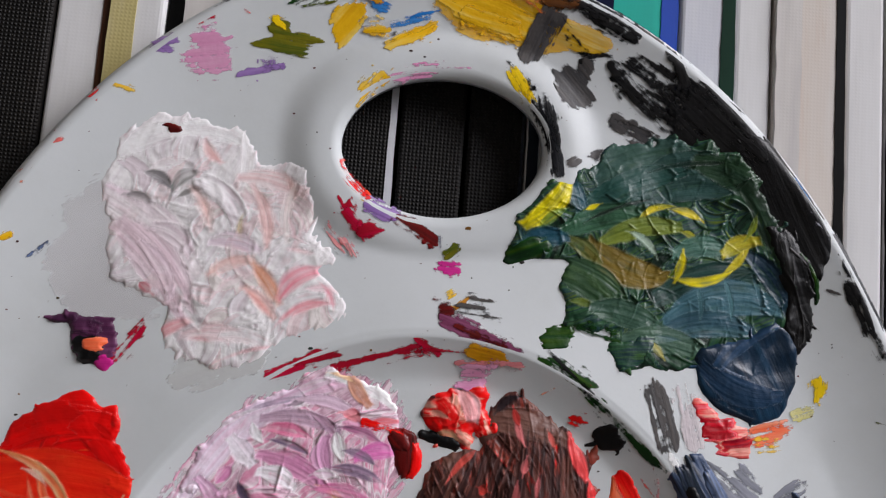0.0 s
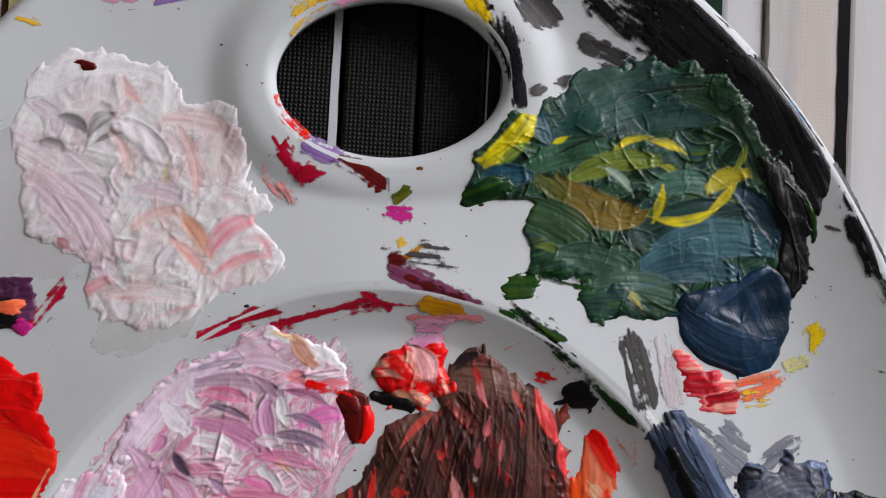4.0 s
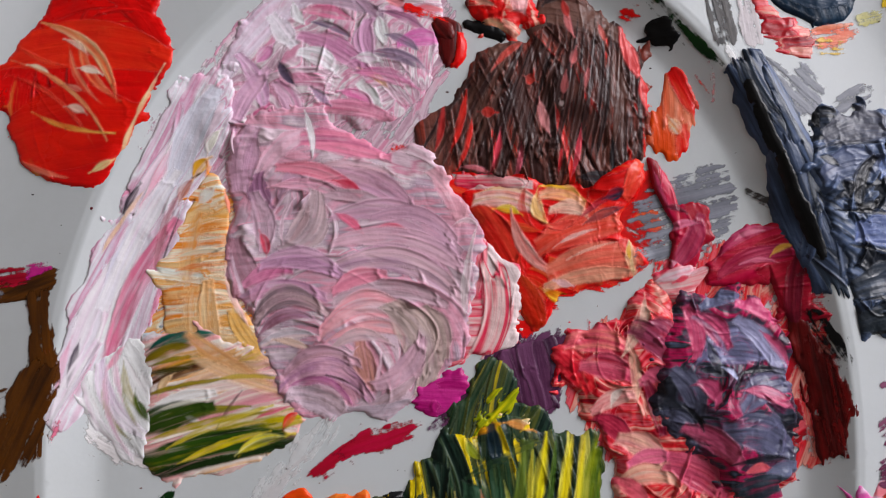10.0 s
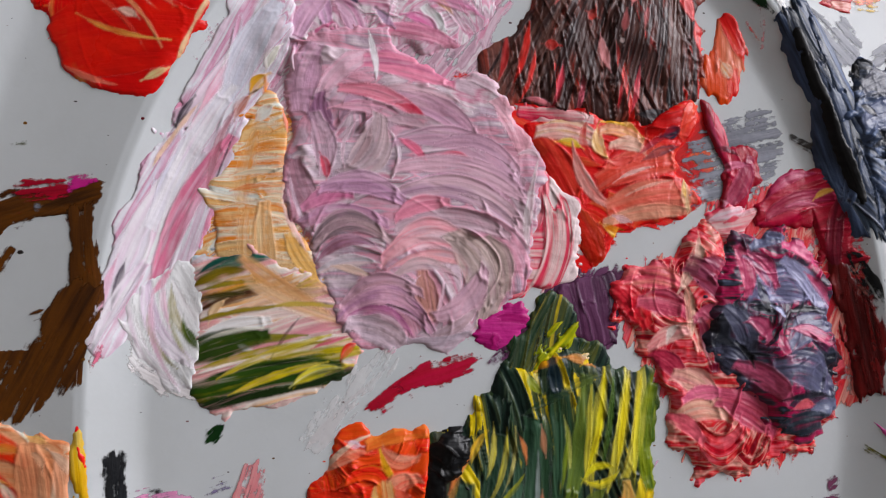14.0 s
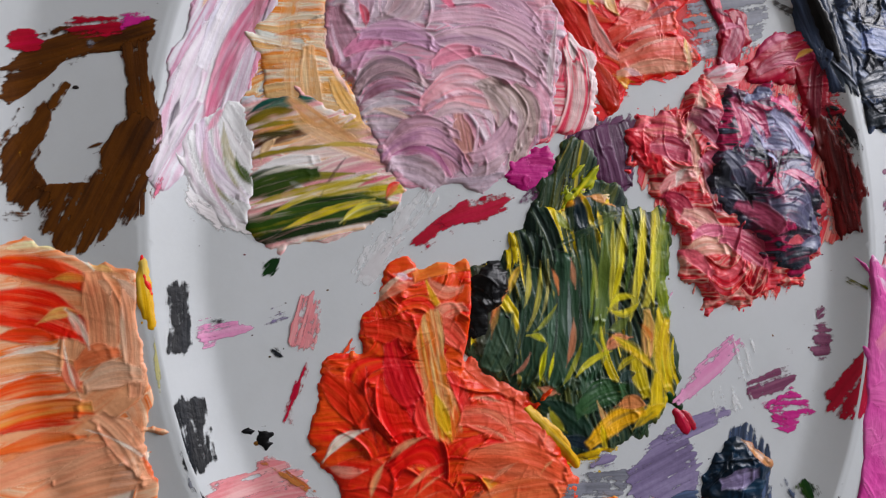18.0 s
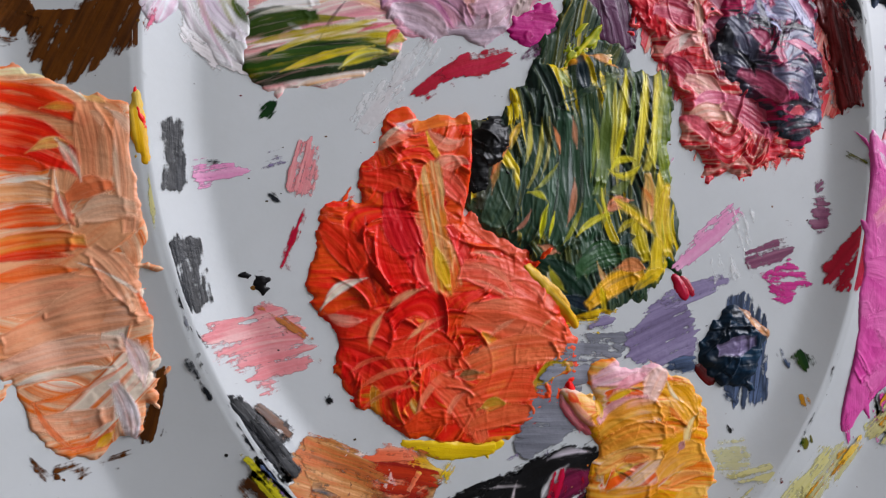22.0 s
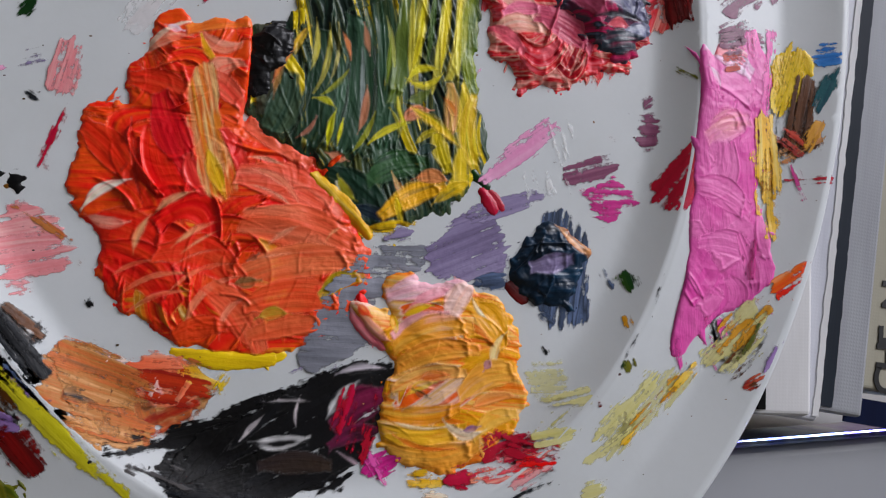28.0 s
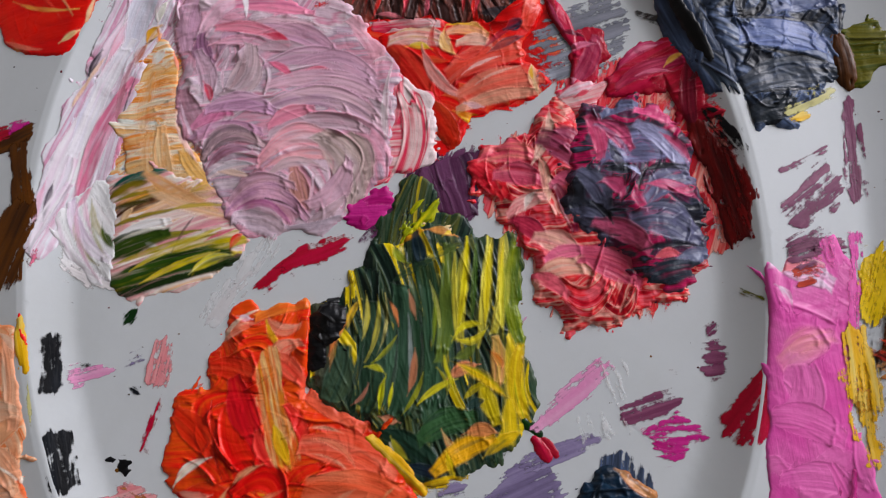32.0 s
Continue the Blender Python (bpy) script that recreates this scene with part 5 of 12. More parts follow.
smear('paint_stroke', 'brown speckled scrape', 'grey_black', 166.1, 68.7, 170.2, 67.4, 2.6, 0.07, dry=0.4, body=0.8)
smear('paint_stroke', 'grey scrape on the rim', 'grey', 150.4, 103.8, 167.7, 83.4, 2.0, 0.07, dry=0.5)
dab('paint_smear', 'orange and yellow smudges by the rim', 'coral', -28.7, 93.8, (1.7, 2.1, 3.5, 4.0, 3.2, 3.0, 2.0, 1.7, 1.7, 2.0, 2.9, 4.9, 3.1, 2.5, 1.8, 1.6), 0.08, dry=0.3, ragged=0.8)
smear('paint_stroke', 'ochre smudge by the rim', 'ochre_wash', -32.0, 79.6, -29.4, 81.0, 3.1, 0.07, dry=0.3)
smear('paint_stroke', 'blue-grey fleck', 'slate', -26.4, 75.9, -22.9, 79.1, 2.0, 0.066, dry=0.35, body=0.8)
# marks on the collar of the thumb hole and below it
dab("paint_smear", "thin yellow-ochre wash", "ochre_wash", 86.1, 137.5, (13.1, 9.4, 7.7, 6.8, 6.6, 6.8, 7.5, 9.0, 12.1, 17.5, 22.1, 19.4, 17.9, 14.3, 10.1, 8.1, 7.2, 6.8, 7.0, 7.8, 9.6, 13.0, 18.1, 26.8), 0.08, ang=-22, wet=1, veil=0.7, dry=0, comb=0.4, body=0.9)
smear("paint_stroke", "strong ochre stroke", "ochre_wash", 69.2, 142.9, 91.2, 133.8, 8.4, 0.1, bow=0.8, dry=0.02, comb=0.6, body=1.2)
smear("paint_stroke", "strong ochre stroke", "ochre_wash", 74.0, 137.4, 87.7, 133.7, 5.0, 0.1, dry=0.02, comb=0.6, body=1.2)
smear("paint_stroke", "ochre stroke by the wash", "ochre_wash", 67.2, 150.6, 76.8, 148.9, 2.8, 0.1, bow=0.4, dry=0.1, body=0.8)
smear("paint_stroke", "grey-brown fan-shaped brush print", "grey_black", 96.8, 138.9, 91.1, 126.8, 4.8, 0.1, dry=0.08, comb=1.2, taper=-0.3, body=1.0)
smear("paint_stroke", "dark brown knot above the print", "brown", 94.1, 141.7, 102.4, 140.5, 3.1, 0.1, bow=-0.6, dry=0.15, body=0.9)
smear("paint_stroke", "thin dark line from the knot", "black", 96.8, 137.5, 105.7, 128.6, 0.8, 0.1, body=1.0)
smear("paint_stroke", "brown scuffs in the wash", "tan", 86.4, 143.5, 94.7, 138.9, 4.8, 0.1, bow=0.6, dry=0.3, comb=1)
dab("paint_dab", "flat dark grey scraped patch", "grey_black", 103.3, 121.0, (3.0, 3.3, 4.0, 5.4, 7.1, 5.6, 4.4, 4.1, 4.2, 4.6, 5.4, 5.3, 4.8, 4.7, 4.9, 5.0, 4.9, 5.2, 5.4, 5.2, 5.4, 6.1, 4.9, 3.0), 0.1, ang=-50, dry=0.04, ragged=0.4, body=1.1)
dab("paint_dab", "soft pink blotch of thin paint", "pink", 12.3, 125.3, (4.6, 4.7, 4.8, 4.7, 4.8, 5.4, 4.8, 4.4, 4.4, 4.7, 4.2, 3.8, 4.5, 5.9, 5.5, 4.8, 4.4, 4.3, 4.6, 4.5, 4.4, 4.7, 5.3, 4.8), 0.09, ang=10, dry=0, veil=0.75, body=1.1, ragged=0.7)
dab("paint_dab", "violet dab", "violet", 2.0, 126.7, (2.3, 2.2, 2.4, 2.7, 2.8, 2.1, 1.8, 1.6, 1.5, 1.4, 1.5, 1.7, 2.2, 2.7, 2.6, 2.7, 2.3, 2.0, 1.8, 1.8, 1.7, 1.7, 1.7, 1.9), 0.12, dry=0.02, body=1.0, ragged=0.35)
dab("paint_dab", "olive star-shaped dab", "olive", 30.0, 129.4, (7.9, 5.1, 3.4, 2.6, 2.2, 2.6, 3.2, 4.5, 4.9, 5.4, 6.0, 5.4, 5.0, 4.1, 2.8, 2.6, 4.4, 8.1, 6.5, 5.0, 4.2, 3.7, 3.4, 3.3, 3.3, 3.5, 3.8, 4.3, 5.3, 5.6, 5.5, 5.6), 0.12, ang=-5, dry=0.04, body=1.0, ragged=0.5)
smear("paint_stroke", "yellow dab", "yellow", 26.9, 134.5, 30.2, 131.9, 2.1, 0.1, dry=0.1)
dab("paint_dab", "ochre-yellow dab", "ochre_wash", 45.1, 134.7, (3.3, 4.8, 4.9, 5.2, 5.0, 3.9, 3.4, 3.2, 3.2, 3.5, 3.3, 3.2, 3.3, 3.7, 4.3, 4.8, 5.3, 5.1, 4.0, 2.6, 2.3, 2.2, 2.3, 2.6), 0.11, ang=50, dry=0.02, body=1.1)
smear("paint_stroke", "brown-ochre dab", "ochre", 49.7, 144.3, 55.1, 141.7, 5.7, 0.1, dry=0.1, body=0.9)
smear("paint_stroke", "yellow stroke under the blue", "ochre_wash", 55.2, 128.5, 66.5, 134.4, 2.5, 0.1, bow=-0.5, dry=0.1, body=0.8)
smear("paint_stroke", "yellow smear", "ochre_wash", 49.8, 132.5, 55.8, 132.7, 3.8, 0.1, dry=0.1, body=0.8)
smear("paint_stroke", "lilac mark", "violet", 19.6, 120.1, 29.8, 122.8, 1.6, 0.09, bow=0.5, dry=0.15, body=0.9)
smear("paint_stroke", "lilac blot", "violet", 25.3, 122.3, 28.9, 122.8, 2.4, 0.09, dry=0.12, body=0.9)
smear("paint_stroke", "ochre smear on the collar", "ochre_wash", 47.7, 113.8, 54.2, 121.2, 2.7, 0.1, bow=0.5, dry=0.12, comb=1, body=0.9)
smear("paint_stroke", "black hairs on the collar", "black", 50.7, 115.5, 53.3, 119.9, 0.7, 0.1, dry=0.35)
smear("paint_stroke", "ochre smear on the collar", "ochre_wash", 52.9, 119.3, 56.6, 123.1, 1.6, 0.1, dry=0.12)
dab("paint_dab", "crimson brushed marks on the collar", "crimson", 44.8, 88.8, (2.8, 2.8, 2.9, 3.3, 0.5, 0.6, 0.9, 2.0, 4.1, 3.9, 2.9, 2.4, 2.1, 2.0, 2.1, 2.4, 2.9, 2.8, 3.0, 3.0, 2.8, 2.8, 3.0, 3.0), 0.11, ang=-60, dry=0.05, body=1.1, ragged=0.7)
smear("paint_stroke", "crimson smear below the collar", "crimson", 45.3, 87.6, 51.1, 81.5, 2.1, 0.1, bow=-0.5, dry=0.12, body=1.0)
smear("paint_stroke", "crimson blot", "crimson", 48.5, 81.8, 53.7, 83.1, 3.3, 0.1, dry=0.12, body=0.9)
smear("paint_stroke", "violet smear at the lip of the hole", "violet", 50.4, 89.6, 57.5, 86.4, 3.4, 0.11, bow=-0.5, dry=0.03, body=1.1)
smear("paint_stroke", "red line on the lip of the hole", "red", 43.8, 99.4, 50.3, 91.6, 0.9, 0.1, bow=-0.5, dry=0.1, body=1.0)
smear("paint_stroke", "dark red curl beside the violet", "dark_red", 57.5, 85.8, 66.6, 79.9, 2.1, 0.13, bow=1.0, dry=0.02, body=1.1)
smear("paint_stroke", "yellow fleck beside the crimson", "yellow", 48.8, 90.5, 50.4, 89.0, 1.3, 0.1, dry=0.15)
smear("paint_stroke", "olive dash", "olive", 68.9, 76.7, 71.9, 78.6, 2.1, 0.1, dry=0.1, body=0.9)
smear("paint_stroke", "magenta dash", "magenta", 67.9, 74.1, 72.5, 73.7, 2.2, 0.11, dry=0.05, body=1.0)
smear("paint_stroke", "yellow blot", "ochre_wash", 69.6, 66.4, 71.8, 67.7, 2.3, 0.1, dry=0.1)
smear("paint_stroke", "ochre smear in the grey print", "ochre", 69.9, 63.2, 76.4, 67.6, 2.8, 0.1, dry=0.2)
dab("paint_smear", "grey fan-shaped dry-brush mark", "grey_black", 77.0, 63.9, (6.1, 5.5, 5.1, 4.2, 3.8, 3.7, 3.8, 4.3, 4.7, 4.7, 5.0, 5.8, 7.6, 7.4, 4.6, 3.5, 2.9, 2.7, 2.8, 3.0, 3.6, 4.8, 7.6, 7.1), 0.09, ang=-8, dry=0.3, comb=1.2, body=0.9)
smear("paint_stroke", "wine-red blot at the foot of the fan", "dark_red", 67.3, 63.2, 70.5, 63.5, 2.3, 0.1, dry=0.1, body=1.0)
smear("paint_stroke", "wine-red stroke below the fan", "maroon", 68.0, 62.0, 86.8, 53.9, 2.6, 0.11, bow=-0.5, dry=0.03, body=1.2, taper=0.6)
smear("paint_stroke", "wine-red stroke below the fan", "dark_red", 71.2, 60.4, 84.2, 55.2, 1.5, 0.11, bow=-0.5, dry=0.12, body=1.0)
smear("paint_stroke", "crimson line along the ridge", "crimson", 42.4, 49.3, 63.3, 53.8, 1.2, 0.1, bow=0.7, dry=0.1, body=1.0)
smear("paint_stroke", "crimson smear on the ridge", "crimson", 62.0, 56.6, 67.7, 53.5, 2.2, 0.1, dry=0.12, body=1.0)
smear("paint_stroke", "crimson line along the ridge", "crimson", 63.3, 54.2, 74.6, 53.4, 1.0, 0.1, bow=0.4, dry=0.15, body=1.0)
smear("paint_stroke", "ochre dash on the ridge", "ochre", 74.6, 54.0, 82.8, 51.8, 2.8, 0.11, dry=0.02, body=1.2)
smear("paint_stroke", "pink line inside the ridge", "dusty_pink", 74.6, 50.3, 87.3, 49.5, 1.3, 0.1, bow=0.5, dry=0.15)
smear("paint_stroke", "crimson stroke above the ridge", "crimson", 27.5, 48.5, 35.8, 51.0, 2.5, 0.1, dry=0.06, body=1.0)
smear("paint_stroke", "crimson stroke above the ridge", "crimson", 33.9, 51.0, 44.0, 53.1, 1.8, 0.1, bow=0.5, dry=0.06, body=1.0)
smear('paint_stroke', 'pink smear on the collar', 'pink', 55.6, 121.0, 76.4, 123.1, 3.0, 0.07, dry=0.25, bow=0.8)
smear('paint_stroke', 'yellow smear on the collar', 'yellow', 85.9, 123.7, 90.8, 115.1, 3.4, 0.082, dry=0.1)
smear('paint_stroke', 'black line on the collar', 'black', 85.3, 124.4, 91.1, 118.5, 1.4, 0.085, body=0.8)
smear('paint_stroke', "red line on the hole's lip", 'red', 43.9, 98.2, 50.9, 90.6, 1.4, 0.085, bow=-0.6, body=0.8)
smear('paint_stroke', 'pale rose smear', 'pink_wash', 40.8, 85.1, 48.5, 76.3, 2.0, 0.07, dry=0.2, bow=-1.0)
smear('paint_stroke', 'rose smear', 'pink_wash', 44.6, 81.4, 47.8, 75.7, 3.2, 0.07, dry=0.25)
smear('paint_stroke', 'grey smear under the hole', 'grey', 67.3, 84.1, 76.3, 84.2, 1.8, 0.066, dry=0.2)
smear('paint_stroke', 'pale grey smear', 'grey', 68.3, 82.5, 68.9, 76.2, 2.6, 0.064, dry=0.45)
smear('paint_stroke', 'black fleck', 'dark_red', 65.8, 66.3, 68.0, 66.2, 1.3, 0.085, body=0.8)
smear('paint_stroke', 'pale crimson line inside the well', 'pink_wash', 71.3, 51.2, 87.8, 50.2, 1.8, 0.07, dry=0.2)
dab('paint_dab', 'dark green leaf-shaped dab', 'dark_green', 95.2, 56.7, (3.3, 4.2, 2.9, 2.4, 2.4, 2.4, 2.4, 2.9, 4.4, 3.4, 3.1, 2.6, 2.2, 2.3, 2.8, 3.1), 0.6, ridge=0.3)
dab('paint_smear', 'dark green dry strokes over the ridge', 'dark_green', 98.1, 49.0, (4.1, 2.9, 2.2, 2.1, 2.2, 2.9, 5.5, 8.3, 3.2, 2.1, 1.8, 1.8, 2.1, 3.0, 6.4, 7.6), 0.096, ang=-35, dry=0.3, comb=1, ragged=0.8, body=0.8)
smear('paint_stroke', 'dark green line down the ridge', 'dark_green', 103.5, 43.4, 122.0, 24.7, 2.7, 0.082, dry=0.25, body=0.8)
smear('paint_stroke', "dark line along the ridge's crest", 'black', 93.7, 54.1, 108.5, 39.4, 2.1, 0.076, dry=0.35, body=0.8)
smear('paint_stroke', 'dark green smudges', 'dark_green', 101.0, 59.5, 111.5, 56.3, 3.6, 0.088, dry=0.3, body=0.8)
dab('paint_dab', 'clear and dark green mixed dab', 'green', 114.2, 53.1, (3.4, 3.2, 3.5, 2.5, 2.3, 2.4, 3.0, 4.2, 3.1, 2.8, 3.0, 3.3, 2.6, 2.5, 2.8, 3.8), 0.8, lumps=0.3)
# mixing well: upper half
dab('paint_smear', 'thin lilac, rose and white smears under the thicker paint', 'lilac_mix', 28.6, -1.5, (30.9, 29.6, 31.1, 47.0, 54.2, 51.1, 45.7, 40.2, 37.1, 34.3, 34.1, 34.8, 36.7, 41.7, 45.9, 51.9, 43.4, 39.6, 38.8, 40.8, 46.3, 47.1, 40.8, 37.4), 0.096, ang=55, strokes=1.5, sw=4, sl=26, jitter=0.25, ridge=0.35, spread=1, dry=0.1)
dab('paint_smear', 'thin red and rose smears under the thicker paint', 'red', 81.4, -14.3, (26.7, 28.4, 27.2, 24.1, 16.9, 13.7, 12.2, 11.9, 14.2, 19.4, 38.8, 22.9, 18.4, 18.7, 20.4, 24.3, 25.7, 25.6, 16.5, 15.5, 15.6, 16.9, 19.3, 24.2), 0.104, ang=-20, strokes=1.5, sw=5, sl=18, jitter=0.6, ridge=0.4, spread=1, dry=0.1, body=0.8)
dab('paint_smear', 'thin crimson smears under the thicker paint', 'berry', 118.4, -47.8, (26.7, 27.3, 29.7, 32.9, 37.3, 34.1, 33.5, 30.6, 28.5, 27.0, 27.9, 32.8, 30.8, 28.6, 29.0, 31.2, 33.1, 35.2, 33.2, 32.1, 29.9, 29.9, 31.6, 27.9), 0.104, ang=70, strokes=1.5, sw=4, sl=16, jitter=0.8, ridge=0.4, spread=1, ragged=1, dry=0.1)
dab('paint_smear', 'peach, olive and white streaks under the wedge', 'peach', 5.2, -38.6, (13.4, 13.4, 14.4, 16.8, 22.0, 35.1, 31.9, 24.6, 18.8, 15.6, 14.2, 13.8, 14.5, 16.5, 20.9, 27.9, 27.4, 25.2, 22.9, 22.8, 24.2, 25.4, 20.9, 15.7), 0.096, ang=25, strokes=1.5, sw=3, sl=24, jitter=0.2, ridge=0.35, spread=1, dry=0.1)
dab('paint_smear', 'dull purple smear joining the patches', 'purple', 73.7, -47.6, (11.5, 12.5, 16.4, 12.7, 10.7, 9.6, 8.0, 8.0, 9.5, 19.8, 13.2, 10.1, 9.3, 9.2, 10.8, 12.5), 0.096, ang=70, strokes=1.2, sw=4, sl=16, ridge=0.3, dry=0.1)
lilac = dab('paint_mound', 'streaky lilac, white and mauve paint', 'lilac_mix', 32.1, 25.6, (24.5, 25.3, 29.0, 28.6, 27.2, 23.3, 20.8, 19.1, 18.9, 18.2, 18.5, 20.3, 22.7, 26.8, 32.8, 33.3, 22.8, 17.6, 15.5, 15.9, 18.6, 21.7, 22.7, 23.6), 1.3, ang=32, strokes=3.4, sw=9, sl=26, jitter=0.6, curl=1.6, ridge=0.75, lumps=0.15, spread=1, streaks=0.7, brush=0.15, crease=0.12)
tint(lilac, "f0e8ec e0ccd8 d4b8c8", 24.6, 37.0, 43.7, 46.8, 6.1, bow=1.5)
tint(lilac, "d8c0d0 e8dce4 c4a8bc", 9.4, 21.3, 34.2, 44.1, 6.9, bow=3.0)
tint(lilac, "f2eeee faf6f4 e8e0e0", 42.5, 48.9, 57.4, 41.5, 5.9, bow=1.5, lift=0.25)
tint(lilac, "c49880 b08878 d8b8a0", 46.9, 48.7, 50.7, 41.7, 3.8, bow=-0.6)
tint(lilac, "e0c8a8 d8b890", 41.7, 48.9, 47.5, 46.7, 1.5, bow=0.5)
tint(lilac, "7c7480 9890a0 5c5464", 23.9, 40.6, 38.2, 43.2, 1.5, bow=0.8)
tint(lilac, "18141c 302838", 33.1, 41.6, 36.9, 43.2, 1.5)
tint(lilac, "9c8c9c b8a8b4 847888", 27.2, 38.8, 44.0, 36.0, 3.8, bow=1.3)
tint(lilac, "c4b0c0 e0d4dc", 34.2, 42.8, 49.1, 38.7, 3.3, bow=1.5)
tint(lilac, "d0688c e08ca8 dcb0c4", 26.7, 36.3, 37.9, 34.0, 3.3, bow=0.9)
tint(lilac, "4c4454 7c7084", 28.3, 33.7, 37.7, 29.9, 1.6, bow=0.6)
tint(lilac, "c898b4 b888a4 d8b4c8", 26.9, 30.4, 40.4, 23.1, 5.3, bow=1.3)
tint(lilac, "f0e8ec e8e0e4", 26.8, 26.6, 33.8, 23.4, 4.8, bow=0.8, lift=0.3)
tint(lilac, "f4f0f0 e8e4e8", 24.3, 38.1, 27.0, 32.9, 2.8, bow=-0.6, lift=0.3)
tint(lilac, "e8dce4 f0e8ee", 20.2, 33.7, 24.0, 28.8, 5.3)
tint(lilac, "a07888 7c6878 c0a0b4", 37.8, 39.3, 43.6, 32.7, 2.5, bow=1.3)
tint(lilac, "c8a0bc d4b8cc", 40.7, 33.2, 41.3, 26.2, 5.3, bow=-1.0)
tint(lilac, "f4f0f0", 43.3, 35.3, 44.9, 28.3, 3.2, lift=0.3)
tint(lilac, "f4f0f0", 38.3, 25.7, 43.8, 25.1, 2.6, bow=0.5, lift=0.3)
tint(lilac, "88607c a87890 6c5468", 45.0, 36.3, 53.9, 32.7, 2.5, bow=0.6)
tint(lilac, "d88cb0 e8b0c8 c87ca0", 45.9, 37.5, 54.0, 35.3, 2.0, bow=0.6)
tint(lilac, "c870a8 d488b8 c060a0", 48.7, 29.5, 56.9, 30.4, 4.3, bow=0.8)
tint(lilac, "605868 807484 a898a8", 42.1, 27.2, 54.2, 23.4, 3.0, bow=0.9)
tint(lilac, "706878 8c8090", 45.7, 30.9, 52.7, 27.6, 2.3, bow=0.6)
tint(lilac, "c89020 d8b060", 39.5, 23.2, 45.8, 18.9, 1.8, bow=0.5, lift=0.25)
tint(lilac, "d898b4 c880a4 e4b8cc", 38.5, 22.3, 51.9, 19.2, 3.5, bow=1.1)
tint(lilac, "f4f0f0 f8f4f4", 39.9, 19.3, 43.4, 14.5, 4.0, lift=0.3)
tint(lilac, "d070a0 dc90b4", 35.2, 17.9, 42.6, 14.5, 3.3, bow=0.9)
tint(lilac, "d084a0 e0a8b8 c8708c", 30.1, 14.3, 46.8, 11.8, 4.0, bow=1.1)
tint(lilac, "c85060 e0a0a4", 45.1, 39.8, 49.3, 37.6, 3.0, bow=0.5)
tint(lilac, "d05868 e8b0b0", 49.6, 36.3, 58.9, 37.0, 1.9, bow=0.9)
tint(lilac, "342c38 585060", 21.4, 24.5, 24.9, 19.1, 2.5, bow=-0.4)
tint(lilac, "c888ac d4a0c0", 16.4, 24.1, 19.8, 28.1, 3.2)
tint(lilac, "b890b0 d0b0c8 e0d0dc", 13.1, 24.9, 18.4, 14.0, 4.2, bow=1.0)
tint(lilac, "c894b0 e0c0d0 b47c9c", 21.6, 18.9, 25.1, 11.2, 5.5, bow=1.0)
tint(lilac, "d8bccc c8a8c0", 11.5, 9.9, 18.6, 22.1, 4.5, bow=1.0)
tint(lilac, "c87898 b86084", 14.8, 8.8, 19.3, 13.6, 4.0)
tint(lilac, "887c90 a898ac", 29.0, 18.1, 32.6, 15.0, 2.0)
tint(lilac, "ece4ea", 13.4, 34.3, 25.4, 40.8, 1.5, bow=0.8)
ridge_paint = dab("paint_smear", "long white and rose strokes along the ridge", "ridge_white", -7.5, -15.8, (7.1, 7.5, 8.0, 8.9, 10.1, 11.9, 14.9, 30.0, 40.1, 41.9, 34.8, 25.9, 20.0, 15.5, 12.8, 11.1, 9.9, 9.1, 8.6, 8.2, 8.0, 8.0, 8.0, 8.3, 8.7, 9.3, 10.1, 11.2, 12.8, 15.2, 19.2, 25.3, 35.3, 44.6, 35.1, 26.9, 21.0, 16.4, 12.8, 10.6, 9.2, 8.3, 7.6, 7.2, 6.9, 6.7, 6.7, 6.8), 0.9, ang=64, strokes=2, sw=6, sl=50, jitter=0.1, ridge=0.4, streaks=0.6, spread=0.9, soft=1.5, ragged=0.8, dry=0.05)
tint(ridge_paint, "e8dce4 f4eef2 d8c0d0", -15.7, -37.0, 6.1, 17.6, 4.0, bow=1.9)
tint(ridge_paint, "e8c8d0 d8a8b8 f0e0e4", -8.8, -10.3, 9.0, 19.6, 2.1, bow=1.0)
tint(ridge_paint, "d4c8d4 ece8f0", -22.6, -46.3, -11.3, -18.1, 3.9, bow=1.1)
tint(ridge_paint, "c8d0d8 d4dae0 ccd2da", -1.3, -2.0, 7.3, 16.7, 6.9, bow=0.7, lift=0.12, dry=0)
tint(ridge_paint, "d0d4dc e0e4ea c4c8d4", -15.2, -30.0, -1.0, -1.3, 5.1, bow=1.2, lift=0.2)
tint(ridge_paint, "d090a8 c87890 e4b8c8", -14.1, -40.7, -0.9, -12.1, 4.9, bow=1.6)
tint(ridge_paint, "b85078 c86888", -6.3, -35.1, 1.9, -17.1, 1.3, bow=0.9)
tint(ridge_paint, "f4f0f4 e8e4e8", -5.5, -37.4, 3.8, -14.3, 0.9, bow=1.2, lift=0.45)
tint(ridge_paint, "a8707c b88890", -4.9, -22.7, -0.2, -5.8, 1.6, bow=0.9)
tint(ridge_paint, "a06860 b88878", 0.0, -7.3, 2.9, -2.3, 2.4, bow=0.5)
tint(ridge_paint, "605058", -4.7, -26.2, 0.5, -9.4, 0.4, bow=0.4)
tint(ridge_paint, "f0c8b0 e8b898", -15.6, -18.8, -6.7, -4.3, 0.9, bow=0.5)
tint(ridge_paint, "16121c", -11.3, -9.6, -8.2, -4.0, 1.2, bow=0.2)
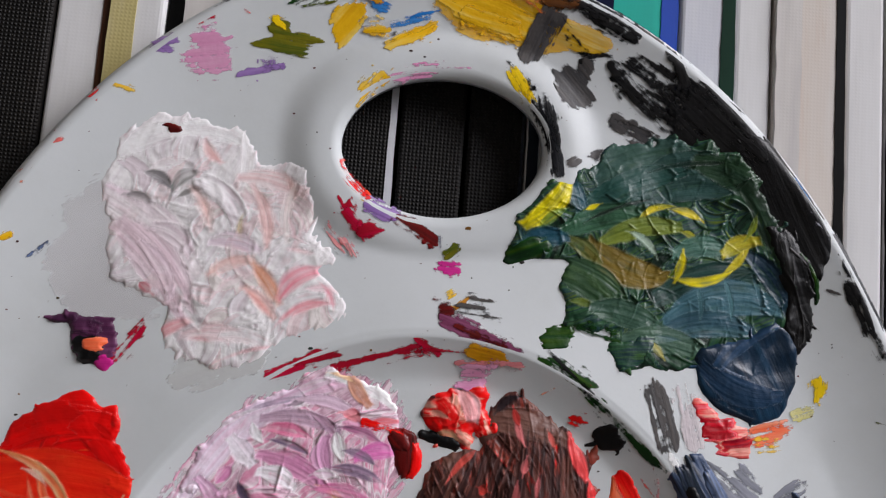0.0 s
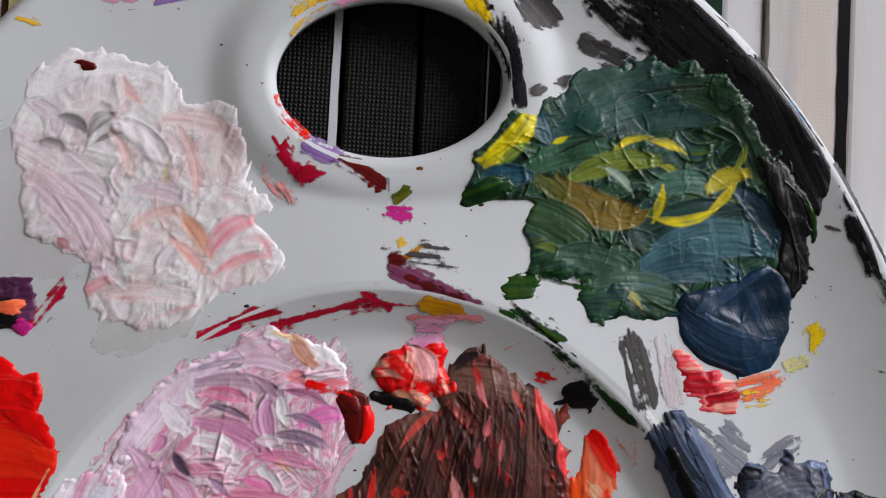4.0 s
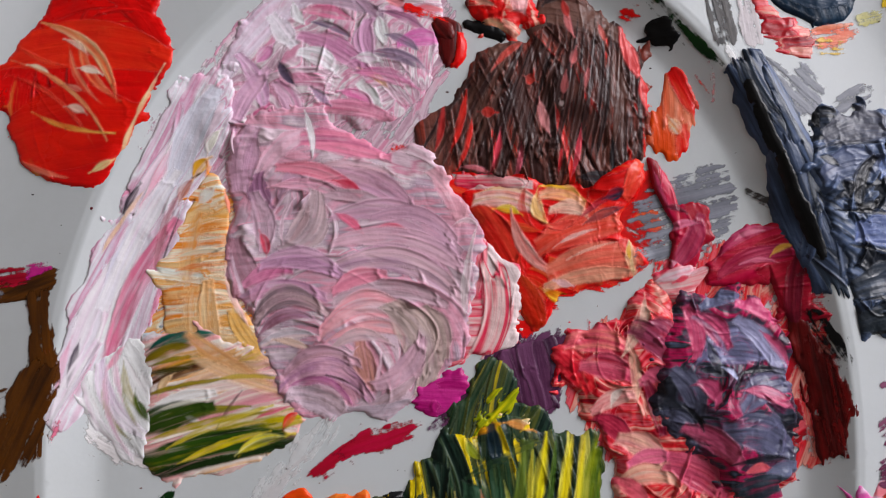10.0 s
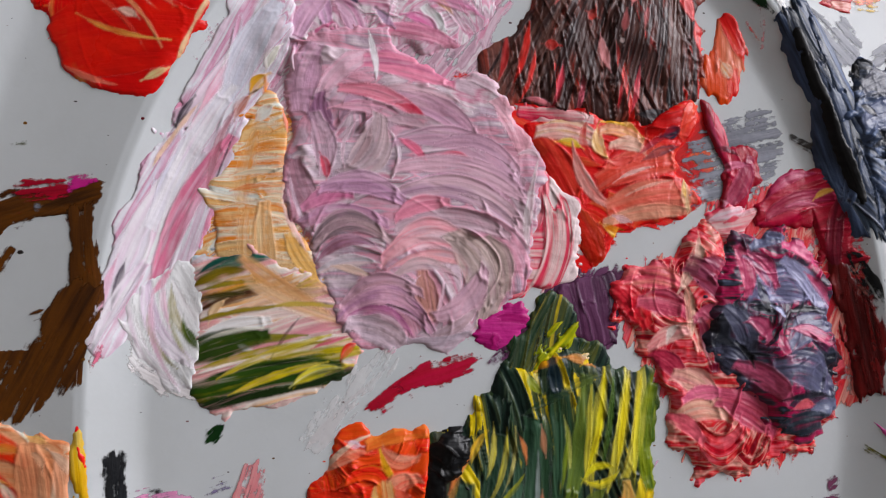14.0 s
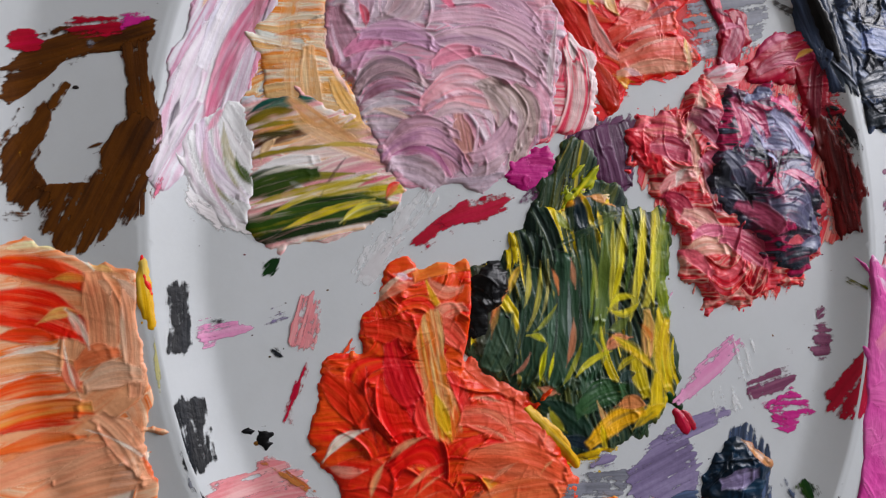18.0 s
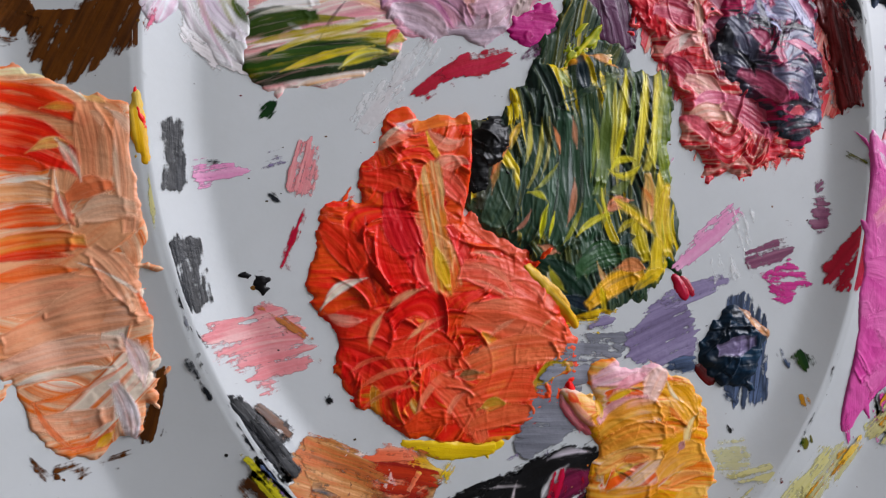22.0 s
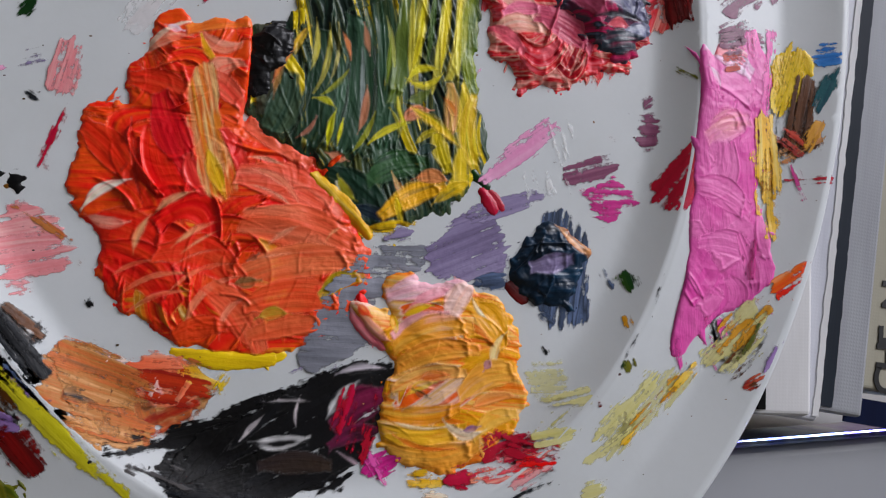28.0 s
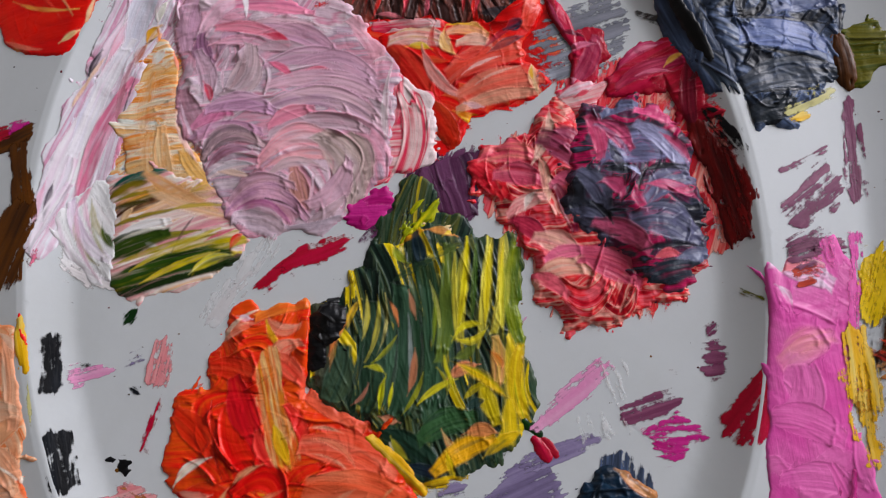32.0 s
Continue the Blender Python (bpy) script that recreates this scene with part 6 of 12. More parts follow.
tint(ridge_paint, "241c28 403444", -21.9, -46.9, -19.8, -37.6, 1.4, bow=0.2)
tint(ridge_paint, "281c24 502830", -10.0, 1.3, -5.6, 8.2, 1.1, bow=0.2)
tint(ridge_paint, "e0c8d4 d4a4b8", -24.1, -48.6, -21.3, -37.1, 1.4, bow=0.3)
tint(ridge_paint, "f0ecf2 dcd4de", -25.0, -55.5, -16.3, -37.0, 2.7, bow=0.9)
tint(ridge_paint, "d89828 e0b050 c88830", 2.9, -1.8, 6.1, 2.2, 2.9, bow=0.5, lift=0.3)
tint(ridge_paint, "e07828 e89848", 6.0, 0.7, 8.9, -4.0, 2.9, bow=-0.4, lift=0.3)
tint(ridge_paint, "402818", 3.1, -1.8, 5.0, -0.6, 0.5)
tint(ridge_paint, "e8e0d0 f0e8e0", 5.9, 3.5, 8.7, 8.5, 2.4, bow=0.5)
tint(ridge_paint, "e87850", 4.5, -6.3, 6.8, -5.6, 2.6)
dab('paint_smear', 'white paint wiped down inside the ridge', 'white', -12.0, -56.9, (4.5, 4.1, 4.5, 5.9, 8.3, 8.5, 6.2, 5.5, 5.7, 5.5, 5.8, 5.9, 6.4, 7.7, 9.0, 5.6), 0.104, ang=-50, strokes=1, sw=5, sl=18, ridge=0.4, dry=0.1)
brown_mound = dab('paint_mound', 'dark brown-red paint combed into vertical ridges', 'brown_red', 82.5, 15.9, (23.8, 23.6, 24.8, 24.3, 25.1, 27.7, 26.3, 18.4, 18.5, 19.7, 20.6, 21.0, 24.1, 31.1, 29.8, 23.1, 20.3, 19.4, 19.1, 20.8, 24.5, 26.4, 24.5, 23.8), 2.2, ang=-80, strokes=2.6, sw=3.2, sl=22, jitter=0.16, curl=0.25, ridge=1.0, comb=0.6, tooth=1.5, spread=0.9, bias=1.4, streaks=0.7, brush=0.7)
tint(brown_mound, "4a3632 5c4640 6a5248", 70.2, 27.6, 84.8, 38.6, 7.7, bow=1.8)
tint(brown_mound, "54403a 685048 3c2c2a", 79.6, 37.5, 97.5, 32.9, 7.8, bow=1.3)
tint(brown_mound, "1e1416 3c2826", 66.8, 24.5, 53.4, 4.4, 1.5, bow=-0.8, lift=0.42)
tint(brown_mound, "5a4038 402a26", 68.3, 29.4, 55.1, 5.5, 1.5, bow=-0.8, lift=0.42)
tint(brown_mound, "5a4038 402a26", 69.5, 25.9, 56.6, 2.5, 1.3, bow=-0.8, lift=0.42)
tint(brown_mound, "5a4038 402a26", 71.2, 27.7, 58.2, 1.7, 1.8, bow=-0.8, lift=0.42)
tint(brown_mound, "3a2624 201414 503632", 72.5, 27.2, 59.9, 2.2, 1.7, bow=-0.8, lift=0.42)
tint(brown_mound, "5a4038 402a26", 73.5, 27.2, 61.6, 2.5, 1.8, bow=-0.8, lift=0.42)
tint(brown_mound, "4a3430 5c4038 38241f", 75.2, 33.0, 63.2, 1.5, 1.3, bow=-0.8, lift=0.42)
tint(brown_mound, "5a4038 402a26", 76.1, 28.6, 64.8, 2.5, 1.8, bow=-0.8, lift=0.42)
tint(brown_mound, "1e1416 3c2826", 77.1, 30.9, 66.5, 3.9, 1.7, bow=-0.8, lift=0.42)
tint(brown_mound, "3a2624 201414 503632", 78.9, 30.9, 68.1, 1.4, 1.8, bow=-0.8, lift=0.42)
tint(brown_mound, "1e1416 3c2826", 79.6, 31.2, 69.7, 1.5, 1.8, bow=-0.8, lift=0.42)
tint(brown_mound, "3a2624 201414 503632", 80.3, 33.2, 71.4, 2.8, 1.5, bow=-0.8, lift=0.42)
tint(brown_mound, "2c1c1a 48302c 221614", 82.0, 35.9, 73.0, 1.6, 1.8, bow=-0.8, lift=0.42)
tint(brown_mound, "2c1c1a 48302c 221614", 83.3, 32.4, 74.7, 1.7, 1.7, bow=-0.8, lift=0.42)
tint(brown_mound, "3a2624 201414 503632", 84.2, 31.5, 76.3, 1.5, 1.2, bow=-0.8, lift=0.42)
tint(brown_mound, "2c1c1a 48302c 221614", 86.1, 32.2, 78.0, 1.3, 1.4, bow=-0.8, lift=0.42)
tint(brown_mound, "3a2624 201414 503632", 86.5, 32.8, 79.7, 3.1, 1.4, bow=0.8, lift=0.42)
tint(brown_mound, "1e1416 3c2826", 87.8, 33.9, 81.3, 2.4, 1.3, bow=0.8, lift=0.42)
tint(brown_mound, "1e1416 3c2826", 89.1, 35.2, 83.0, 2.5, 1.9, bow=0.8, lift=0.42)
tint(brown_mound, "3a2624 201414 503632", 90.5, 35.1, 84.6, 0.1, 1.4, bow=0.8, lift=0.42)
tint(brown_mound, "2c1c1a 48302c 221614", 91.5, 34.2, 86.2, 0.4, 1.7, bow=0.8, lift=0.42)
tint(brown_mound, "3a2624 201414 503632", 93.2, 35.2, 88.0, 2.2, 1.7, bow=0.8, lift=0.42)
tint(brown_mound, "2c1c1a 48302c 221614", 94.8, 36.7, 89.6, 1.0, 1.7, bow=0.8, lift=0.42)
tint(brown_mound, "1e1416 3c2826", 95.1, 33.8, 91.3, 0.8, 1.4, bow=0.8, lift=0.42)
tint(brown_mound, "3a2624 201414 503632", 96.9, 34.8, 93.0, 2.2, 1.9, bow=0.8, lift=0.42)
tint(brown_mound, "4a3430 5c4038 38241f", 97.5, 33.4, 94.7, 2.2, 1.3, bow=0.8, lift=0.42)
tint(brown_mound, "5a4038 402a26", 99.1, 33.6, 96.3, 1.4, 1.9, bow=0.8, lift=0.42)
tint(brown_mound, "4a3430 5c4038 38241f", 99.9, 28.0, 97.9, -0.0, 1.4, bow=0.8, lift=0.42)
tint(brown_mound, "1e1416 3c2826", 101.2, 31.5, 99.6, -0.2, 1.5, bow=0.8, lift=0.42)
tint(brown_mound, "1e1416 3c2826", 102.1, 30.5, 101.4, 1.8, 1.7, bow=0.8, lift=0.42)
tint(brown_mound, "3a2624 201414 503632", 103.7, 28.9, 103.0, 0.9, 1.8, bow=0.8, lift=0.42)
tint(brown_mound, "e83030 f04038", 63.5, 18.3, 60.1, 5.1, 1.9, bow=0.5)
tint(brown_mound, "d82828 e84840", 64.7, 12.5, 61.7, 1.0, 1.4, bow=0.5)
tint(brown_mound, "a83030 c84040", 58.3, 16.6, 56.6, 5.3, 1.8, bow=0.5)
tint(brown_mound, "f04038 e03030", 66.8, 13.7, 69.9, 13.5, 2.8, lift=0.2)
tint(brown_mound, "c85850 a84840", 69.4, 23.5, 76.7, 30.5, 1.8, bow=0.5)
tint(brown_mound, "d04840", 77.0, 21.9, 79.1, 21.0, 2.8, lift=0.2)
tint(brown_mound, "e89898 d87878", 86.4, 38.3, 87.9, 31.7, 1.7, bow=-0.4, lift=0.2)
tint(brown_mound, "c04440 b03c38", 85.7, 40.1, 86.8, 35.9, 2.1)
tint(brown_mound, "c87070 d08080", 88.5, 28.4, 87.5, 24.8, 2.1, lift=0.2)
tint(brown_mound, "a86060 c07878", 91.4, 24.4, 90.4, 19.3, 1.4)
tint(brown_mound, "b06868", 86.1, 22.8, 85.4, 17.7, 1.8)
tint(brown_mound, "d8a4a4 c08080", 80.2, 16.6, 82.4, 8.9, 2.3, bow=-0.3, lift=0.2)
tint(brown_mound, "e8d0cc", 84.8, 16.4, 85.3, 15.1, 1.3)
tint(brown_mound, "e04848 d85858 c84040", 99.9, 33.5, 103.3, 23.4, 3.6, bow=-0.5)
tint(brown_mound, "d84040 e05050", 104.1, 22.9, 106.7, 13.8, 2.8, bow=-0.5)
tint(brown_mound, "d86050 e07858", 98.8, 37.0, 103.1, 35.8, 3.6)
tint(brown_mound, "b85850 d07068", 94.0, 34.6, 95.6, 30.7, 1.7)
tint(brown_mound, "d84050 e06070", 71.2, 9.6, 69.0, -0.1, 1.5, bow=0.4)
tint(brown_mound, "e07080", 75.9, 6.3, 74.6, -1.2, 1.4, bow=0.4)
tint(brown_mound, "c83040 d85060", 89.7, 10.7, 87.6, -0.3, 1.4, bow=0.4)
tint(brown_mound, "c03038", 85.2, 6.4, 84.5, -0.1, 1.1)
tint(brown_mound, "e08890", 62.8, 1.2, 69.0, -0.6, 1.5, bow=0.6)
tint(brown_mound, "101014 1c1c22", 89.4, -0.9, 99.0, -2.1, 3.3, bow=0.5)
tint(brown_mound, "18181c", 96.9, 8.5, 97.3, -1.8, 1.5)
tint(brown_mound, "18181c 2c2426", 81.6, 39.4, 87.0, 42.9, 2.8, bow=0.5)
red_lump = dab("paint_dab", "lump of red and white marbled paint", "red_white", 72.2, 38.9, (8.0, 8.0, 8.6, 9.8, 7.9, 5.7, 4.7, 5.2, 6.3, 8.4, 8.9, 8.7, 8.6, 8.4, 8.1, 7.6, 7.5, 7.4, 7.2, 7.4, 6.9, 6.8, 7.9, 8.5), 2.6, lumps=0.5, ridge=0.5, strokes=1.2, sw=4, sl=9, jitter=1)
tint(red_lump, "e83838 d02020 e85048", 68.5, 41.5, 70.6, 36.3, 5.6, bow=0.5)
tint(red_lump, "f4dcdc e8a8a8 f0c4c0", 73.2, 44.2, 76.0, 37.0, 4.9, bow=0.8)
tint(red_lump, "e81818 d01414", 72.1, 35.7, 78.0, 35.2, 2.8, bow=0.4)
tint(red_lump, "ecc8a8 e8b898", 66.9, 34.4, 72.2, 32.9, 2.8, bow=0.5, lift=0.3)
tint(red_lump, "e89888 f0b0a0", 65.4, 39.6, 69.9, 38.1, 1.5, bow=0.4)
tint(red_lump, "e84040", 71.0, 45.6, 78.1, 46.4, 1.5, bow=0.5)
tint(red_lump, "141414 202020", 64.0, 43.0, 67.0, 42.9, 2.1)
tint(red_lump, "141414", 63.9, 40.7, 64.8, 33.9, 1.2, bow=-0.8)
smear('paint_stroke', 'black rim of the lump', 'black', 63.4, 34.4, 72.3, 31.5, 2.4, 0.75)
dab('paint_smear', 'translucent pink smear', 'pink', 76.6, 48.5, (3.9, 5.7, 4.5, 3.7, 3.2, 3.2, 3.7, 4.2, 4.4, 5.4, 4.3, 4.1, 4.5, 3.4, 2.6, 2.4), 0.088, dry=0.2, ragged=0.7)
smear('paint_stroke', 'dark maroon stroke with red edge', 'dark_red', 59.6, 34.5, 59.2, 24.8, 5.6, 0.83, bow=0.8)
smear('paint_stroke', 'red edge of the dark stroke', 'red', 61.9, 32.2, 60.7, 24.4, 2.6, 0.68, bow=1.0)
smear('paint_stroke', 'maroon paint dragged upward', 'dark_red', 56.7, 35.0, 59.9, 31.0, 4.0, 0.68)
smear('paint_stroke', 'red streak', 'red', 49.5, 37.4, 59.6, 34.5, 2.6, 0.112, dry=0.2, body=0.8)
dab('paint_dab', 'black and dark red spot', 'black', 109.0, 31.9, (3.7, 2.7, 2.4, 2.6, 2.7, 2.8, 3.5, 4.1, 3.1, 2.8, 2.6, 2.3, 2.4, 2.9, 4.1, 3.6), 0.7, lumps=0.3)
smear('paint_stroke', 'orange-red flecks', 'red', 99.2, 38.3, 103.0, 36.9, 2.4, 0.115, body=0.8)
smear('paint_stroke', 'rose flecks', 'berry', 116.2, 24.0, 120.5, 18.6, 3.3, 0.064, dry=0.5)
smear('paint_stroke', 'small orange flecks', 'coral', 90.9, 42.5, 96.2, 45.7, 1.8, 0.076, dry=0.3)
salmon = dab('paint_smear', 'thin salmon and red paint', 'coral', 111.8, 13.1, (5.3, 6.1, 7.0, 8.9, 12.5, 7.1, 5.4, 4.9, 4.8, 5.6, 8.1, 9.9, 11.0, 9.3, 6.6, 5.5), 0.6, ang=-75, strokes=1.2, sw=6, sl=16, ragged=0.5, dry=0)
tint(salmon, 'red', 111.4, 25.7, 117.2, 14.7, 5.8, dry=0.15)
tint(salmon, 'red', 113.7, 10.4, 114.7, 2.6, 4.6, dry=0.1)
tint(salmon, 'peach', 110.6, 13.1, 113.2, 9.4, 3.4, dry=0.3)
smear('paint_stroke', 'translucent rose flecks', 'pink_wash', 119.1, 25.8, 120.3, 17.0, 4.2, 0.07, dry=0.45)
# mixing well: red centre
red_mound = dab("paint_mound", "red, coral and pink paint with a round cream swirl", "red", 84.2, -14.8, (14.4, 15.3, 17.1, 25.5, 25.6, 14.3, 13.1, 12.5, 12.3, 12.7, 13.6, 15.3, 18.2, 21.8, 23.3, 18.2, 17.5, 17.5, 17.9, 16.1, 15.1, 16.7, 19.9, 21.5, 14.9, 13.8, 13.7, 14.4, 15.7, 18.0, 21.3, 20.8), 1.5, ang=-10, strokes=1.6, sw=6, sl=14, jitter=0.6, curl=1.2, ridge=0.6, spread=0.8, soft=1.6, ragged=0.6)
tint(red_mound, "c83028 b82420 d84838", 66.5, -8.8, 74.3, -21.2, 7.9, bow=0.5)
tint(red_mound, "c03018 a82818 d05030", 74.3, -23.7, 80.2, -34.9, 6.6, bow=0.5)
tint(red_mound, "f0d8d4 e8b0b0 f4e8e4", 60.7, -3.3, 77.4, -2.7, 3.6, bow=0.8)
tint(red_mound, "e8a098 f0c8c0 e0b050", 66.5, -5.9, 79.4, -8.0, 6.2, bow=1.5)
tint(red_mound, "e0b030 e8c860", 70.0, -8.3, 75.5, -9.4, 2.2, bow=0.5)
tint(red_mound, "f0b8b0 e89890 f4d0c8", 73.6, -9.2, 84.7, -23.5, 3.3, bow=-2.6)
tint(red_mound, "e05848 e87060 d84838 e88878", 80.8, -16.3, 99.2, -10.7, 8.0, bow=1.3)
tint(red_mound, "e05c48 e88470 d85040", 83.4, -22.2, 101.2, -18.6, 8.0, bow=1.0)
tint(red_mound, "f4b8b0", 83.4, -16.8, 92.5, -12.9, 1.0, bow=0.6, lift=0.35)
tint(red_mound, "f0a898", 86.6, -19.6, 98.5, -15.5, 0.8, bow=0.6, lift=0.35)
tint(red_mound, "e89078 e8a890 d87860", 82.1, -25.7, 101.8, -22.7, 3.6, bow=1.0)
tint(red_mound, "d8a020 e0b840", 80.8, -26.5, 88.2, -29.3, 2.7, bow=-0.5)
tint(red_mound, "e8a8a8 f0c8c8", 83.8, -24.6, 87.3, -25.6, 1.9)
tint(red_mound, "c83020 a82018", 76.9, -3.3, 78.8, -12.6, 2.2, bow=-1.8)
tint(red_mound, "e8d0a0 e8b070 f0e0c8", 79.4, -4.5, 81.7, -11.7, 3.4, bow=-1.3, lift=0.4)
tint(red_mound, "f0c8b0 e8a080 e8b058", 81.1, -4.9, 89.5, -6.4, 4.7, bow=1.3, lift=0.4)
tint(red_mound, "e89880 f0d0c0", 83.3, -8.2, 90.3, -8.9, 3.9, bow=0.8)
tint(red_mound, "c83838 d85848", 80.7, -11.8, 88.6, -10.8, 2.3, bow=-1.0)
tint(red_mound, "d84030 c03028", 91.2, -5.0, 86.6, -12.4, 1.8, bow=1.6)
tint(red_mound, "e8b040", 80.7, -3.0, 86.6, -3.6, 1.0, bow=0.4)
tint(red_mound, "902838 c04050", 89.3, -10.2, 96.5, -5.2, 1.6, bow=0.4)
tint(red_mound, "101828 303850", 95.2, -5.7, 99.5, -4.0, 2.9, lift=0.4)
tint(red_mound, "604048 483038", 90.3, -11.5, 98.8, -7.9, 2.1, bow=0.4)
tint(red_mound, "e03028 f05040 e86048", 100.3, -4.7, 105.0, 3.8, 5.0, bow=0.5)
tint(red_mound, "d84038 c03030", 99.2, -12.9, 100.1, -18.9, 3.4)
tint(red_mound, "e8d0a0 f0d8b8 c88050", 100.9, -15.0, 101.7, -22.7, 2.6, bow=-0.5, lift=0.4)
tint(red_mound, "d0a030", 100.6, -16.3, 100.6, -19.6, 1.0, bow=-0.3)
smear("paint_stroke", "white and pink paint pulled out from the brown mound", "rose", 61.3, -2.3, 76.1, -2.5, 2.8, 0.5, bow=0.5, strokes=1, sw=3, sl=14)
dab("paint_dab", "scraped grey patch", "grey", 113.8, -10.1, (13.1, 13.3, 14.2, 14.8, 14.3, 11.5, 10.2, 9.2, 8.9, 9.2, 10.2, 11.3, 12.7, 14.0, 14.4, 15.6, 13.6, 11.3, 8.7, 8.9, 10.4, 10.1, 10.5, 11.3), 0.096, ang=15, dry=0.22, comb=0.8, ridge=0.25, ragged=0.5)
smear("paint_stroke", "dark grey dry smudges", "grey_black", 127.7, -3.5, 141.5, -10.3, 4.6, 0.07, dry=0.5, body=0.8)
ribbon = dab("paint_mound", "crimson ribbon of paint pulled downwards", "crimson", 112.4, -12.2, (6.6, 6.6, 6.8, 7.3, 6.0, 5.2, 4.7, 4.5, 4.5, 12.6, 18.6, 8.9, 2.7, 1.5, 1.5, 1.6, 1.8, 2.1, 2.7, 4.0, 4.3, 4.6, 5.2, 13.4, 12.9, 11.0, 9.8, 8.6, 7.8, 7.3, 7.1, 6.9), 1.1, ang=-65, strokes=1.6, sw=4, sl=18, jitter=0.3, ridge=0.5, soft=1.0)
tint(ribbon, "c85878 b04060 e08898", 106.3, 1.6, 109.9, -7.4, 1.2, bow=-0.5, lift=0.35)
tint(ribbon, "a83858 882040 c06078", 111.6, -20.9, 117.4, -10.1, 5.0, bow=-0.8)
tint(ribbon, "d08098 c06880", 108.9, -13.5, 116.7, -11.2, 2.0, bow=0.8)
tint(ribbon, "6c1430 500c20", 109.0, -7.5, 114.0, -8.7, 1.5, bow=0.4)
tint(ribbon, "e07848 e8a070", 104.9, -9.7, 107.3, -11.0, 1.6, bow=0.5)
tint(ribbon, "e0a0b0", 110.3, -19.7, 114.5, -23.4, 1.3)
rose_smear = dab("paint_mound", "white and rose paint dragged below the ribbon", "rose", 112.9, -24.9, (5.5, 6.8, 8.3, 3.9, 3.5, 3.3, 3.4, 3.8, 3.9, 4.2, 4.9, 6.4, 6.5, 5.9, 5.8, 5.4, 5.3, 5.0, 4.3, 4.0, 4.0, 4.2, 4.3, 4.7), 0.8, ang=25, strokes=1.6, sw=4, sl=14, ridge=0.4, soft=1.0)
tint(rose_smear, "f4e4e4 f0d0d4 e8b8c0", 106.7, -24.6, 118.6, -21.4, 2.9, bow=0.5)
tint(rose_smear, "c83848 d86878", 111.2, -24.8, 114.5, -23.4, 1.3)
tint(rose_smear, "b03038", 108.5, -28.0, 111.8, -28.4, 2.1)
crimson_swirl = dab("paint_mound", "crimson swirl of thick paint", "crimson", 133.3, -20.4, (11.4, 12.1, 10.7, 10.0, 9.5, 9.2, 9.3, 9.7, 9.5, 9.8, 10.4, 10.7, 10.6, 11.0, 11.7, 12.3, 13.5, 14.0, 12.1, 7.5, 5.5, 4.5, 4.3, 4.4, 4.6, 5.1, 16.1, 15.0, 12.1, 10.5, 9.6, 10.0), 1.5, ang=20, strokes=1.6, sw=5, sl=20, jitter=0.25, ridge=0.6, streaks=0.8, soft=1.4)
tint(crimson_swirl, "c04068 a82850 d07090", 121.1, -19.1, 134.5, -12.2, 3.5, bow=2.1)
tint(crimson_swirl, "b83860 901838 c85878", 122.0, -22.6, 139.3, -17.4, 4.3, bow=1.6)
tint(crimson_swirl, "d88098 e0a0b0", 124.8, -15.6, 133.1, -12.8, 1.2, bow=0.9, lift=0.35)
tint(crimson_swirl, "c87088", 126.8, -20.5, 135.1, -20.1, 1.1, bow=0.7, lift=0.35)
tint(crimson_swirl, "e0a040 e8c070", 134.0, -18.3, 138.2, -16.1, 1.6, bow=0.4)
tint(crimson_swirl, "701028 5c0c20 8c1c38", 139.6, -18.9, 139.0, -34.8, 4.3, bow=-0.8)
tint(crimson_swirl, "500818", 139.9, -22.8, 144.9, -20.1, 1.9)
# mixing well: the large lilac-grey mound and its neighbours
dab('paint_mound', 'rose strokes fanned round the mound', 'rose', 66.0, -28.6, (11.0, 11.0, 10.5, 11.1, 16.3, 13.5, 9.2, 7.9, 8.0, 9.3, 13.5, 15.6, 12.8, 11.7, 11.3, 11.8), 1.2, centre=(38.4, -25.1), strokes=2.5, sw=5, sl=24, jitter=0.15, ridge=0.6, spread=1, streaks=0.8, brush=0.2)
peach = dab("paint_mound", "peach and orange paint with ripple ridges", "peach", 6.6, -25.7, (5.2, 5.2, 5.3, 5.8, 6.5, 7.9, 10.6, 19.4, 25.0, 18.1, 14.2, 12.0, 10.7, 9.7, 9.2, 9.1, 9.4, 10.0, 10.8, 12.2, 13.7, 13.1, 13.2, 13.9, 15.4, 17.7, 19.4, 19.7, 15.4, 9.4, 6.7, 5.4), 0.9, ang=5, strokes=1.2, sw=4, sl=13, jitter=0.15, ridge=0.5, spread=1, brush=0.2, streaks=0.6, soft=1.6)
tint(peach, "e8a060 e0884c", 3.2, -8.0, 9.9, -6.6, 1.6, bow=0.4, lift=0.28, body=0.55, edge=1.2)
tint(peach, "ecd8c4 f0e0d0", 2.7, -9.3, 9.8, -7.9, 2.1, bow=0.4, lift=0.28, body=0.55, edge=1.2)
tint(peach, "e87840 e89860", 2.5, -11.1, 9.1, -9.7, 1.6, bow=0.4, lift=0.28, body=0.55, edge=1.2)
tint(peach, "eccaa8 e8b888", 2.1, -13.0, 9.8, -11.0, 1.9, bow=0.4, lift=0.28, body=0.55, edge=1.2)
tint(peach, "e8a060 e0884c", 2.4, -14.6, 9.8, -12.6, 1.7, bow=0.4, lift=0.28, body=0.55, edge=1.2)
tint(peach, "ecd8c4 f0e0d0", 1.0, -15.4, 10.2, -14.7, 1.7, bow=0.4, lift=0.28, body=0.55, edge=1.2)
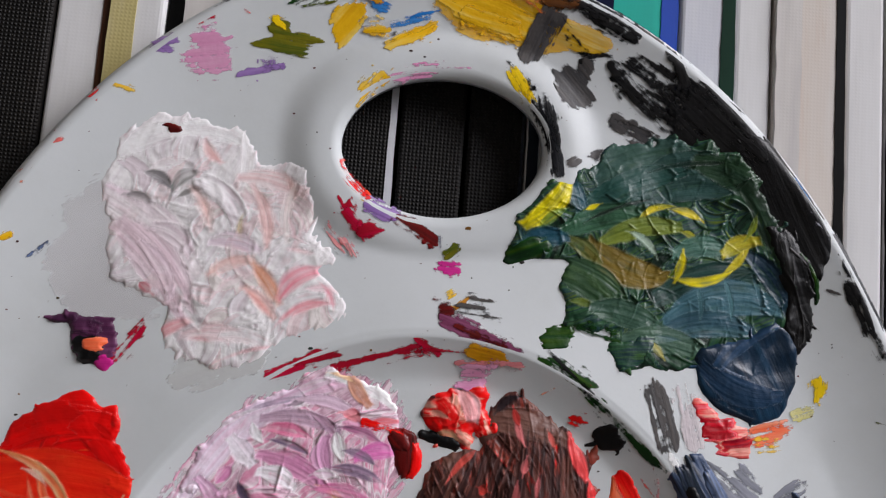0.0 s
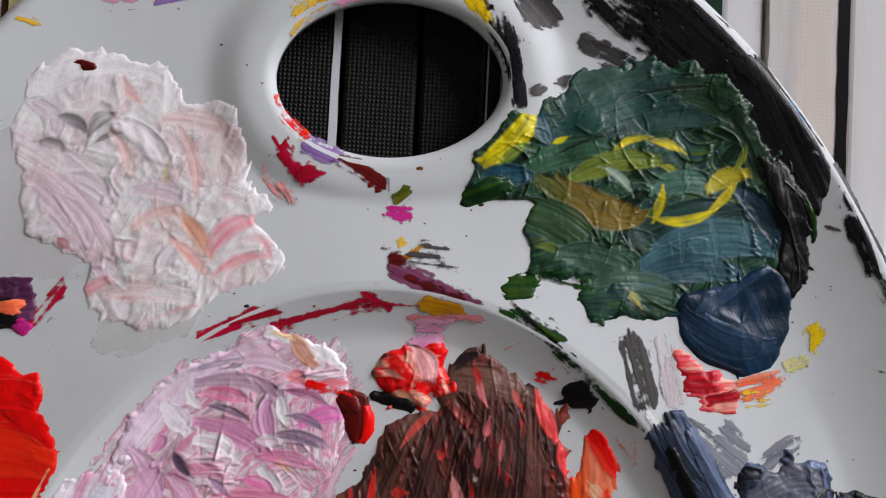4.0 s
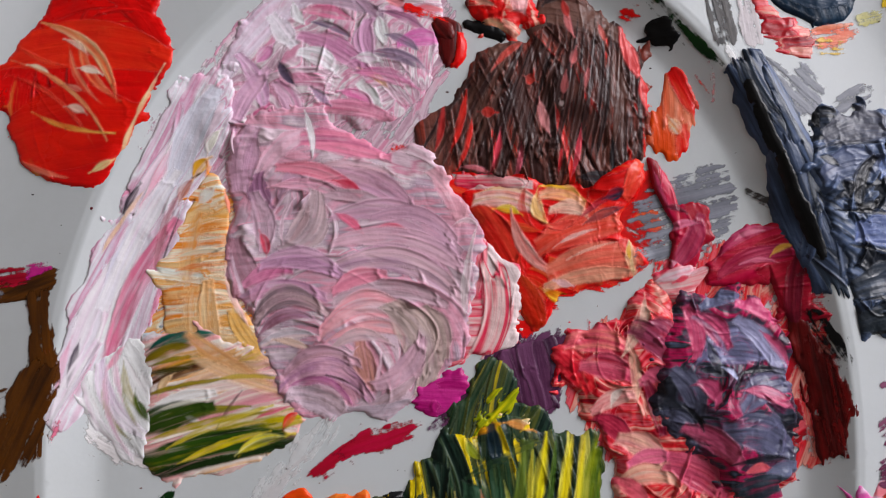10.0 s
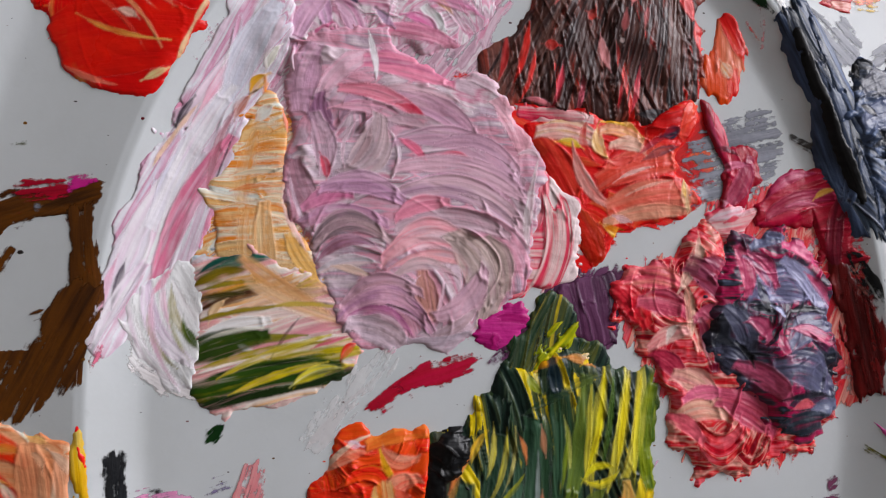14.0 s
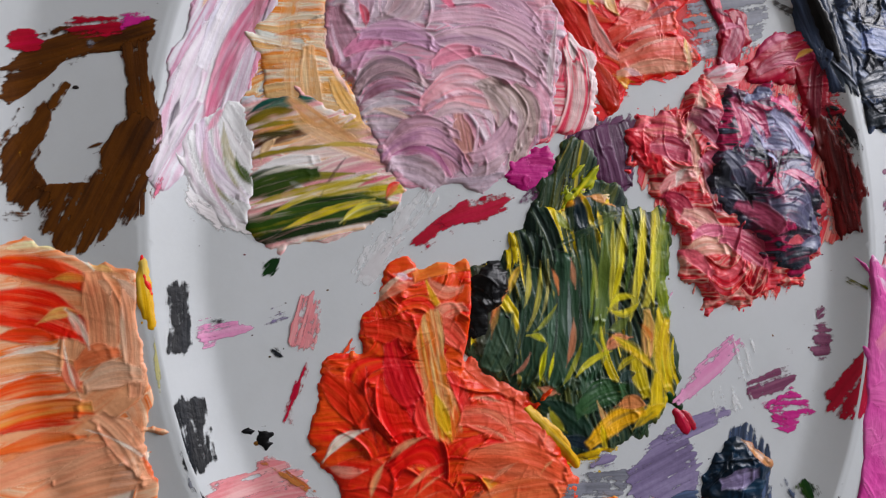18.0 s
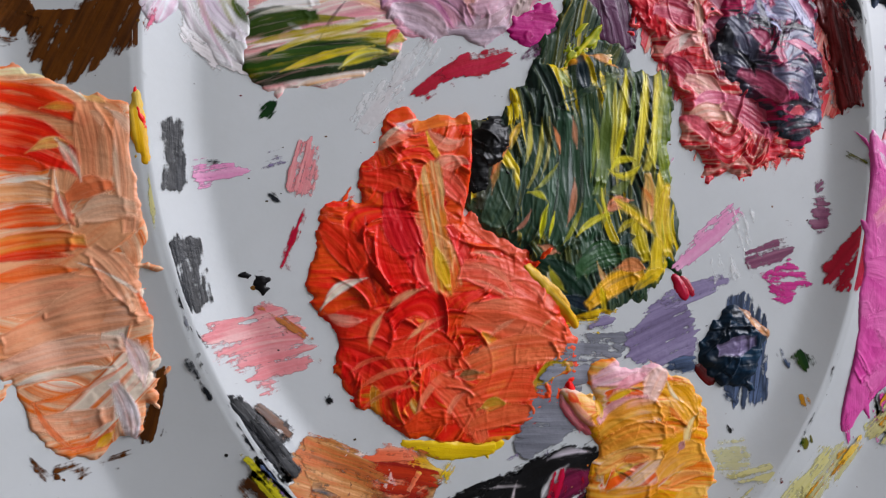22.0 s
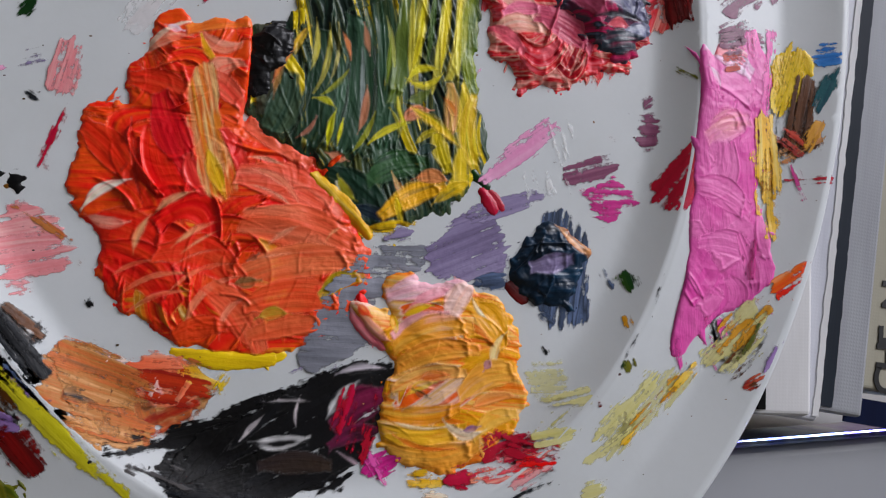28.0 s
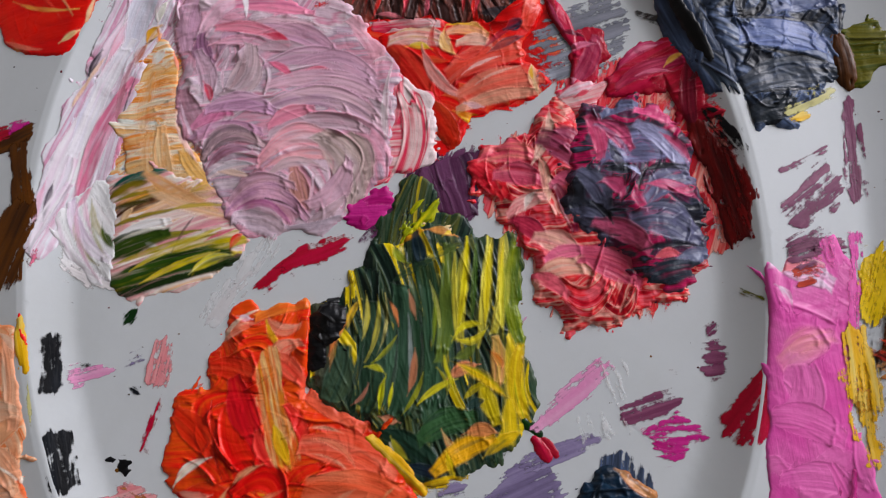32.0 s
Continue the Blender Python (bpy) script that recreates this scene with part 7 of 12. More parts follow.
tint(peach, "e87840 e89860", 1.6, -17.3, 11.7, -16.2, 1.7, bow=0.4, lift=0.28, body=0.55, edge=1.2)
tint(peach, "eccaa8 e8b888", 0.6, -18.8, 12.0, -17.8, 1.6, bow=0.4, lift=0.28, body=0.55, edge=1.2)
tint(peach, "e8a060 e0884c", 0.9, -20.3, 12.0, -18.9, 1.9, bow=0.4, lift=0.28, body=0.55, edge=1.2)
tint(peach, "ecd8c4 f0e0d0", 0.4, -21.7, 12.1, -21.3, 2.2, bow=0.4, lift=0.28, body=0.55, edge=1.2)
tint(peach, "e87840 e89860", -1.0, -23.6, 12.3, -22.2, 1.7, bow=0.4, lift=0.28, body=0.55, edge=1.2)
tint(peach, "eccaa8 e8b888", -0.2, -25.4, 12.0, -24.2, 2.2, bow=0.4, lift=0.28, body=0.55, edge=1.2)
tint(peach, "e8b880 e0a868", -1.4, -27.1, 12.3, -26.2, 1.8, bow=0.4, lift=0.28, body=0.55, edge=1.2)
tint(peach, "ecd4bc", -1.0, -28.9, 12.1, -27.8, 1.6, bow=0.4, lift=0.28, body=0.55, edge=1.2)
tint(peach, "e8c098 e0a878", -1.8, -29.6, 12.5, -28.8, 1.9, bow=0.4, lift=0.28, body=0.55, edge=1.2)
tint(peach, "e8b880 e0a868", -2.7, -31.3, 13.2, -30.5, 1.8, bow=0.4, lift=0.28, body=0.55, edge=1.2)
tint(peach, "ecd4bc", -2.9, -33.7, 13.4, -32.3, 1.5, bow=0.4, lift=0.28, body=0.55, edge=1.2)
tint(peach, "e8c098 e0a878", -2.6, -35.0, 13.4, -34.0, 1.9, bow=0.4, lift=0.28, body=0.55, edge=1.2)
tint(peach, "e8b880 e0a868", -1.1, -36.3, 13.5, -35.6, 2.1, bow=0.4, lift=0.28, body=0.55, edge=1.2)
tint(peach, "ecd4bc", -0.3, -38.0, 13.5, -36.8, 2.3, bow=0.4, lift=0.28, body=0.55, edge=1.2)
tint(peach, "e8c098 e0a878", 2.0, -38.9, 14.7, -38.5, 2.0, bow=0.4, lift=0.28, body=0.55, edge=1.2)
tint(peach, "e8b880 e0a868", 4.3, -40.7, 15.1, -40.3, 1.8, bow=0.4, lift=0.28, body=0.55, edge=1.2)
tint(peach, "f0e8e0 e8dcd4", 4.2, -7.6, 7.6, -3.8, 2.9)
tint(peach, "e87860 e89080", 11.2, -3.7, 12.9, -10.4, 4.9)
tint(peach, "e8c8a0 e0b080 ecd8b8", 6.5, -25.8, 8.2, -40.2, 4.8, bow=-0.5, lift=0.4)
tint(peach, "e0b878 d8a860", 12.1, -31.8, 17.7, -40.1, 4.1, bow=-0.5)
tint(peach, "302018", 7.8, -18.3, 9.7, -17.5, 0.4)
tint(peach, "e8d4cc d8b0a8", 10.3, -20.9, 15.1, -34.1, 2.4, bow=-0.7, lift=0.4)
tint(peach, "e88850 e8a468 f0c098", 4.4, -10.2, 1.9, -26.0, 5.2, bow=-0.7, lift=0.15, body=0.55, edge=2.0)
tint(peach, "f0c8a0 e8a870 f4e0cc", 3.7, -25.9, 3.5, -36.7, 5.4, bow=-0.5, lift=0.15, body=0.5, edge=2.0)
tint(peach, "f4e8dc ecd0b4", -0.0, -19.4, 9.3, -17.9, 1.1, bow=0.4, lift=0.3, body=0.8)
tint(peach, "f4e8dc e89860", -1.6, -26.1, 6.6, -24.1, 0.9, bow=0.4, lift=0.3, body=0.8)
tint(peach, "e87038 e88c50", 0.1, -22.4, 8.3, -21.2, 1.0, bow=0.4, lift=0.3, body=0.8)
wedge = dab("paint_mound", "olive, cream and green paint fanned out in long streaks", "pink_cream", 7.6, -51.7, (19.5, 18.2, 17.2, 16.2, 15.8, 15.2, 14.9, 15.2, 15.8, 16.5, 18.0, 19.9, 20.2, 18.2, 15.3, 14.6, 14.7, 16.1, 17.7, 17.9, 18.9, 18.8, 17.2, 16.2, 15.8, 15.6, 15.1, 15.1, 15.8, 17.2, 18.9, 19.6), 0.9, ang=14, strokes=1.6, sw=4, sl=28, jitter=0.1, ridge=0.4, soft=1.2, ragged=0.5)
tint(wedge, "b8c4c8 a8b8bc c8d0d0", -7.5, -37.6, -2.0, -35.0, 3.1, bow=0.5)
tint(wedge, "1c5048 2c6454 4c7060", -6.7, -39.5, 8.4, -36.2, 2.8, bow=0.9)
tint(wedge, "184030 285040", -7.0, -41.3, 5.1, -37.9, 1.1, bow=0.5)
tint(wedge, "c89030 d8a040 b07818", -6.5, -45.6, 9.4, -40.0, 3.3, bow=0.9)
tint(wedge, "6c6820 848030", -6.1, -43.5, 5.3, -41.2, 0.9, bow=0.5)
tint(wedge, "3c2010 4c2c18 6c4020", -5.6, -47.3, 11.2, -42.4, 2.2, bow=0.9)
tint(wedge, "e8d0b8 dcb898 e8c8a8", 0.8, -47.7, 19.5, -41.9, 2.9, bow=1.0)
tint(wedge, "c8a820 b89838 d8c050", 12.4, -43.5, 24.9, -39.4, 3.1, bow=1.0)
tint(wedge, "c0a070 d0b8a0 b08860", 4.3, -46.8, 21.4, -42.7, 2.9, bow=0.7)
tint(wedge, "e0c8c0 e8d8d0 d8a8a8", 0.3, -50.1, 22.0, -46.1, 3.8, bow=1.0)
tint(wedge, "c898a0 d0a8b0 b87c88", 14.9, -46.8, 25.7, -48.7, 2.4, bow=0.7)
tint(wedge, "e8e4e0 f0ece8", -4.3, -52.9, 7.9, -49.1, 3.8, bow=0.7)
tint(wedge, "d8b8b0 c89098 e0d0c8", 6.3, -54.0, 25.7, -48.7, 4.3, bow=1.0)
tint(wedge, "6a6c28 80802c", -1.8, -56.0, 15.6, -52.1, 1.2, bow=0.6)
tint(wedge, "e4dcd0 f0e8e0", 9.9, -56.3, 25.2, -52.3, 3.1, bow=0.7)
tint(wedge, "c0a850 a8a040", 5.2, -58.7, 25.2, -52.7, 1.7, bow=0.7)
tint(wedge, "c4566c d07888", 17.5, -54.7, 24.8, -52.1, 1.3, bow=0.4)
tint(wedge, "1c3014 2c4018 142410", -9.3, -56.9, 5.6, -52.2, 5.4, bow=0.9)
tint(wedge, "707020 8c8828", -2.5, -54.0, 12.7, -52.1, 1.2, bow=0.6)
tint(wedge, "8a8a20 a09820 c0b030 707418", -5.3, -64.9, 26.1, -55.1, 4.7, bow=1.4, lift=0.25)
tint(wedge, "5c6c1c 3c5018", 0.7, -62.2, 21.1, -55.9, 2.0, bow=0.7)
tint(wedge, "12280c 1c3410 0c2008", -5.7, -67.2, 28.2, -59.5, 4.9, bow=1.6, lift=0.2)
tint(wedge, "e8c020 ecd040", 14.4, -62.1, 25.0, -58.1, 2.9, bow=1.0, lift=0.35)
tint(wedge, "f4f0dc", 15.1, -61.4, 20.2, -59.3, 1.1, bow=0.4, lift=0.3)
tint(wedge, "d81818 e04040", 23.3, -56.6, 26.3, -53.6, 1.8, bow=0.4, lift=0.35)
tint(wedge, "f0e4e4 ece0e0", 1.2, -52.7, 8.3, -56.9, 1.3, bow=-0.6, lift=0.4)
tint(wedge, "3a2028 281418", 8.5, -57.7, 14.0, -49.0, 0.7, bow=0.4, lift=0.3)
tint(wedge, "d8b890 e4cca8", -3.6, -49.6, -0.7, -45.1, 2.0, bow=0.5, lift=0.4)
tint(wedge, "e0a818", -6.6, -67.0, -5.6, -64.9, 1.5)
tint(wedge, "3c4010 5c5c18 241c08", -6.4, -46.9, 6.5, -41.9, 1.6, bow=0.6, lift=0.25)
tint(wedge, "6c6410 8c8020", -6.1, -49.7, 10.1, -46.2, 1.2, bow=0.6, lift=0.25)
tint(wedge, "284010 1c300c", -9.1, -56.0, 3.9, -52.0, 3.0, bow=0.7, lift=0.25)
tint(wedge, "8c8018 a89c28", -5.2, -59.0, 20.4, -53.1, 1.5, bow=0.7, lift=0.25)
tint(wedge, "304818 203810", -5.1, -61.8, 14.0, -57.1, 1.6, bow=0.7, lift=0.25)
tint(wedge, "b8a020 c8b838", -5.3, -65.3, 13.5, -60.2, 1.3, bow=0.7, lift=0.25)
tint(wedge, "182c0c 0c1c08", -3.7, -67.2, 26.6, -60.2, 3.5, bow=1.4, lift=0.2)
tint(wedge, "4c5c20 80882c", -1.3, -54.8, 9.1, -52.4, 1.1, bow=0.5, lift=0.25)
tint(wedge, "e8e4d8", -4.8, -53.4, 6.7, -50.5, 0.9, bow=0.5, lift=0.25)
tint(wedge, "142c08 1e3c0c 2c4c10 0c1c04", -7.7, -63.9, 22.4, -58.3, 6.3, bow=0.7, lift=0.2, body=1.0, edge=1.0)
tint(wedge, "1c3408 30480c 142408", -7.9, -57.5, 7.4, -52.2, 5.1, bow=0.5, lift=0.2, body=1.0, edge=1.0)
tint(wedge, "1c1c08 3c3808 2c2408", -7.4, -45.4, 4.4, -43.6, 1.9, bow=0.4, lift=0.25, body=1.0, edge=0.8)
tint(wedge, "5c5410 7c6c14 3c3c0c", -7.5, -42.6, 4.0, -38.5, 3.5, bow=0.6, lift=0.2, body=1.0, edge=1.0)
tint(wedge, "0c3c34 14483c 1c3428", -5.9, -39.8, 2.1, -35.8, 1.7, bow=0.4, lift=0.2, body=1.0)
tint(wedge, "b0a018 d0c030 707c14", 1.3, -64.0, 20.0, -57.5, 1.5, bow=0.6, lift=0.2, body=0.95)
tint(wedge, "a49c20 c8b838 e0d890", -1.1, -60.7, 20.4, -52.1, 1.7, bow=0.7, lift=0.2, body=0.95)
tint(wedge, "e8c090 e0a878 ecd0a8", 2.8, -36.7, 19.7, -47.3, 5.5, bow=-0.7, lift=0.2, body=0.85, edge=1.6)
tint(wedge, "e8c8a8 e0b088", 4.1, -41.5, 23.3, -49.1, 4.1, bow=-0.6, lift=0.2, body=0.8, edge=1.6)
tint(wedge, "c8b040 a89830", 9.0, -46.2, 22.6, -46.1, 1.2, bow=0.6, lift=0.2, body=0.8)
tint(wedge, "e8c020 f0d850 f4ecc0", 13.6, -62.2, 23.0, -58.7, 2.6, bow=0.9, lift=0.35, body=1.0)
swoops = dab("paint_mound", "white paint swept round the wedge in curved strokes", "white", -11.7, -50.4, (6.2, 6.4, 7.0, 8.0, 9.8, 12.2, 11.9, 10.6, 9.9, 9.3, 9.0, 8.2, 8.0, 7.7, 7.5, 7.8, 8.5, 9.4, 11.5, 12.9, 11.8, 8.9, 7.4, 6.5), 0.4, ang=-60, strokes=1.4, sw=4, sl=24, jitter=0.2, ridge=0.35, soft=1.2, dry=0.06)
tint(swoops, "dcd4dc ece8ec c8c0cc", -19.1, -46.5, -7.3, -63.4, 3.9, bow=-3.5)
tint(swoops, "ece8f0 d8d0dc f4f2f4", -15.9, -41.7, -6.4, -58.1, 4.2, bow=-2.8)
tint(swoops, "8a8a50 a8a060 68682c", -11.2, -42.6, -6.4, -54.0, 1.7, bow=-1.4)
tint(swoops, "8a8a50 9c9868", -15.2, -47.0, -9.8, -58.7, 1.2, bow=-1.9)
tint(swoops, "445c24 304818", -8.2, -50.6, -5.5, -54.8, 1.7)
tint(swoops, "f4f0f2", -13.1, -41.7, -8.0, -55.8, 1.4, bow=-1.9, lift=0.45)
tint(swoops, "d8a4b4", -14.6, -44.1, -11.1, -38.7, 1.6)
tint(swoops, "6c7020 8c8c40 a0a058", -11.2, -42.9, -6.4, -58.1, 1.3, bow=-1.9, lift=0.25, body=1.0, edge=0.8)
tint(swoops, "30480c 546420", -8.7, -48.7, -5.3, -55.2, 1.9, bow=-0.9, lift=0.25, body=1.0, edge=0.8)
tint(swoops, "e8dce4 d8c0cc f0e8ee", -14.6, -44.1, -9.1, -62.8, 1.4, bow=-2.1, lift=0.3, body=0.9)
tint(swoops, "d8b8c4 e8d8de", -12.8, -40.5, -10.6, -52.3, 0.9, bow=-0.7, lift=0.3, body=0.9)
big_mound = dab('paint_mound', 'large mound of lilac-grey paint in sweeping knife strokes', 'mound_lilac', 37.5, -20.7, (28.6, 29.9, 28.7, 29.7, 30.0, 27.2, 28.9, 34.4, 38.5, 36.6, 29.1, 27.4, 26.7, 26.1, 24.8, 27.4, 29.1, 35.7, 33.2, 35.9, 32.6, 30.8, 29.5, 28.5), 2.1, centre=(34.0, -47.8), strokes=2.2, sw=10, sl=30, jitter=0.5, curl=1.2, ridge=1.0, lumps=0.1, spread=1, streaks=0.55, soft=3, brush=0.12, comb=0.15, tilt=0.7, crease=0.12)
# narrow near-white strokes among these put the brightness of ridge tops into the colour
tint(big_mound, "d4b4c4 dabccc c8a4bc", 13.2, -3.3, 15.2, 7.8, 8.5, bow=1.0, lift=0.25)
tint(big_mound, "d8a8b8 e4c4ce c890a8", 17.5, -1.1, 28.9, 8.8, 4.7, bow=1.5)
tint(big_mound, "c87890 d490a4 b06884 d8a8b8", 28.0, 7.1, 45.1, 4.5, 7.7, bow=1.0)
tint(big_mound, "dcb0be c888a0", 28.5, 10.3, 42.8, 7.8, 2.7, bow=1.2)
tint(big_mound, "ecdcde f2e8e8", 27.4, 12.7, 29.1, 2.6, 1.4, bow=0.5, lift=0.5)
tint(big_mound, "e6d4da d8c0c8", 45.3, 6.6, 57.9, 0.8, 3.8, bow=1.5, lift=0.3)
tint(big_mound, "9c7890 8a6880 b890a8", 17.1, -2.3, 18.9, -8.0, 5.6, bow=-0.7)
tint(big_mound, "b4a0ac c4b0ba", 16.8, -6.3, 18.9, -17.2, 5.6, bow=0.7)
tint(big_mound, "c0a4b4 b49cac ccb4be", 22.2, -4.8, 28.2, -2.8, 4.9, bow=1.5)
tint(big_mound, "b895a0 c4a4b8 ac8f9a ccb4be", 30.0, -0.6, 51.5, -9.4, 6.4, bow=3.2)
tint(big_mound, "c8b0ba c0a6ac d4c4cc", 29.4, 0.6, 47.9, -1.4, 2.0, bow=2.0, lift=0.4)
tint(big_mound, "dc6c84 e498a6 d05070", 22.1, 0.3, 39.0, -4.7, 3.7, bow=1.7)
tint(big_mound, "c01838 d03050", 34.3, -2.4, 39.7, -5.1, 1.9, bow=0.5, lift=0.2)
tint(big_mound, "d494a8 deb4c0 c484a0", 20.0, -3.9, 36.2, -6.6, 3.4, bow=1.7)
tint(big_mound, "c8a4b4 b8a8ae d0bac2", 29.5, -6.1, 48.0, -8.7, 3.2, bow=1.5)
tint(big_mound, "b4a8aa c2b4b6 a69a9e b8a4ac", 30.1, -6.8, 24.3, -17.3, 8.3, bow=1.7, lift=0.3)
tint(big_mound, "a89498 b8a6a8", 28.3, -7.7, 23.7, -16.4, 1.9, bow=1.0)
tint(big_mound, "ecdee2 dcc8d0", 31.7, -7.2, 33.4, -17.7, 1.2, bow=1.7, lift=0.6)
tint(big_mound, "e0d0d6 ccb4c0", 24.7, -7.0, 22.8, -16.8, 1.0, bow=-1.2, lift=0.5)
tint(big_mound, "c8aab6 b89cac d4c0c8", 34.5, -10.0, 61.3, -17.8, 5.7, bow=4.5)
tint(big_mound, "cc5876 dc8096", 34.2, -9.6, 40.5, -14.3, 2.3, bow=0.6, lift=0.25)
tint(big_mound, "c4a6b2 b498a8 d0b8c2", 43.1, -10.3, 60.7, -14.7, 3.7, bow=3.0)
tint(big_mound, "cc6478 d88898", 43.4, -12.8, 50.9, -13.8, 2.1, bow=0.6, lift=0.25)
tint(big_mound, "c0a8b0 ceb4be b094a4", 34.6, -16.1, 63.9, -22.8, 5.4, bow=4.2)
tint(big_mound, "b890a8 c8a8ba", 35.9, -19.8, 58.2, -21.7, 2.7, bow=3.0)
tint(big_mound, "bca0ac cab6bc a890a0 c0a8b0", 34.7, -21.6, 62.1, -28.4, 6.4, bow=4.9)
tint(big_mound, "987e84 a894a0", 48.2, -21.3, 60.8, -27.8, 1.2, bow=1.5, lift=0.35)
tint(big_mound, "d4a4ac dcb0b8 c898a4", 56.9, -0.5, 62.5, -10.3, 6.8, bow=1.0, lift=0.25)
tint(big_mound, "e4d6d8 d4c0c6", 60.6, -12.0, 66.3, -12.3, 1.3, bow=1.3, lift=0.6)
tint(big_mound, "dccacd e8dcdc ccb4ba", 65.7, -12.7, 63.1, -33.3, 1.8, bow=-1.0, lift=0.45)
tint(big_mound, "bc9fa6 ac8994 c4b0be", 12.7, -16.7, 17.4, -26.3, 6.2, bow=-0.7)
tint(big_mound, "b8688a c890a8 a85878", 15.0, -25.1, 23.9, -22.5, 4.1, bow=1.0)
tint(big_mound, "d05868 c84058", 17.9, -14.2, 19.2, -19.0, 2.0, bow=0.4)
tint(big_mound, "d8c0cc e8d4dc", 11.6, -18.6, 17.5, -31.7, 1.0, bow=-1.2, lift=0.5)
tint(big_mound, "c4a4b8 b494ac d0b8c4", 19.0, -20.8, 34.8, -22.8, 5.6, bow=2.2)
tint(big_mound, "d88c9c d898a8 c87c90", 34.6, -26.3, 44.6, -23.2, 4.2, bow=1.0)
tint(big_mound, "c8b0b6 b8a4ac bcb0b4", 34.9, -28.9, 58.3, -29.7, 4.4, bow=2.9)
tint(big_mound, "c8a0b2 b490a8 d8bcc8", 13.6, -29.1, 31.2, -27.8, 4.3, bow=2.4)
tint(big_mound, "948689 72686c b09ea1 c4b1b3", 16.1, -35.1, 32.3, -31.4, 5.5, bow=5.5)
tint(big_mound, "74666a 948389", 17.0, -32.3, 28.8, -27.8, 1.4, bow=1.7, lift=0.35)
tint(big_mound, "a07c98 8e6b77 c4acbc", 17.7, -36.7, 30.7, -33.2, 3.1, bow=2.9)
tint(big_mound, "bcbec4 cecacd d0b8b0", 17.7, -39.1, 30.2, -36.5, 3.1, bow=1.4, lift=0.25)
tint(big_mound, "e0d4d0 d4bca8", 21.3, -37.6, 29.7, -40.1, 1.9, bow=0.5)
tint(big_mound, "9a6864 a88480 8a5450", 27.3, -40.2, 36.3, -40.8, 2.2, bow=0.7)
tint(big_mound, "dcccd2 e4b8bc d89ca4 e0d0d4", 32.3, -34.8, 51.1, -32.9, 6.8, bow=4.1)
tint(big_mound, "dc989e e0acae cc949e", 33.6, -37.2, 52.8, -37.7, 3.4, bow=2.9)
tint(big_mound, "9e9295 baa9ab 8c8288", 32.9, -40.1, 47.3, -39.0, 3.2, bow=3.2)
tint(big_mound, "dccad2 cdb8c4", 31.6, -42.3, 38.8, -41.0, 3.6, bow=0.7)
tint(big_mound, "a87470 b88e84 8c605c c09a94", 40.2, -39.1, 41.9, -47.6, 5.6)
tint(big_mound, "e6d4dc d4bcc8", 38.5, -40.0, 39.4, -46.0, 1.8, bow=-1.9, lift=0.6)
tint(big_mound, "dcc8d0", 44.6, -39.7, 42.8, -47.9, 1.0, bow=0.5, lift=0.5)
tint(big_mound, "b8aaa6 c4b8b2 aca29e c8bab0", 48.4, -31.1, 54.8, -46.2, 10.8, bow=2.5)
tint(big_mound, "a89c98 c0b2ac", 54.6, -31.0, 58.5, -40.7, 4.9, bow=1.2)
tint(big_mound, "b898a6 c6acb6 a48a9a", 44.4, -47.5, 53.5, -38.4, 6.4, bow=-2.0)
tint(big_mound, "c8a8b0 b498a4 d0bcc2", 23.3, -45.9, 38.8, -42.2, 4.8, bow=3.1)
tint(big_mound, "b890a8 a4789a ccacba 946c8c", 22.5, -48.1, 42.0, -50.3, 5.7, bow=5.7)
tint(big_mound, "a8648e bc84a4", 23.6, -48.1, 38.5, -52.3, 2.4, bow=3.6)
tint(big_mound, "3c242c 584048", 33.1, -45.4, 41.1, -49.9, 0.7, bow=0.7, lift=0.3)
tint(big_mound, "bcabad c4bac2 b0a0a3", 26.3, -49.5, 36.6, -54.4, 7.2, bow=1.2)
tint(big_mound, "c4bcc2 b0a8b0 d4ccd0", 38.4, -53.6, 52.2, -51.5, 4.8, bow=-1.2)
tint(big_mound, "b09b9d bcb0b8", 41.4, -51.8, 52.3, -45.7, 2.9, bow=-1.2)
dab('paint_smear', 'white paint dragged below the mound', 'white', 24.7, -65.0, (2.9, 7.8, 12.8, 8.3, 6.4, 4.9, 4.5, 4.5, 5.4, 7.5, 12.8, 11.4, 2.9, 2.2, 2.1, 2.2), 0.104, ang=60, strokes=1.5, sw=3, sl=20, ridge=0.35, ragged=0.7, body=0.4, veil=0.6, dry=0.1)
smear('paint_stroke', 'crimson shard', 'crimson', 29.2, -66.9, 42.6, -58.2, 4.0, 0.115, taper=0.5, body=0.8)
dab('paint_stroke', 'crimson shard', 'crimson', 43.8, -59.1, (6.6, 8.8, 5.2, 3.4, 2.8, 2.8, 3.3, 4.4, 6.0, 10.3, 5.0, 3.2, 2.6, 2.6, 3.0, 3.9), 0.12, ang=20, comb=0.5, dry=0.1, body=0.8)
dab('paint_dab', 'magenta patch', 'magenta', 57.8, -50.0, (4.5, 5.8, 5.4, 5.3, 4.0, 3.5, 3.5, 4.3, 4.7, 5.7, 5.4, 4.6, 4.2, 3.7, 3.8, 4.2), 0.7, ragged=0.6, strokes=1, sw=4, sl=10)
dab('paint_dab', 'dull purple patch', 'purple', 77.8, -44.4, (6.2, 6.7, 8.7, 8.6, 7.3, 6.8, 7.4, 7.4, 6.8, 7.4, 7.7, 8.3, 7.9, 8.8, 7.1, 6.7), 0.8, ang=-80, strokes=1.5, sw=3, sl=18, jitter=0.15, ridge=0.4)
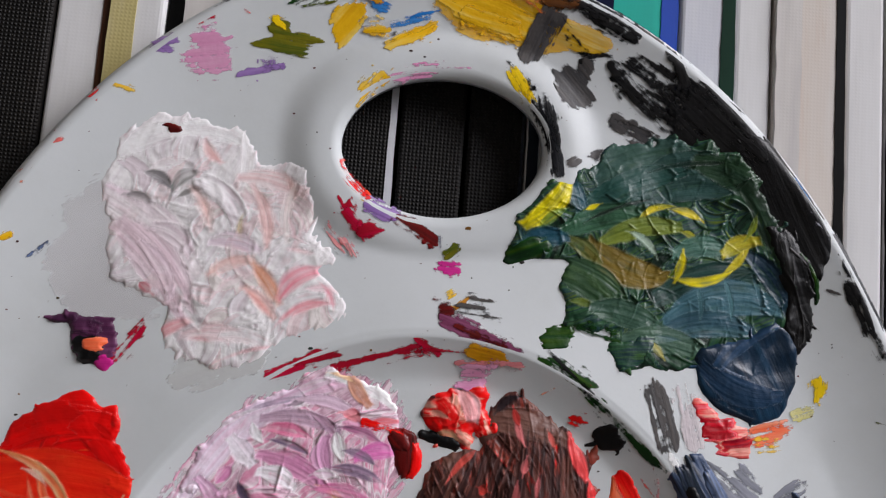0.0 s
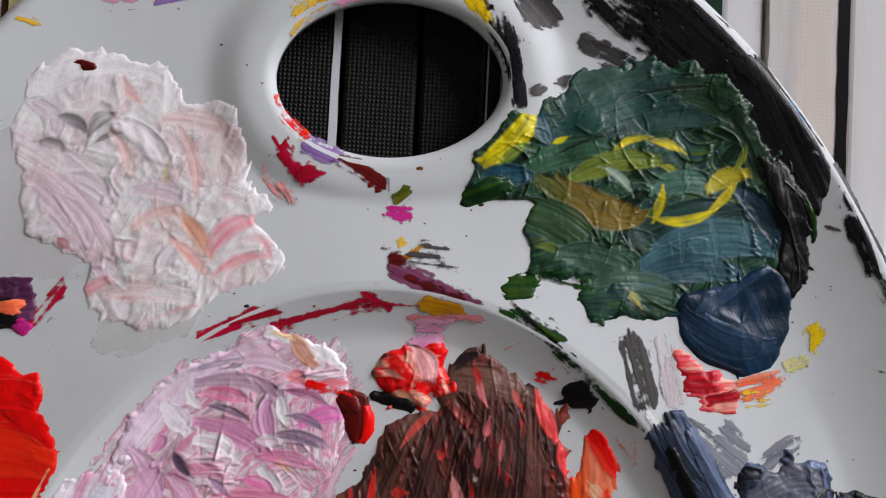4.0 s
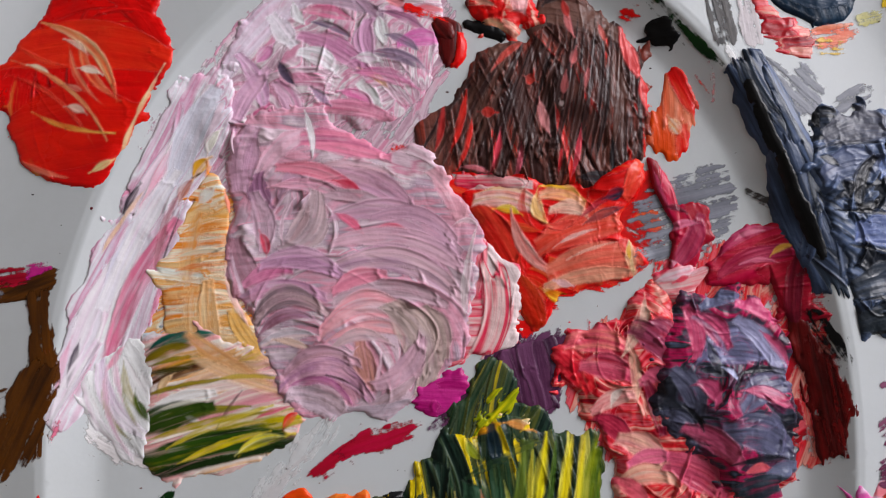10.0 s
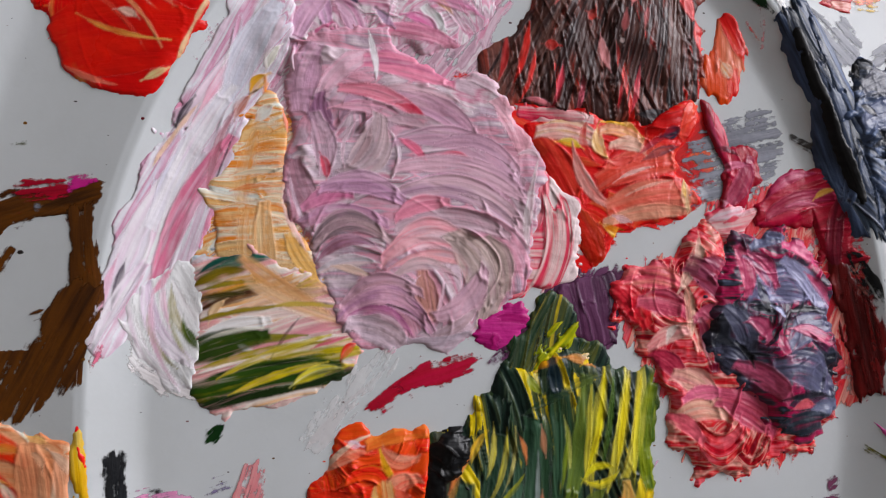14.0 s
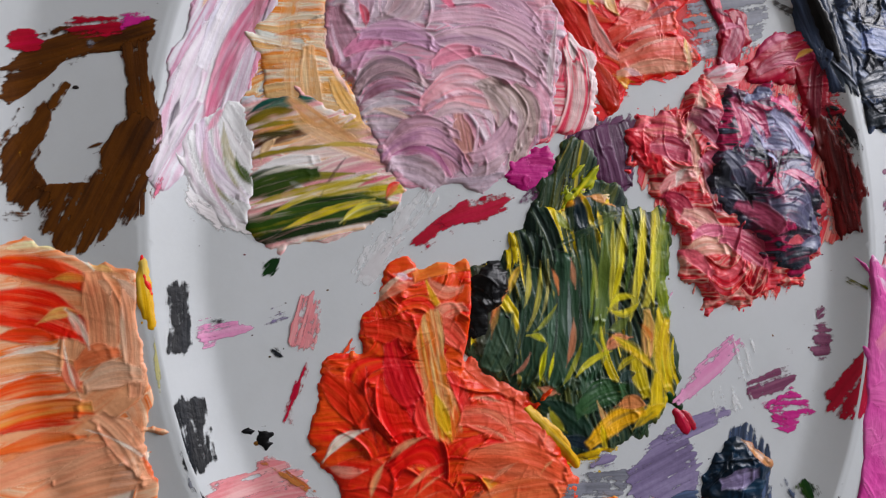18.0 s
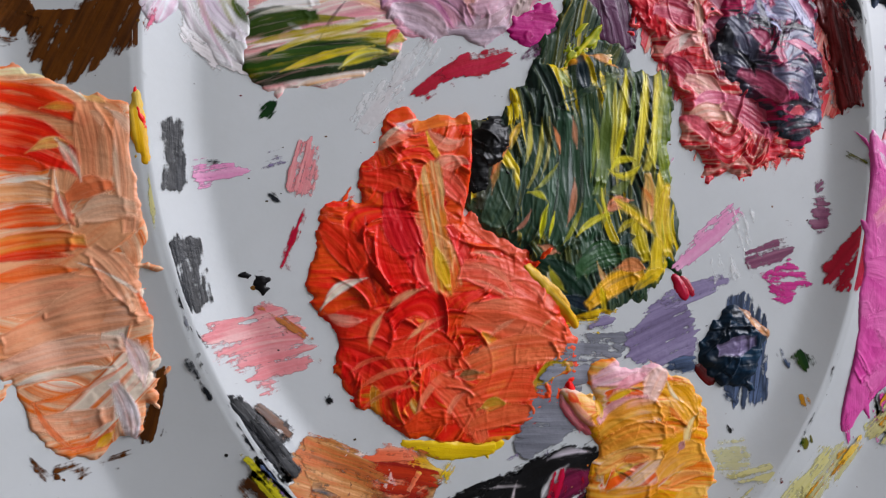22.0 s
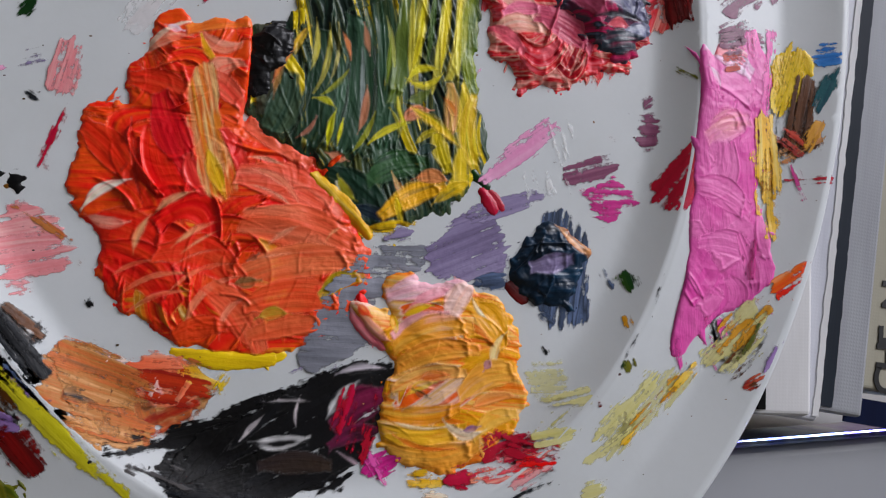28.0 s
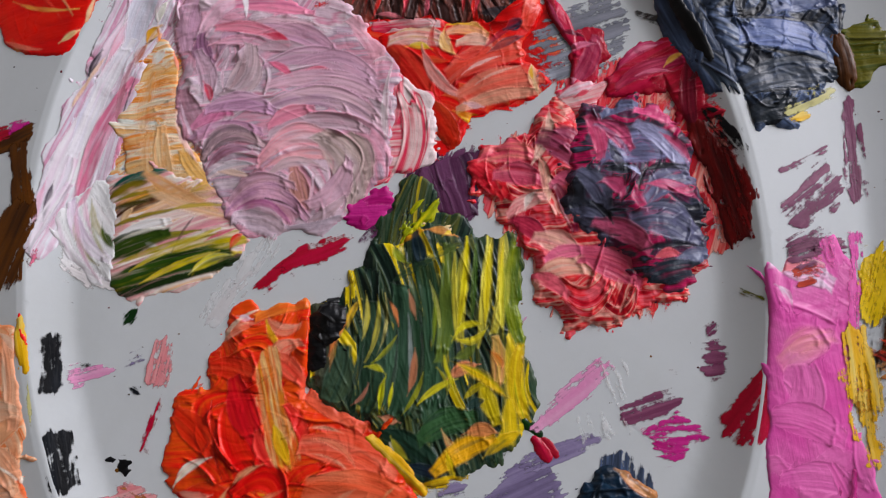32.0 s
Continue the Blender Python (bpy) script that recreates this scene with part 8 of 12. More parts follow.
smear('paint_stroke', 'dark purple streaks', 'purple', 54.7, -58.2, 62.1, -53.3, 4.3, 0.088, dry=0.35)
# mixing well: berry and plum mass
berry = dab('paint_mound', 'lumpy berry-red and pink paint', 'berry', 111.3, -55.4, (25.6, 23.9, 21.0, 20.0, 19.9, 21.1, 24.3, 30.8, 26.7, 27.7, 31.0, 26.6, 20.1, 18.2, 17.8, 21.9, 26.3, 27.5, 26.4, 25.2, 25.7, 27.6, 27.9, 27.0), 2.0, lumps=0.6, strokes=1.4, sw=6, sl=12, jitter=1.5, curl=1.6, comb=0.2, streaks=0.6, ridge=0.8, spread=1, ragged=1.0, lumpmix=0.7, brush=0.2)
plum = dab('paint_mound', 'glossy plum and slate mound', 'plum_slate', 123.8, -49.5, (14.6, 14.7, 15.6, 18.0, 20.5, 23.1, 22.5, 22.2, 22.5, 20.5, 18.7, 17.9, 18.2, 17.4, 17.5, 16.2, 16.1, 17.1, 25.0, 26.4, 23.7, 20.6, 17.9, 15.6), 2.4, lumps=0.5, strokes=1.4, sw=9, sl=15, jitter=1.5, curl=1.6, comb=0.2, streaks=0.5, ridge=0.9, spread=1, ragged=0.8, lumpmix=0.9, brush=0.2, tilt=0.8)
tint(berry, "e03838 d02838 e86060", 83.5, -40.2, 90.9, -48.0, 6.8, bow=0.8)
tint(berry, "c83048 d86070 e89080", 87.0, -38.1, 98.7, -38.7, 6.6, bow=1.0)
tint(berry, "a83050 b84860 c87080", 90.2, -43.4, 100.0, -45.5, 6.6, bow=0.8)
tint(berry, "e8b0a0 f0c8b8 d89888", 104.0, -28.2, 99.1, -40.8, 3.5, bow=1.0)
tint(berry, "e8a898 f0c8b0", 100.4, -38.9, 101.9, -51.7, 2.9, bow=0.5)
tint(berry, "a05068 884058 b86c80", 102.7, -35.1, 112.6, -42.8, 9.6, bow=1.3)
tint(berry, "c06078 a84860", 103.0, -47.1, 111.9, -45.1, 4.1, bow=0.8)
tint(berry, "e07880 f0b0a8 f4d4cc", 92.2, -53.3, 100.0, -50.0, 4.1, bow=0.6)
tint(berry, "c03850 902840", 93.5, -55.2, 100.0, -60.7, 5.3, bow=0.6)
tint(berry, "f0d0b8 e8b0a0 e0a0a0", 98.7, -59.9, 107.8, -65.3, 6.6, bow=1.0)
tint(berry, "d87890 c86080", 100.3, -65.3, 109.1, -63.8, 4.1, bow=0.8)
tint(berry, "e8c0a8 e8a090 f0d8c8", 97.3, -70.6, 109.1, -68.5, 5.3, bow=2.0)
tint(berry, "e87880 d85068", 96.1, -69.0, 103.8, -73.9, 4.0, bow=0.8)
tint(berry, "c86078 b04860 d890a0", 110.4, -65.1, 121.0, -70.7, 9.5, bow=1.0)
tint(berry, "7c1c38 5c1428", 104.3, -47.9, 107.4, -58.3, 4.1, bow=0.5)
tint(berry, "f0d8d0", 96.1, -52.1, 98.7, -48.7, 1.7, bow=0.4)
tint(plum, "60647c 787c98 484c5c", 117.3, -40.0, 132.1, -40.1, 9.5, bow=1.3)
tint(plum, "c8587c b84868 d07090", 113.7, -31.1, 115.5, -40.6, 4.7, bow=0.8)
tint(plum, "c05078 b04868 707488", 116.4, -32.6, 122.6, -38.9, 5.5, bow=0.8)
tint(plum, "505468 687088 3c4050", 117.4, -30.1, 125.5, -28.1, 3.7, bow=0.8)
tint(plum, "d06088 c05078", 125.9, -29.6, 133.6, -32.7, 4.2, bow=0.8)
tint(plum, "787c94 989cb4 606478", 125.8, -33.5, 136.1, -46.4, 5.5, bow=1.6)
tint(plum, "b84c70 c86080", 131.2, -36.2, 137.5, -43.8, 2.5, bow=0.7)
tint(plum, "14161c 242830", 117.9, -38.5, 120.8, -45.3, 2.9)
tint(plum, "a0a8c0 c0c8e0", 121.6, -44.0, 124.3, -46.5, 1.4, bow=0.4, lift=0.3)
tint(plum, "70748c 585c70 888ca4", 125.2, -52.6, 137.5, -47.4, 7.1, bow=1.8)
tint(plum, "b84868 c46080", 125.9, -49.0, 137.4, -53.1, 3.5, bow=1.1)
tint(plum, "c04c70 b04468", 122.1, -49.8, 124.7, -55.6, 3.1, bow=-0.4)
tint(plum, "484c5c 5c6074 383c48", 122.4, -57.6, 135.9, -61.6, 9.7, bow=1.6)
tint(plum, "606478 484c5a 787c90", 110.6, -45.1, 115.4, -53.2, 6.7, bow=1.0)
tint(plum, "383c48 505464 2c3038", 106.5, -55.2, 114.4, -60.7, 8.0, bow=1.3)
tint(plum, "b05070 a04060", 116.3, -47.3, 119.4, -50.7, 4.2, bow=0.8)
tint(plum, "a84868 c06880", 113.1, -57.6, 123.7, -64.5, 5.4, bow=1.0)
tint(plum, "14161c 24242c", 104.3, -51.4, 117.1, -61.1, 1.5, bow=-1.5, lift=0.4)
tint(plum, "14161c 24242c", 124.9, -45.6, 138.5, -46.4, 1.7, bow=1.6, lift=0.4)
tint(plum, "14161c 24242c", 121.0, -65.7, 137.9, -65.2, 1.8, bow=1.0, lift=0.4)
tint(plum, "d07070 c05868", 125.4, -67.1, 131.7, -66.4, 2.5, bow=0.5)
tint(plum, "505868 687084", 131.7, -67.9, 139.9, -67.4, 4.2, bow=0.8)
tint(plum, "202830 303840", 122.3, -72.8, 135.7, -69.9, 5.7, bow=0.8)
tint(plum, "202028", 105.6, -52.0, 106.7, -47.9, 4.1)
tint(plum, "14161c", 138.5, -45.5, 139.5, -63.3, 1.8, bow=0.5)
tint(plum, "14161c", 112.5, -52.6, 116.4, -57.6, 1.0, bow=0.5)
tint(plum, "181a20", 123.2, -51.3, 126.0, -45.0, 0.9, bow=0.4)
dab('paint_smear', "dark red smear at the well's side", 'dark_red', 144.9, -50.1, (5.1, 4.9, 5.4, 7.4, 12.2, 16.0, 4.9, 3.2, 2.6, 2.6, 3.0, 4.8, 14.4, 10.2, 6.8, 5.8), 0.7, ang=-80, dry=0.2, comb=0.8, ragged=0.9)
smear('paint_stroke', "black and brown smears at the well's side", 'black', 142.4, -31.1, 150.0, -43.8, 6.1, 0.1, dry=0.4, body=0.8)
smear('paint_stroke', 'dark smear with white gaps', 'dark_red', 142.9, -36.8, 148.0, -64.2, 7.6, 0.112, dry=0.35, body=0.8)
# mixing well: green and yellow combed patch
dab('paint_smear', 'dark green and yellow stem of streaks', 'green_yellow', 67.7, -57.6, (14.6, 13.1, 10.0, 12.7, 15.1, 10.5, 8.3, 7.8, 8.5, 11.3, 17.4, 14.0, 10.1, 8.4, 8.2, 9.7), 1.0, ang=72, strokes=2.2, sw=3, sl=26, jitter=0.12, ridge=0.5, spread=1, ragged=0.7)
smear('paint_stroke', 'yellow-green streak', 'lime_streak', 65.4, -58.0, 74.6, -48.3, 5.7, 0.52, dry=0.3)
smear('paint_stroke', 'orange and yellow flecks', 'cream_yellow', 65.3, -59.3, 77.2, -55.6, 3.7, 0.6, dry=0.3)
# short black stroke stands in for the dark of a hollow
smear('paint_stroke', 'black hollow', 'black', 68.9, -60.5, 72.7, -57.1, 4.4, 0.68)
smear('paint_streak', 'yellow edge', 'yellow', 63.0, -115.5, 77.5, -115.8, 4.3, 0.13, bow=-1.4)
combed = dab("paint_mound", "dark green and yellow paint combed into long ridges", "green_yellow", 70.1, -85.5, (22.8, 22.8, 23.0, 23.4, 23.9, 25.1, 26.5, 28.3, 29.9, 31.6, 33.7, 32.6, 31.7, 30.8, 30.1, 29.8, 29.8, 30.0, 29.5, 27.8, 26.4, 27.0, 28.0, 29.3, 27.6, 26.2, 25.2, 24.5, 24.0, 23.8, 26.2, 29.8, 30.0, 30.5, 30.1, 30.0, 30.0, 30.4, 30.3, 29.4, 28.1, 27.0, 26.2, 25.3, 24.4, 23.7, 23.3, 23.9, 24.8, 25.9, 27.3, 29.1, 31.1, 31.9, 32.8, 31.8, 31.0, 30.4, 30.0, 29.8, 29.9, 29.5, 29.0, 28.6, 28.6, 28.7, 28.9, 28.1, 27.4, 25.6, 24.3, 23.2), 1.7, ang=-78, strokes=2.2, sw=3, sl=20, jitter=0.16, ridge=0.8, comb=0.9, tooth=1.3, spread=1, streaks=0.8, brush=0.8, tongues=1.0)
tint(combed, "343830 44483c 282c28", 45.1, -73.3, 44.5, -90.5, 6.3, bow=0.5)
tint(combed, "24382c 34483a 445440", 50.2, -84.1, 45.5, -96.0, 7.9, bow=1.0)
tint(combed, "2c4434 22382a 3c5442", 57.1, -74.2, 52.3, -100.5, 8.0, bow=1.8)
tint(combed, "304a38 243c2c 44604c", 65.0, -71.2, 60.7, -101.3, 9.8, bow=1.6)
tint(combed, "34503c 2a4430 203828", 71.1, -65.7, 70.1, -100.0, 10.0, bow=1.1)
tint(combed, "48602c 5c7030 34502c", 77.0, -61.3, 73.1, -87.1, 5.8, bow=1.1)
tint(combed, "2c3830", 54.9, -83.3, 49.4, -97.1, 0.9, bow=0.8, lift=0.4)
tint(combed, "2c3830", 63.1, -80.5, 59.4, -98.2, 0.9, bow=0.8, lift=0.4)
tint(combed, "2c3830", 68.8, -76.4, 67.8, -94.3, 0.9, bow=0.5, lift=0.4)
tint(combed, "84908c", 66.0, -76.5, 65.0, -93.1, 0.8, bow=0.5, lift=0.4)
tint(combed, "e09848 e8b070 d87838", 53.2, -73.2, 46.6, -88.0, 1.7, bow=-1.0, lift=0.25, body=0.8)
tint(combed, "e0c040 d8b038", 54.3, -72.4, 51.2, -78.8, 1.9, bow=-0.5, lift=0.25, body=0.8)
tint(combed, "d88050 c07040", 51.3, -77.0, 46.7, -84.3, 1.4, bow=-0.5, lift=0.25, body=0.8)
tint(combed, "d8d050 e0d880", 56.1, -70.5, 54.7, -81.5, 1.3, bow=0.7, lift=0.25, body=0.8)
tint(combed, "d8d060 c8c050", 58.9, -71.6, 55.4, -86.4, 1.3, bow=1.3, lift=0.25, body=0.8)
tint(combed, "e0d890", 60.8, -71.5, 58.1, -85.1, 0.8, bow=1.1, lift=0.25, body=0.8)
tint(combed, "c87848 d89868", 61.6, -72.7, 63.4, -78.5, 1.1, bow=0.4)
tint(combed, "c09070 a87860", 66.6, -71.1, 67.7, -77.1, 1.5)
tint(combed, "d0d888 b8c068", 71.8, -69.1, 73.3, -79.3, 1.0, bow=0.4, lift=0.25, body=0.8)
tint(combed, "d8cc30 e4dc60 c8b828", 80.9, -60.6, 78.4, -85.2, 2.8, bow=-1.0, lift=0.25, body=0.8)
tint(combed, "d8cc40 e4dc70 c0b030", 86.3, -59.3, 82.3, -84.6, 3.1, bow=0.7, lift=0.25, body=0.8)
tint(combed, "d4c838 e0d870", 78.1, -62.8, 77.3, -83.1, 1.5, bow=-0.4, lift=0.25, body=0.8)
tint(combed, "4c6830 5c7438 3c5828", 83.1, -61.1, 80.5, -80.3, 1.4, bow=0.4)
tint(combed, "d8cc30 e0d850", 76.7, -82.7, 84.3, -81.3, 2.1, bow=-1.7, lift=0.25, body=0.8)
tint(combed, "d8c830 e8e080 c8b020", 90.2, -59.0, 86.4, -81.4, 3.6, bow=1.1, lift=0.25, body=0.8)
tint(combed, "5c6c30 485828", 76.0, -87.4, 81.6, -84.6, 3.0, bow=-0.6)
tint(combed, "e8a080 d88860 e0b090", 74.9, -91.8, 81.5, -89.3, 3.3, bow=0.6)
tint(combed, "e0a078 d8b060 e8c080", 86.4, -84.0, 85.8, -94.5, 3.9, bow=0.6, lift=0.25, body=0.8)
tint(combed, "d8c030 e0d050", 89.7, -81.2, 88.0, -93.2, 2.4, bow=0.6, lift=0.25, body=0.8)
tint(combed, "d0c830 b8b830", 74.0, -87.4, 76.4, -95.6, 1.2, bow=-0.5, lift=0.35)
tint(combed, "d8d040 c0c030", 67.3, -97.3, 76.2, -92.5, 1.8, bow=0.7, lift=0.25, body=0.8)
tint(combed, "d8c820 c8b818 e4d848", 82.6, -94.6, 84.8, -102.4, 4.5, lift=0.25, body=0.8)
tint(combed, "e0c828 d8b820", 90.1, -91.8, 93.6, -99.7, 3.0, bow=-0.7, lift=0.25, body=0.8)
tint(combed, "c8b820 485820", 77.7, -97.2, 83.6, -93.7, 2.1, bow=0.6)
tint(combed, "d8d820 b8c020", 55.7, -88.0, 59.4, -89.7, 1.7, bow=0.4, lift=0.25, body=0.8)
tint(combed, "c8d020 e0e040", 60.2, -90.0, 57.9, -98.5, 1.6, bow=-0.5, lift=0.4)
tint(combed, "e0e020", 61.3, -92.9, 60.1, -98.0, 1.1, lift=0.25, body=0.8)
tint(combed, "b07858 986850", 67.0, -85.1, 64.8, -95.0, 2.0, bow=0.5)
tint(combed, "d89080 c08068", 55.4, -92.7, 51.8, -96.5, 1.2, bow=0.4, lift=0.25, body=0.8)
tint(combed, "1c3428 142820 284434", 58.0, -104.2, 70.2, -115.2, 8.5, bow=1.3)
tint(combed, "24422c 345434 1c3424", 67.6, -105.1, 79.1, -101.5, 7.3, bow=1.1)
tint(combed, "1c2838 142030", 63.3, -111.7, 71.6, -114.9, 3.3, bow=0.5)
tint(combed, "e0d020 f0e860", 60.3, -105.2, 63.8, -110.0, 2.0, bow=-0.4, lift=0.25, body=0.8)
tint(combed, "f4f0d8", 60.0, -106.7, 62.6, -111.7, 0.8, bow=-0.4, lift=0.35)
tint(combed, "e8a080", 58.2, -100.0, 62.0, -101.4, 2.2)
tint(combed, "e0a060 d88848 e8c890", 72.3, -104.2, 77.0, -111.5, 1.8, bow=-0.4, lift=0.25, body=0.8)
tint(combed, "e8b018 e0a810 d8b830", 70.3, -113.1, 83.4, -106.7, 5.7, bow=1.1)
tint(combed, "d09060 c88050", 77.6, -105.0, 84.9, -105.4, 3.5, bow=0.7)
tint(combed, "e0c020 e8d040", 84.8, -108.0, 90.9, -104.1, 3.5, bow=0.6, lift=0.25, body=0.8)
tint(combed, "f0c010 e8b808", 61.9, -115.5, 75.9, -117.5, 3.5, bow=-1.1)
tint(combed, "e8b808 f0c818", 56.0, -102.7, 62.6, -114.7, 1.8, bow=-0.8)
tint(combed, "f0c818", 73.0, -109.3, 74.6, -116.2, 1.8)
tint(combed, "1c3038", 90.5, -101.4, 92.9, -104.1, 2.4)
tint(combed, "203028 2c4440", 77.8, -99.7, 82.8, -97.6, 2.6, bow=0.4)
tint(combed, "e0b020 d89030", 64.9, -58.4, 71.3, -56.1, 2.3, bow=0.4, lift=0.25, body=0.8)
tint(combed, "102028 1c3038", 68.9, -57.3, 69.9, -63.9, 3.7)
tint(combed, "e89050 e0a868", 72.3, -56.0, 78.5, -57.8, 2.4, bow=0.4)
tint(combed, "34442c 4c5c30", 71.2, -63.6, 81.4, -59.7, 2.4, bow=0.4)
tint(combed, "2c4028 1c3020", 62.6, -68.3, 74.0, -63.1, 2.0, bow=0.4)
tint(combed, "788828 98a030", 63.2, -59.8, 66.5, -63.9, 2.3, bow=-0.4)
tint(combed, "404c20 607028", 92.2, -65.1, 92.4, -70.4, 2.3)
tint(combed, "5c7818 7c8c1c 3c5c18 a8a820", 93.0, -61.2, 92.4, -86.2, 6.0, bow=-1.6, lift=0.2, body=0.9, edge=1.4)
tint(combed, "d0b418 c8a814 dcc830 8c9420", 91.9, -86.1, 91.9, -102.9, 5.2, bow=-1.8, lift=0.25, body=0.95, edge=1.2)
tint(combed, "c8b018 dcc428 a89c18", 88.3, -98.8, 87.9, -107.6, 4.4, lift=0.25, body=0.95, edge=1.2)
tint(combed, "c8a818 e0c020 90981c", 75.7, -88.2, 88.6, -98.1, 3.3, bow=1.0, lift=0.25, body=0.95, edge=1.2)
tint(combed, "d8c828 e4d83c b8a81c", 81.4, -57.2, 76.8, -82.5, 2.2, bow=0.8, lift=0.3, body=1.0, edge=0.8)
tint(combed, "2c4c1c 446424", 83.5, -60.7, 80.3, -82.7, 0.9, bow=0.4, lift=0.25, body=0.9)
tint(combed, "d8c828 e8dc48 b8a81c", 76.5, -82.5, 84.2, -80.2, 2.2, bow=1.8, lift=0.3, body=1.0, edge=0.8)
tint(combed, "d4c020 e4d440 b0a020", 87.8, -56.9, 84.1, -81.7, 2.4, bow=-0.4, lift=0.3, body=1.0, edge=0.8)
tint(combed, "d8c424 e8dc50 a89818", 90.6, -57.8, 88.2, -83.3, 2.0, bow=-0.7, lift=0.3, body=1.0, edge=0.8)
tint(combed, "e09038 d87028 e8b060", 84.6, -86.3, 87.6, -91.0, 2.6, bow=0.5, lift=0.25, body=0.8, edge=1.0)
tint(combed, "d8c020 c8b018", 75.9, -57.6, 80.6, -56.0, 1.6, bow=0.4, lift=0.25, body=0.95)
tint(combed, "98a020 c0b81c", 66.9, -44.4, 69.0, -53.9, 1.7, bow=0.3, lift=0.25, body=0.95)
tint(combed, "e0c01c e8b418", 65.6, -116.6, 78.3, -115.7, 1.8, bow=0.8, lift=0.25, body=1.0)
tint(combed, "d8b81c c8a818", 81.9, -110.3, 90.6, -105.6, 3.1, bow=0.6, lift=0.25, body=0.9)
tint(combed, "8c9c1c b0b020", 62.7, -81.6, 57.3, -87.0, 1.1, bow=0.4, lift=0.25, body=0.7)
tint(combed, "a0a81c c8c028", 72.4, -89.9, 74.0, -95.2, 1.2, bow=0.5, lift=0.25, body=0.8)
tint(combed, "7c901c a8a820", 68.5, -90.9, 63.5, -99.5, 1.3, bow=0.5, lift=0.25, body=0.7)
tint(combed, "688420 8c9c24", 72.6, -71.8, 71.2, -84.7, 1.0, bow=0.4, lift=0.25, body=0.7)
dab('paint_mound', 'black lumpy paint', 'black', 44.7, -79.4, (4.8, 6.9, 8.1, 9.2, 7.6, 5.5, 4.5, 4.3, 5.0, 6.5, 8.3, 9.0, 7.6, 5.1, 4.4, 4.2), 1.8, lumps=0.6, strokes=1.5, sw=4, sl=12, ridge=0.6, jitter=0.8)
# mixing well: large orange mound
dab('paint_smear', 'flat yellow paint under the orange', 'yellow', 39.7, -143.3, (9.4, 5.3, 2.3, 1.6, 1.4, 1.5, 1.8, 3.2, 9.0, 5.5, 3.6, 3.0, 3.0, 2.9, 3.4, 4.9), 0.8, ridge=0.12, ragged=0.3, comb=0.2)
orange = dab("paint_mound", "large mound of orange-red paint in curved strokes", "orange", 35.1, -111.6, (26.4, 24.9, 23.9, 23.1, 22.6, 22.2, 21.4, 20.6, 20.1, 19.7, 19.4, 19.4, 19.5, 19.8, 20.3, 20.9, 39.7, 40.9, 41.2, 40.0, 40.6, 40.7, 38.0, 35.5, 33.2, 30.6, 28.4, 29.5, 30.8, 31.3, 30.5, 29.2, 28.2, 28.2, 28.5, 27.7, 27.0, 26.2, 25.6, 25.2, 25.5, 26.0, 26.8, 27.5, 28.5, 29.0, 29.1, 28.6, 27.8, 27.6, 28.9, 30.5, 30.9, 31.0, 31.0, 31.1, 31.5, 32.0, 32.4, 33.0, 33.9, 34.4, 34.7, 35.2, 35.7, 36.0, 36.6, 35.5, 34.6, 33.5, 30.6, 28.2), 2.0, centre=(37.4, -128.5), strokes=2.2, sw=6, sl=15, jitter=0.5, curl=1.4, ridge=0.8, spread=0.6, bias=2.4, streaks=0.4, soft=2.2, brush=0.3, tongues=0.6, crease=0.1)
tint(orange, "e03820 d83018 e85030", 9.6, -96.1, 17.7, -105.2, 7.4, bow=0.7)
tint(orange, "d82818 e03c28 e85840", 18.4, -85.4, 29.2, -88.6, 6.2, bow=0.7)
tint(orange, "d02028 c01c24 d83c38", 23.7, -89.9, 28.4, -102.8, 7.7, bow=-0.5)
tint(orange, "d83030 e05040", 29.1, -102.2, 31.7, -108.7, 3.9, bow=-0.4)
tint(orange, "e87860 f0a088 e05838", 19.0, -80.7, 29.3, -75.8, 3.0, bow=1.0)
tint(orange, "f0b8a0 f4c8b4", 20.6, -79.8, 30.0, -72.4, 1.2, bow=1.1, lift=0.45)
tint(orange, "ecd0d8", 25.1, -73.9, 27.8, -74.7, 1.8)
tint(orange, "e06828 f08040 e85820", 29.9, -74.2, 42.6, -71.8, 4.5, bow=1.0)
tint(orange, "f4c0a8 e87858", 32.8, -76.1, 39.0, -77.7, 3.7, bow=-1.2, lift=0.15, body=0.5, edge=0.9)
tint(orange, "e8a030 e0b040", 32.0, -76.1, 35.2, -82.3, 1.4, bow=-0.4)
tint(orange, "e86850 f09880 e85040", 33.2, -85.2, 39.0, -81.3, 4.7, bow=1.0)
tint(orange, "e05040 e87058", 32.7, -83.6, 39.8, -90.3, 5.2, bow=0.5)
tint_patch(orange, "e0a050 d08c34 e8c890 d87838 c89030 e8b470", 33.3, -95.6, (2.8, 2.9, 3.5, 5.5, 14.8, 10.8, 5.9, 4.3, 3.7, 3.7, 4.4, 6.6, 14.9, 14.4, 4.7, 3.3), ang=-80, lift=0.2, ragged=1.0, edge=1.4, body=0.75)
tint(orange, "c8a020 d8b030 b89020", 33.0, -99.8, 36.2, -109.6, 3.4, bow=-0.2)
tint(orange, "d02828 e04838", 36.8, -96.4, 40.5, -106.0, 3.7, bow=0.7)
tint(orange, "e86048 ec7860", 41.0, -93.6, 53.3, -101.4, 6.8, bow=0.8)
tint(orange, "e86850 e05840 f08870", 40.9, -105.2, 59.2, -112.6, 9.4, bow=1.8)
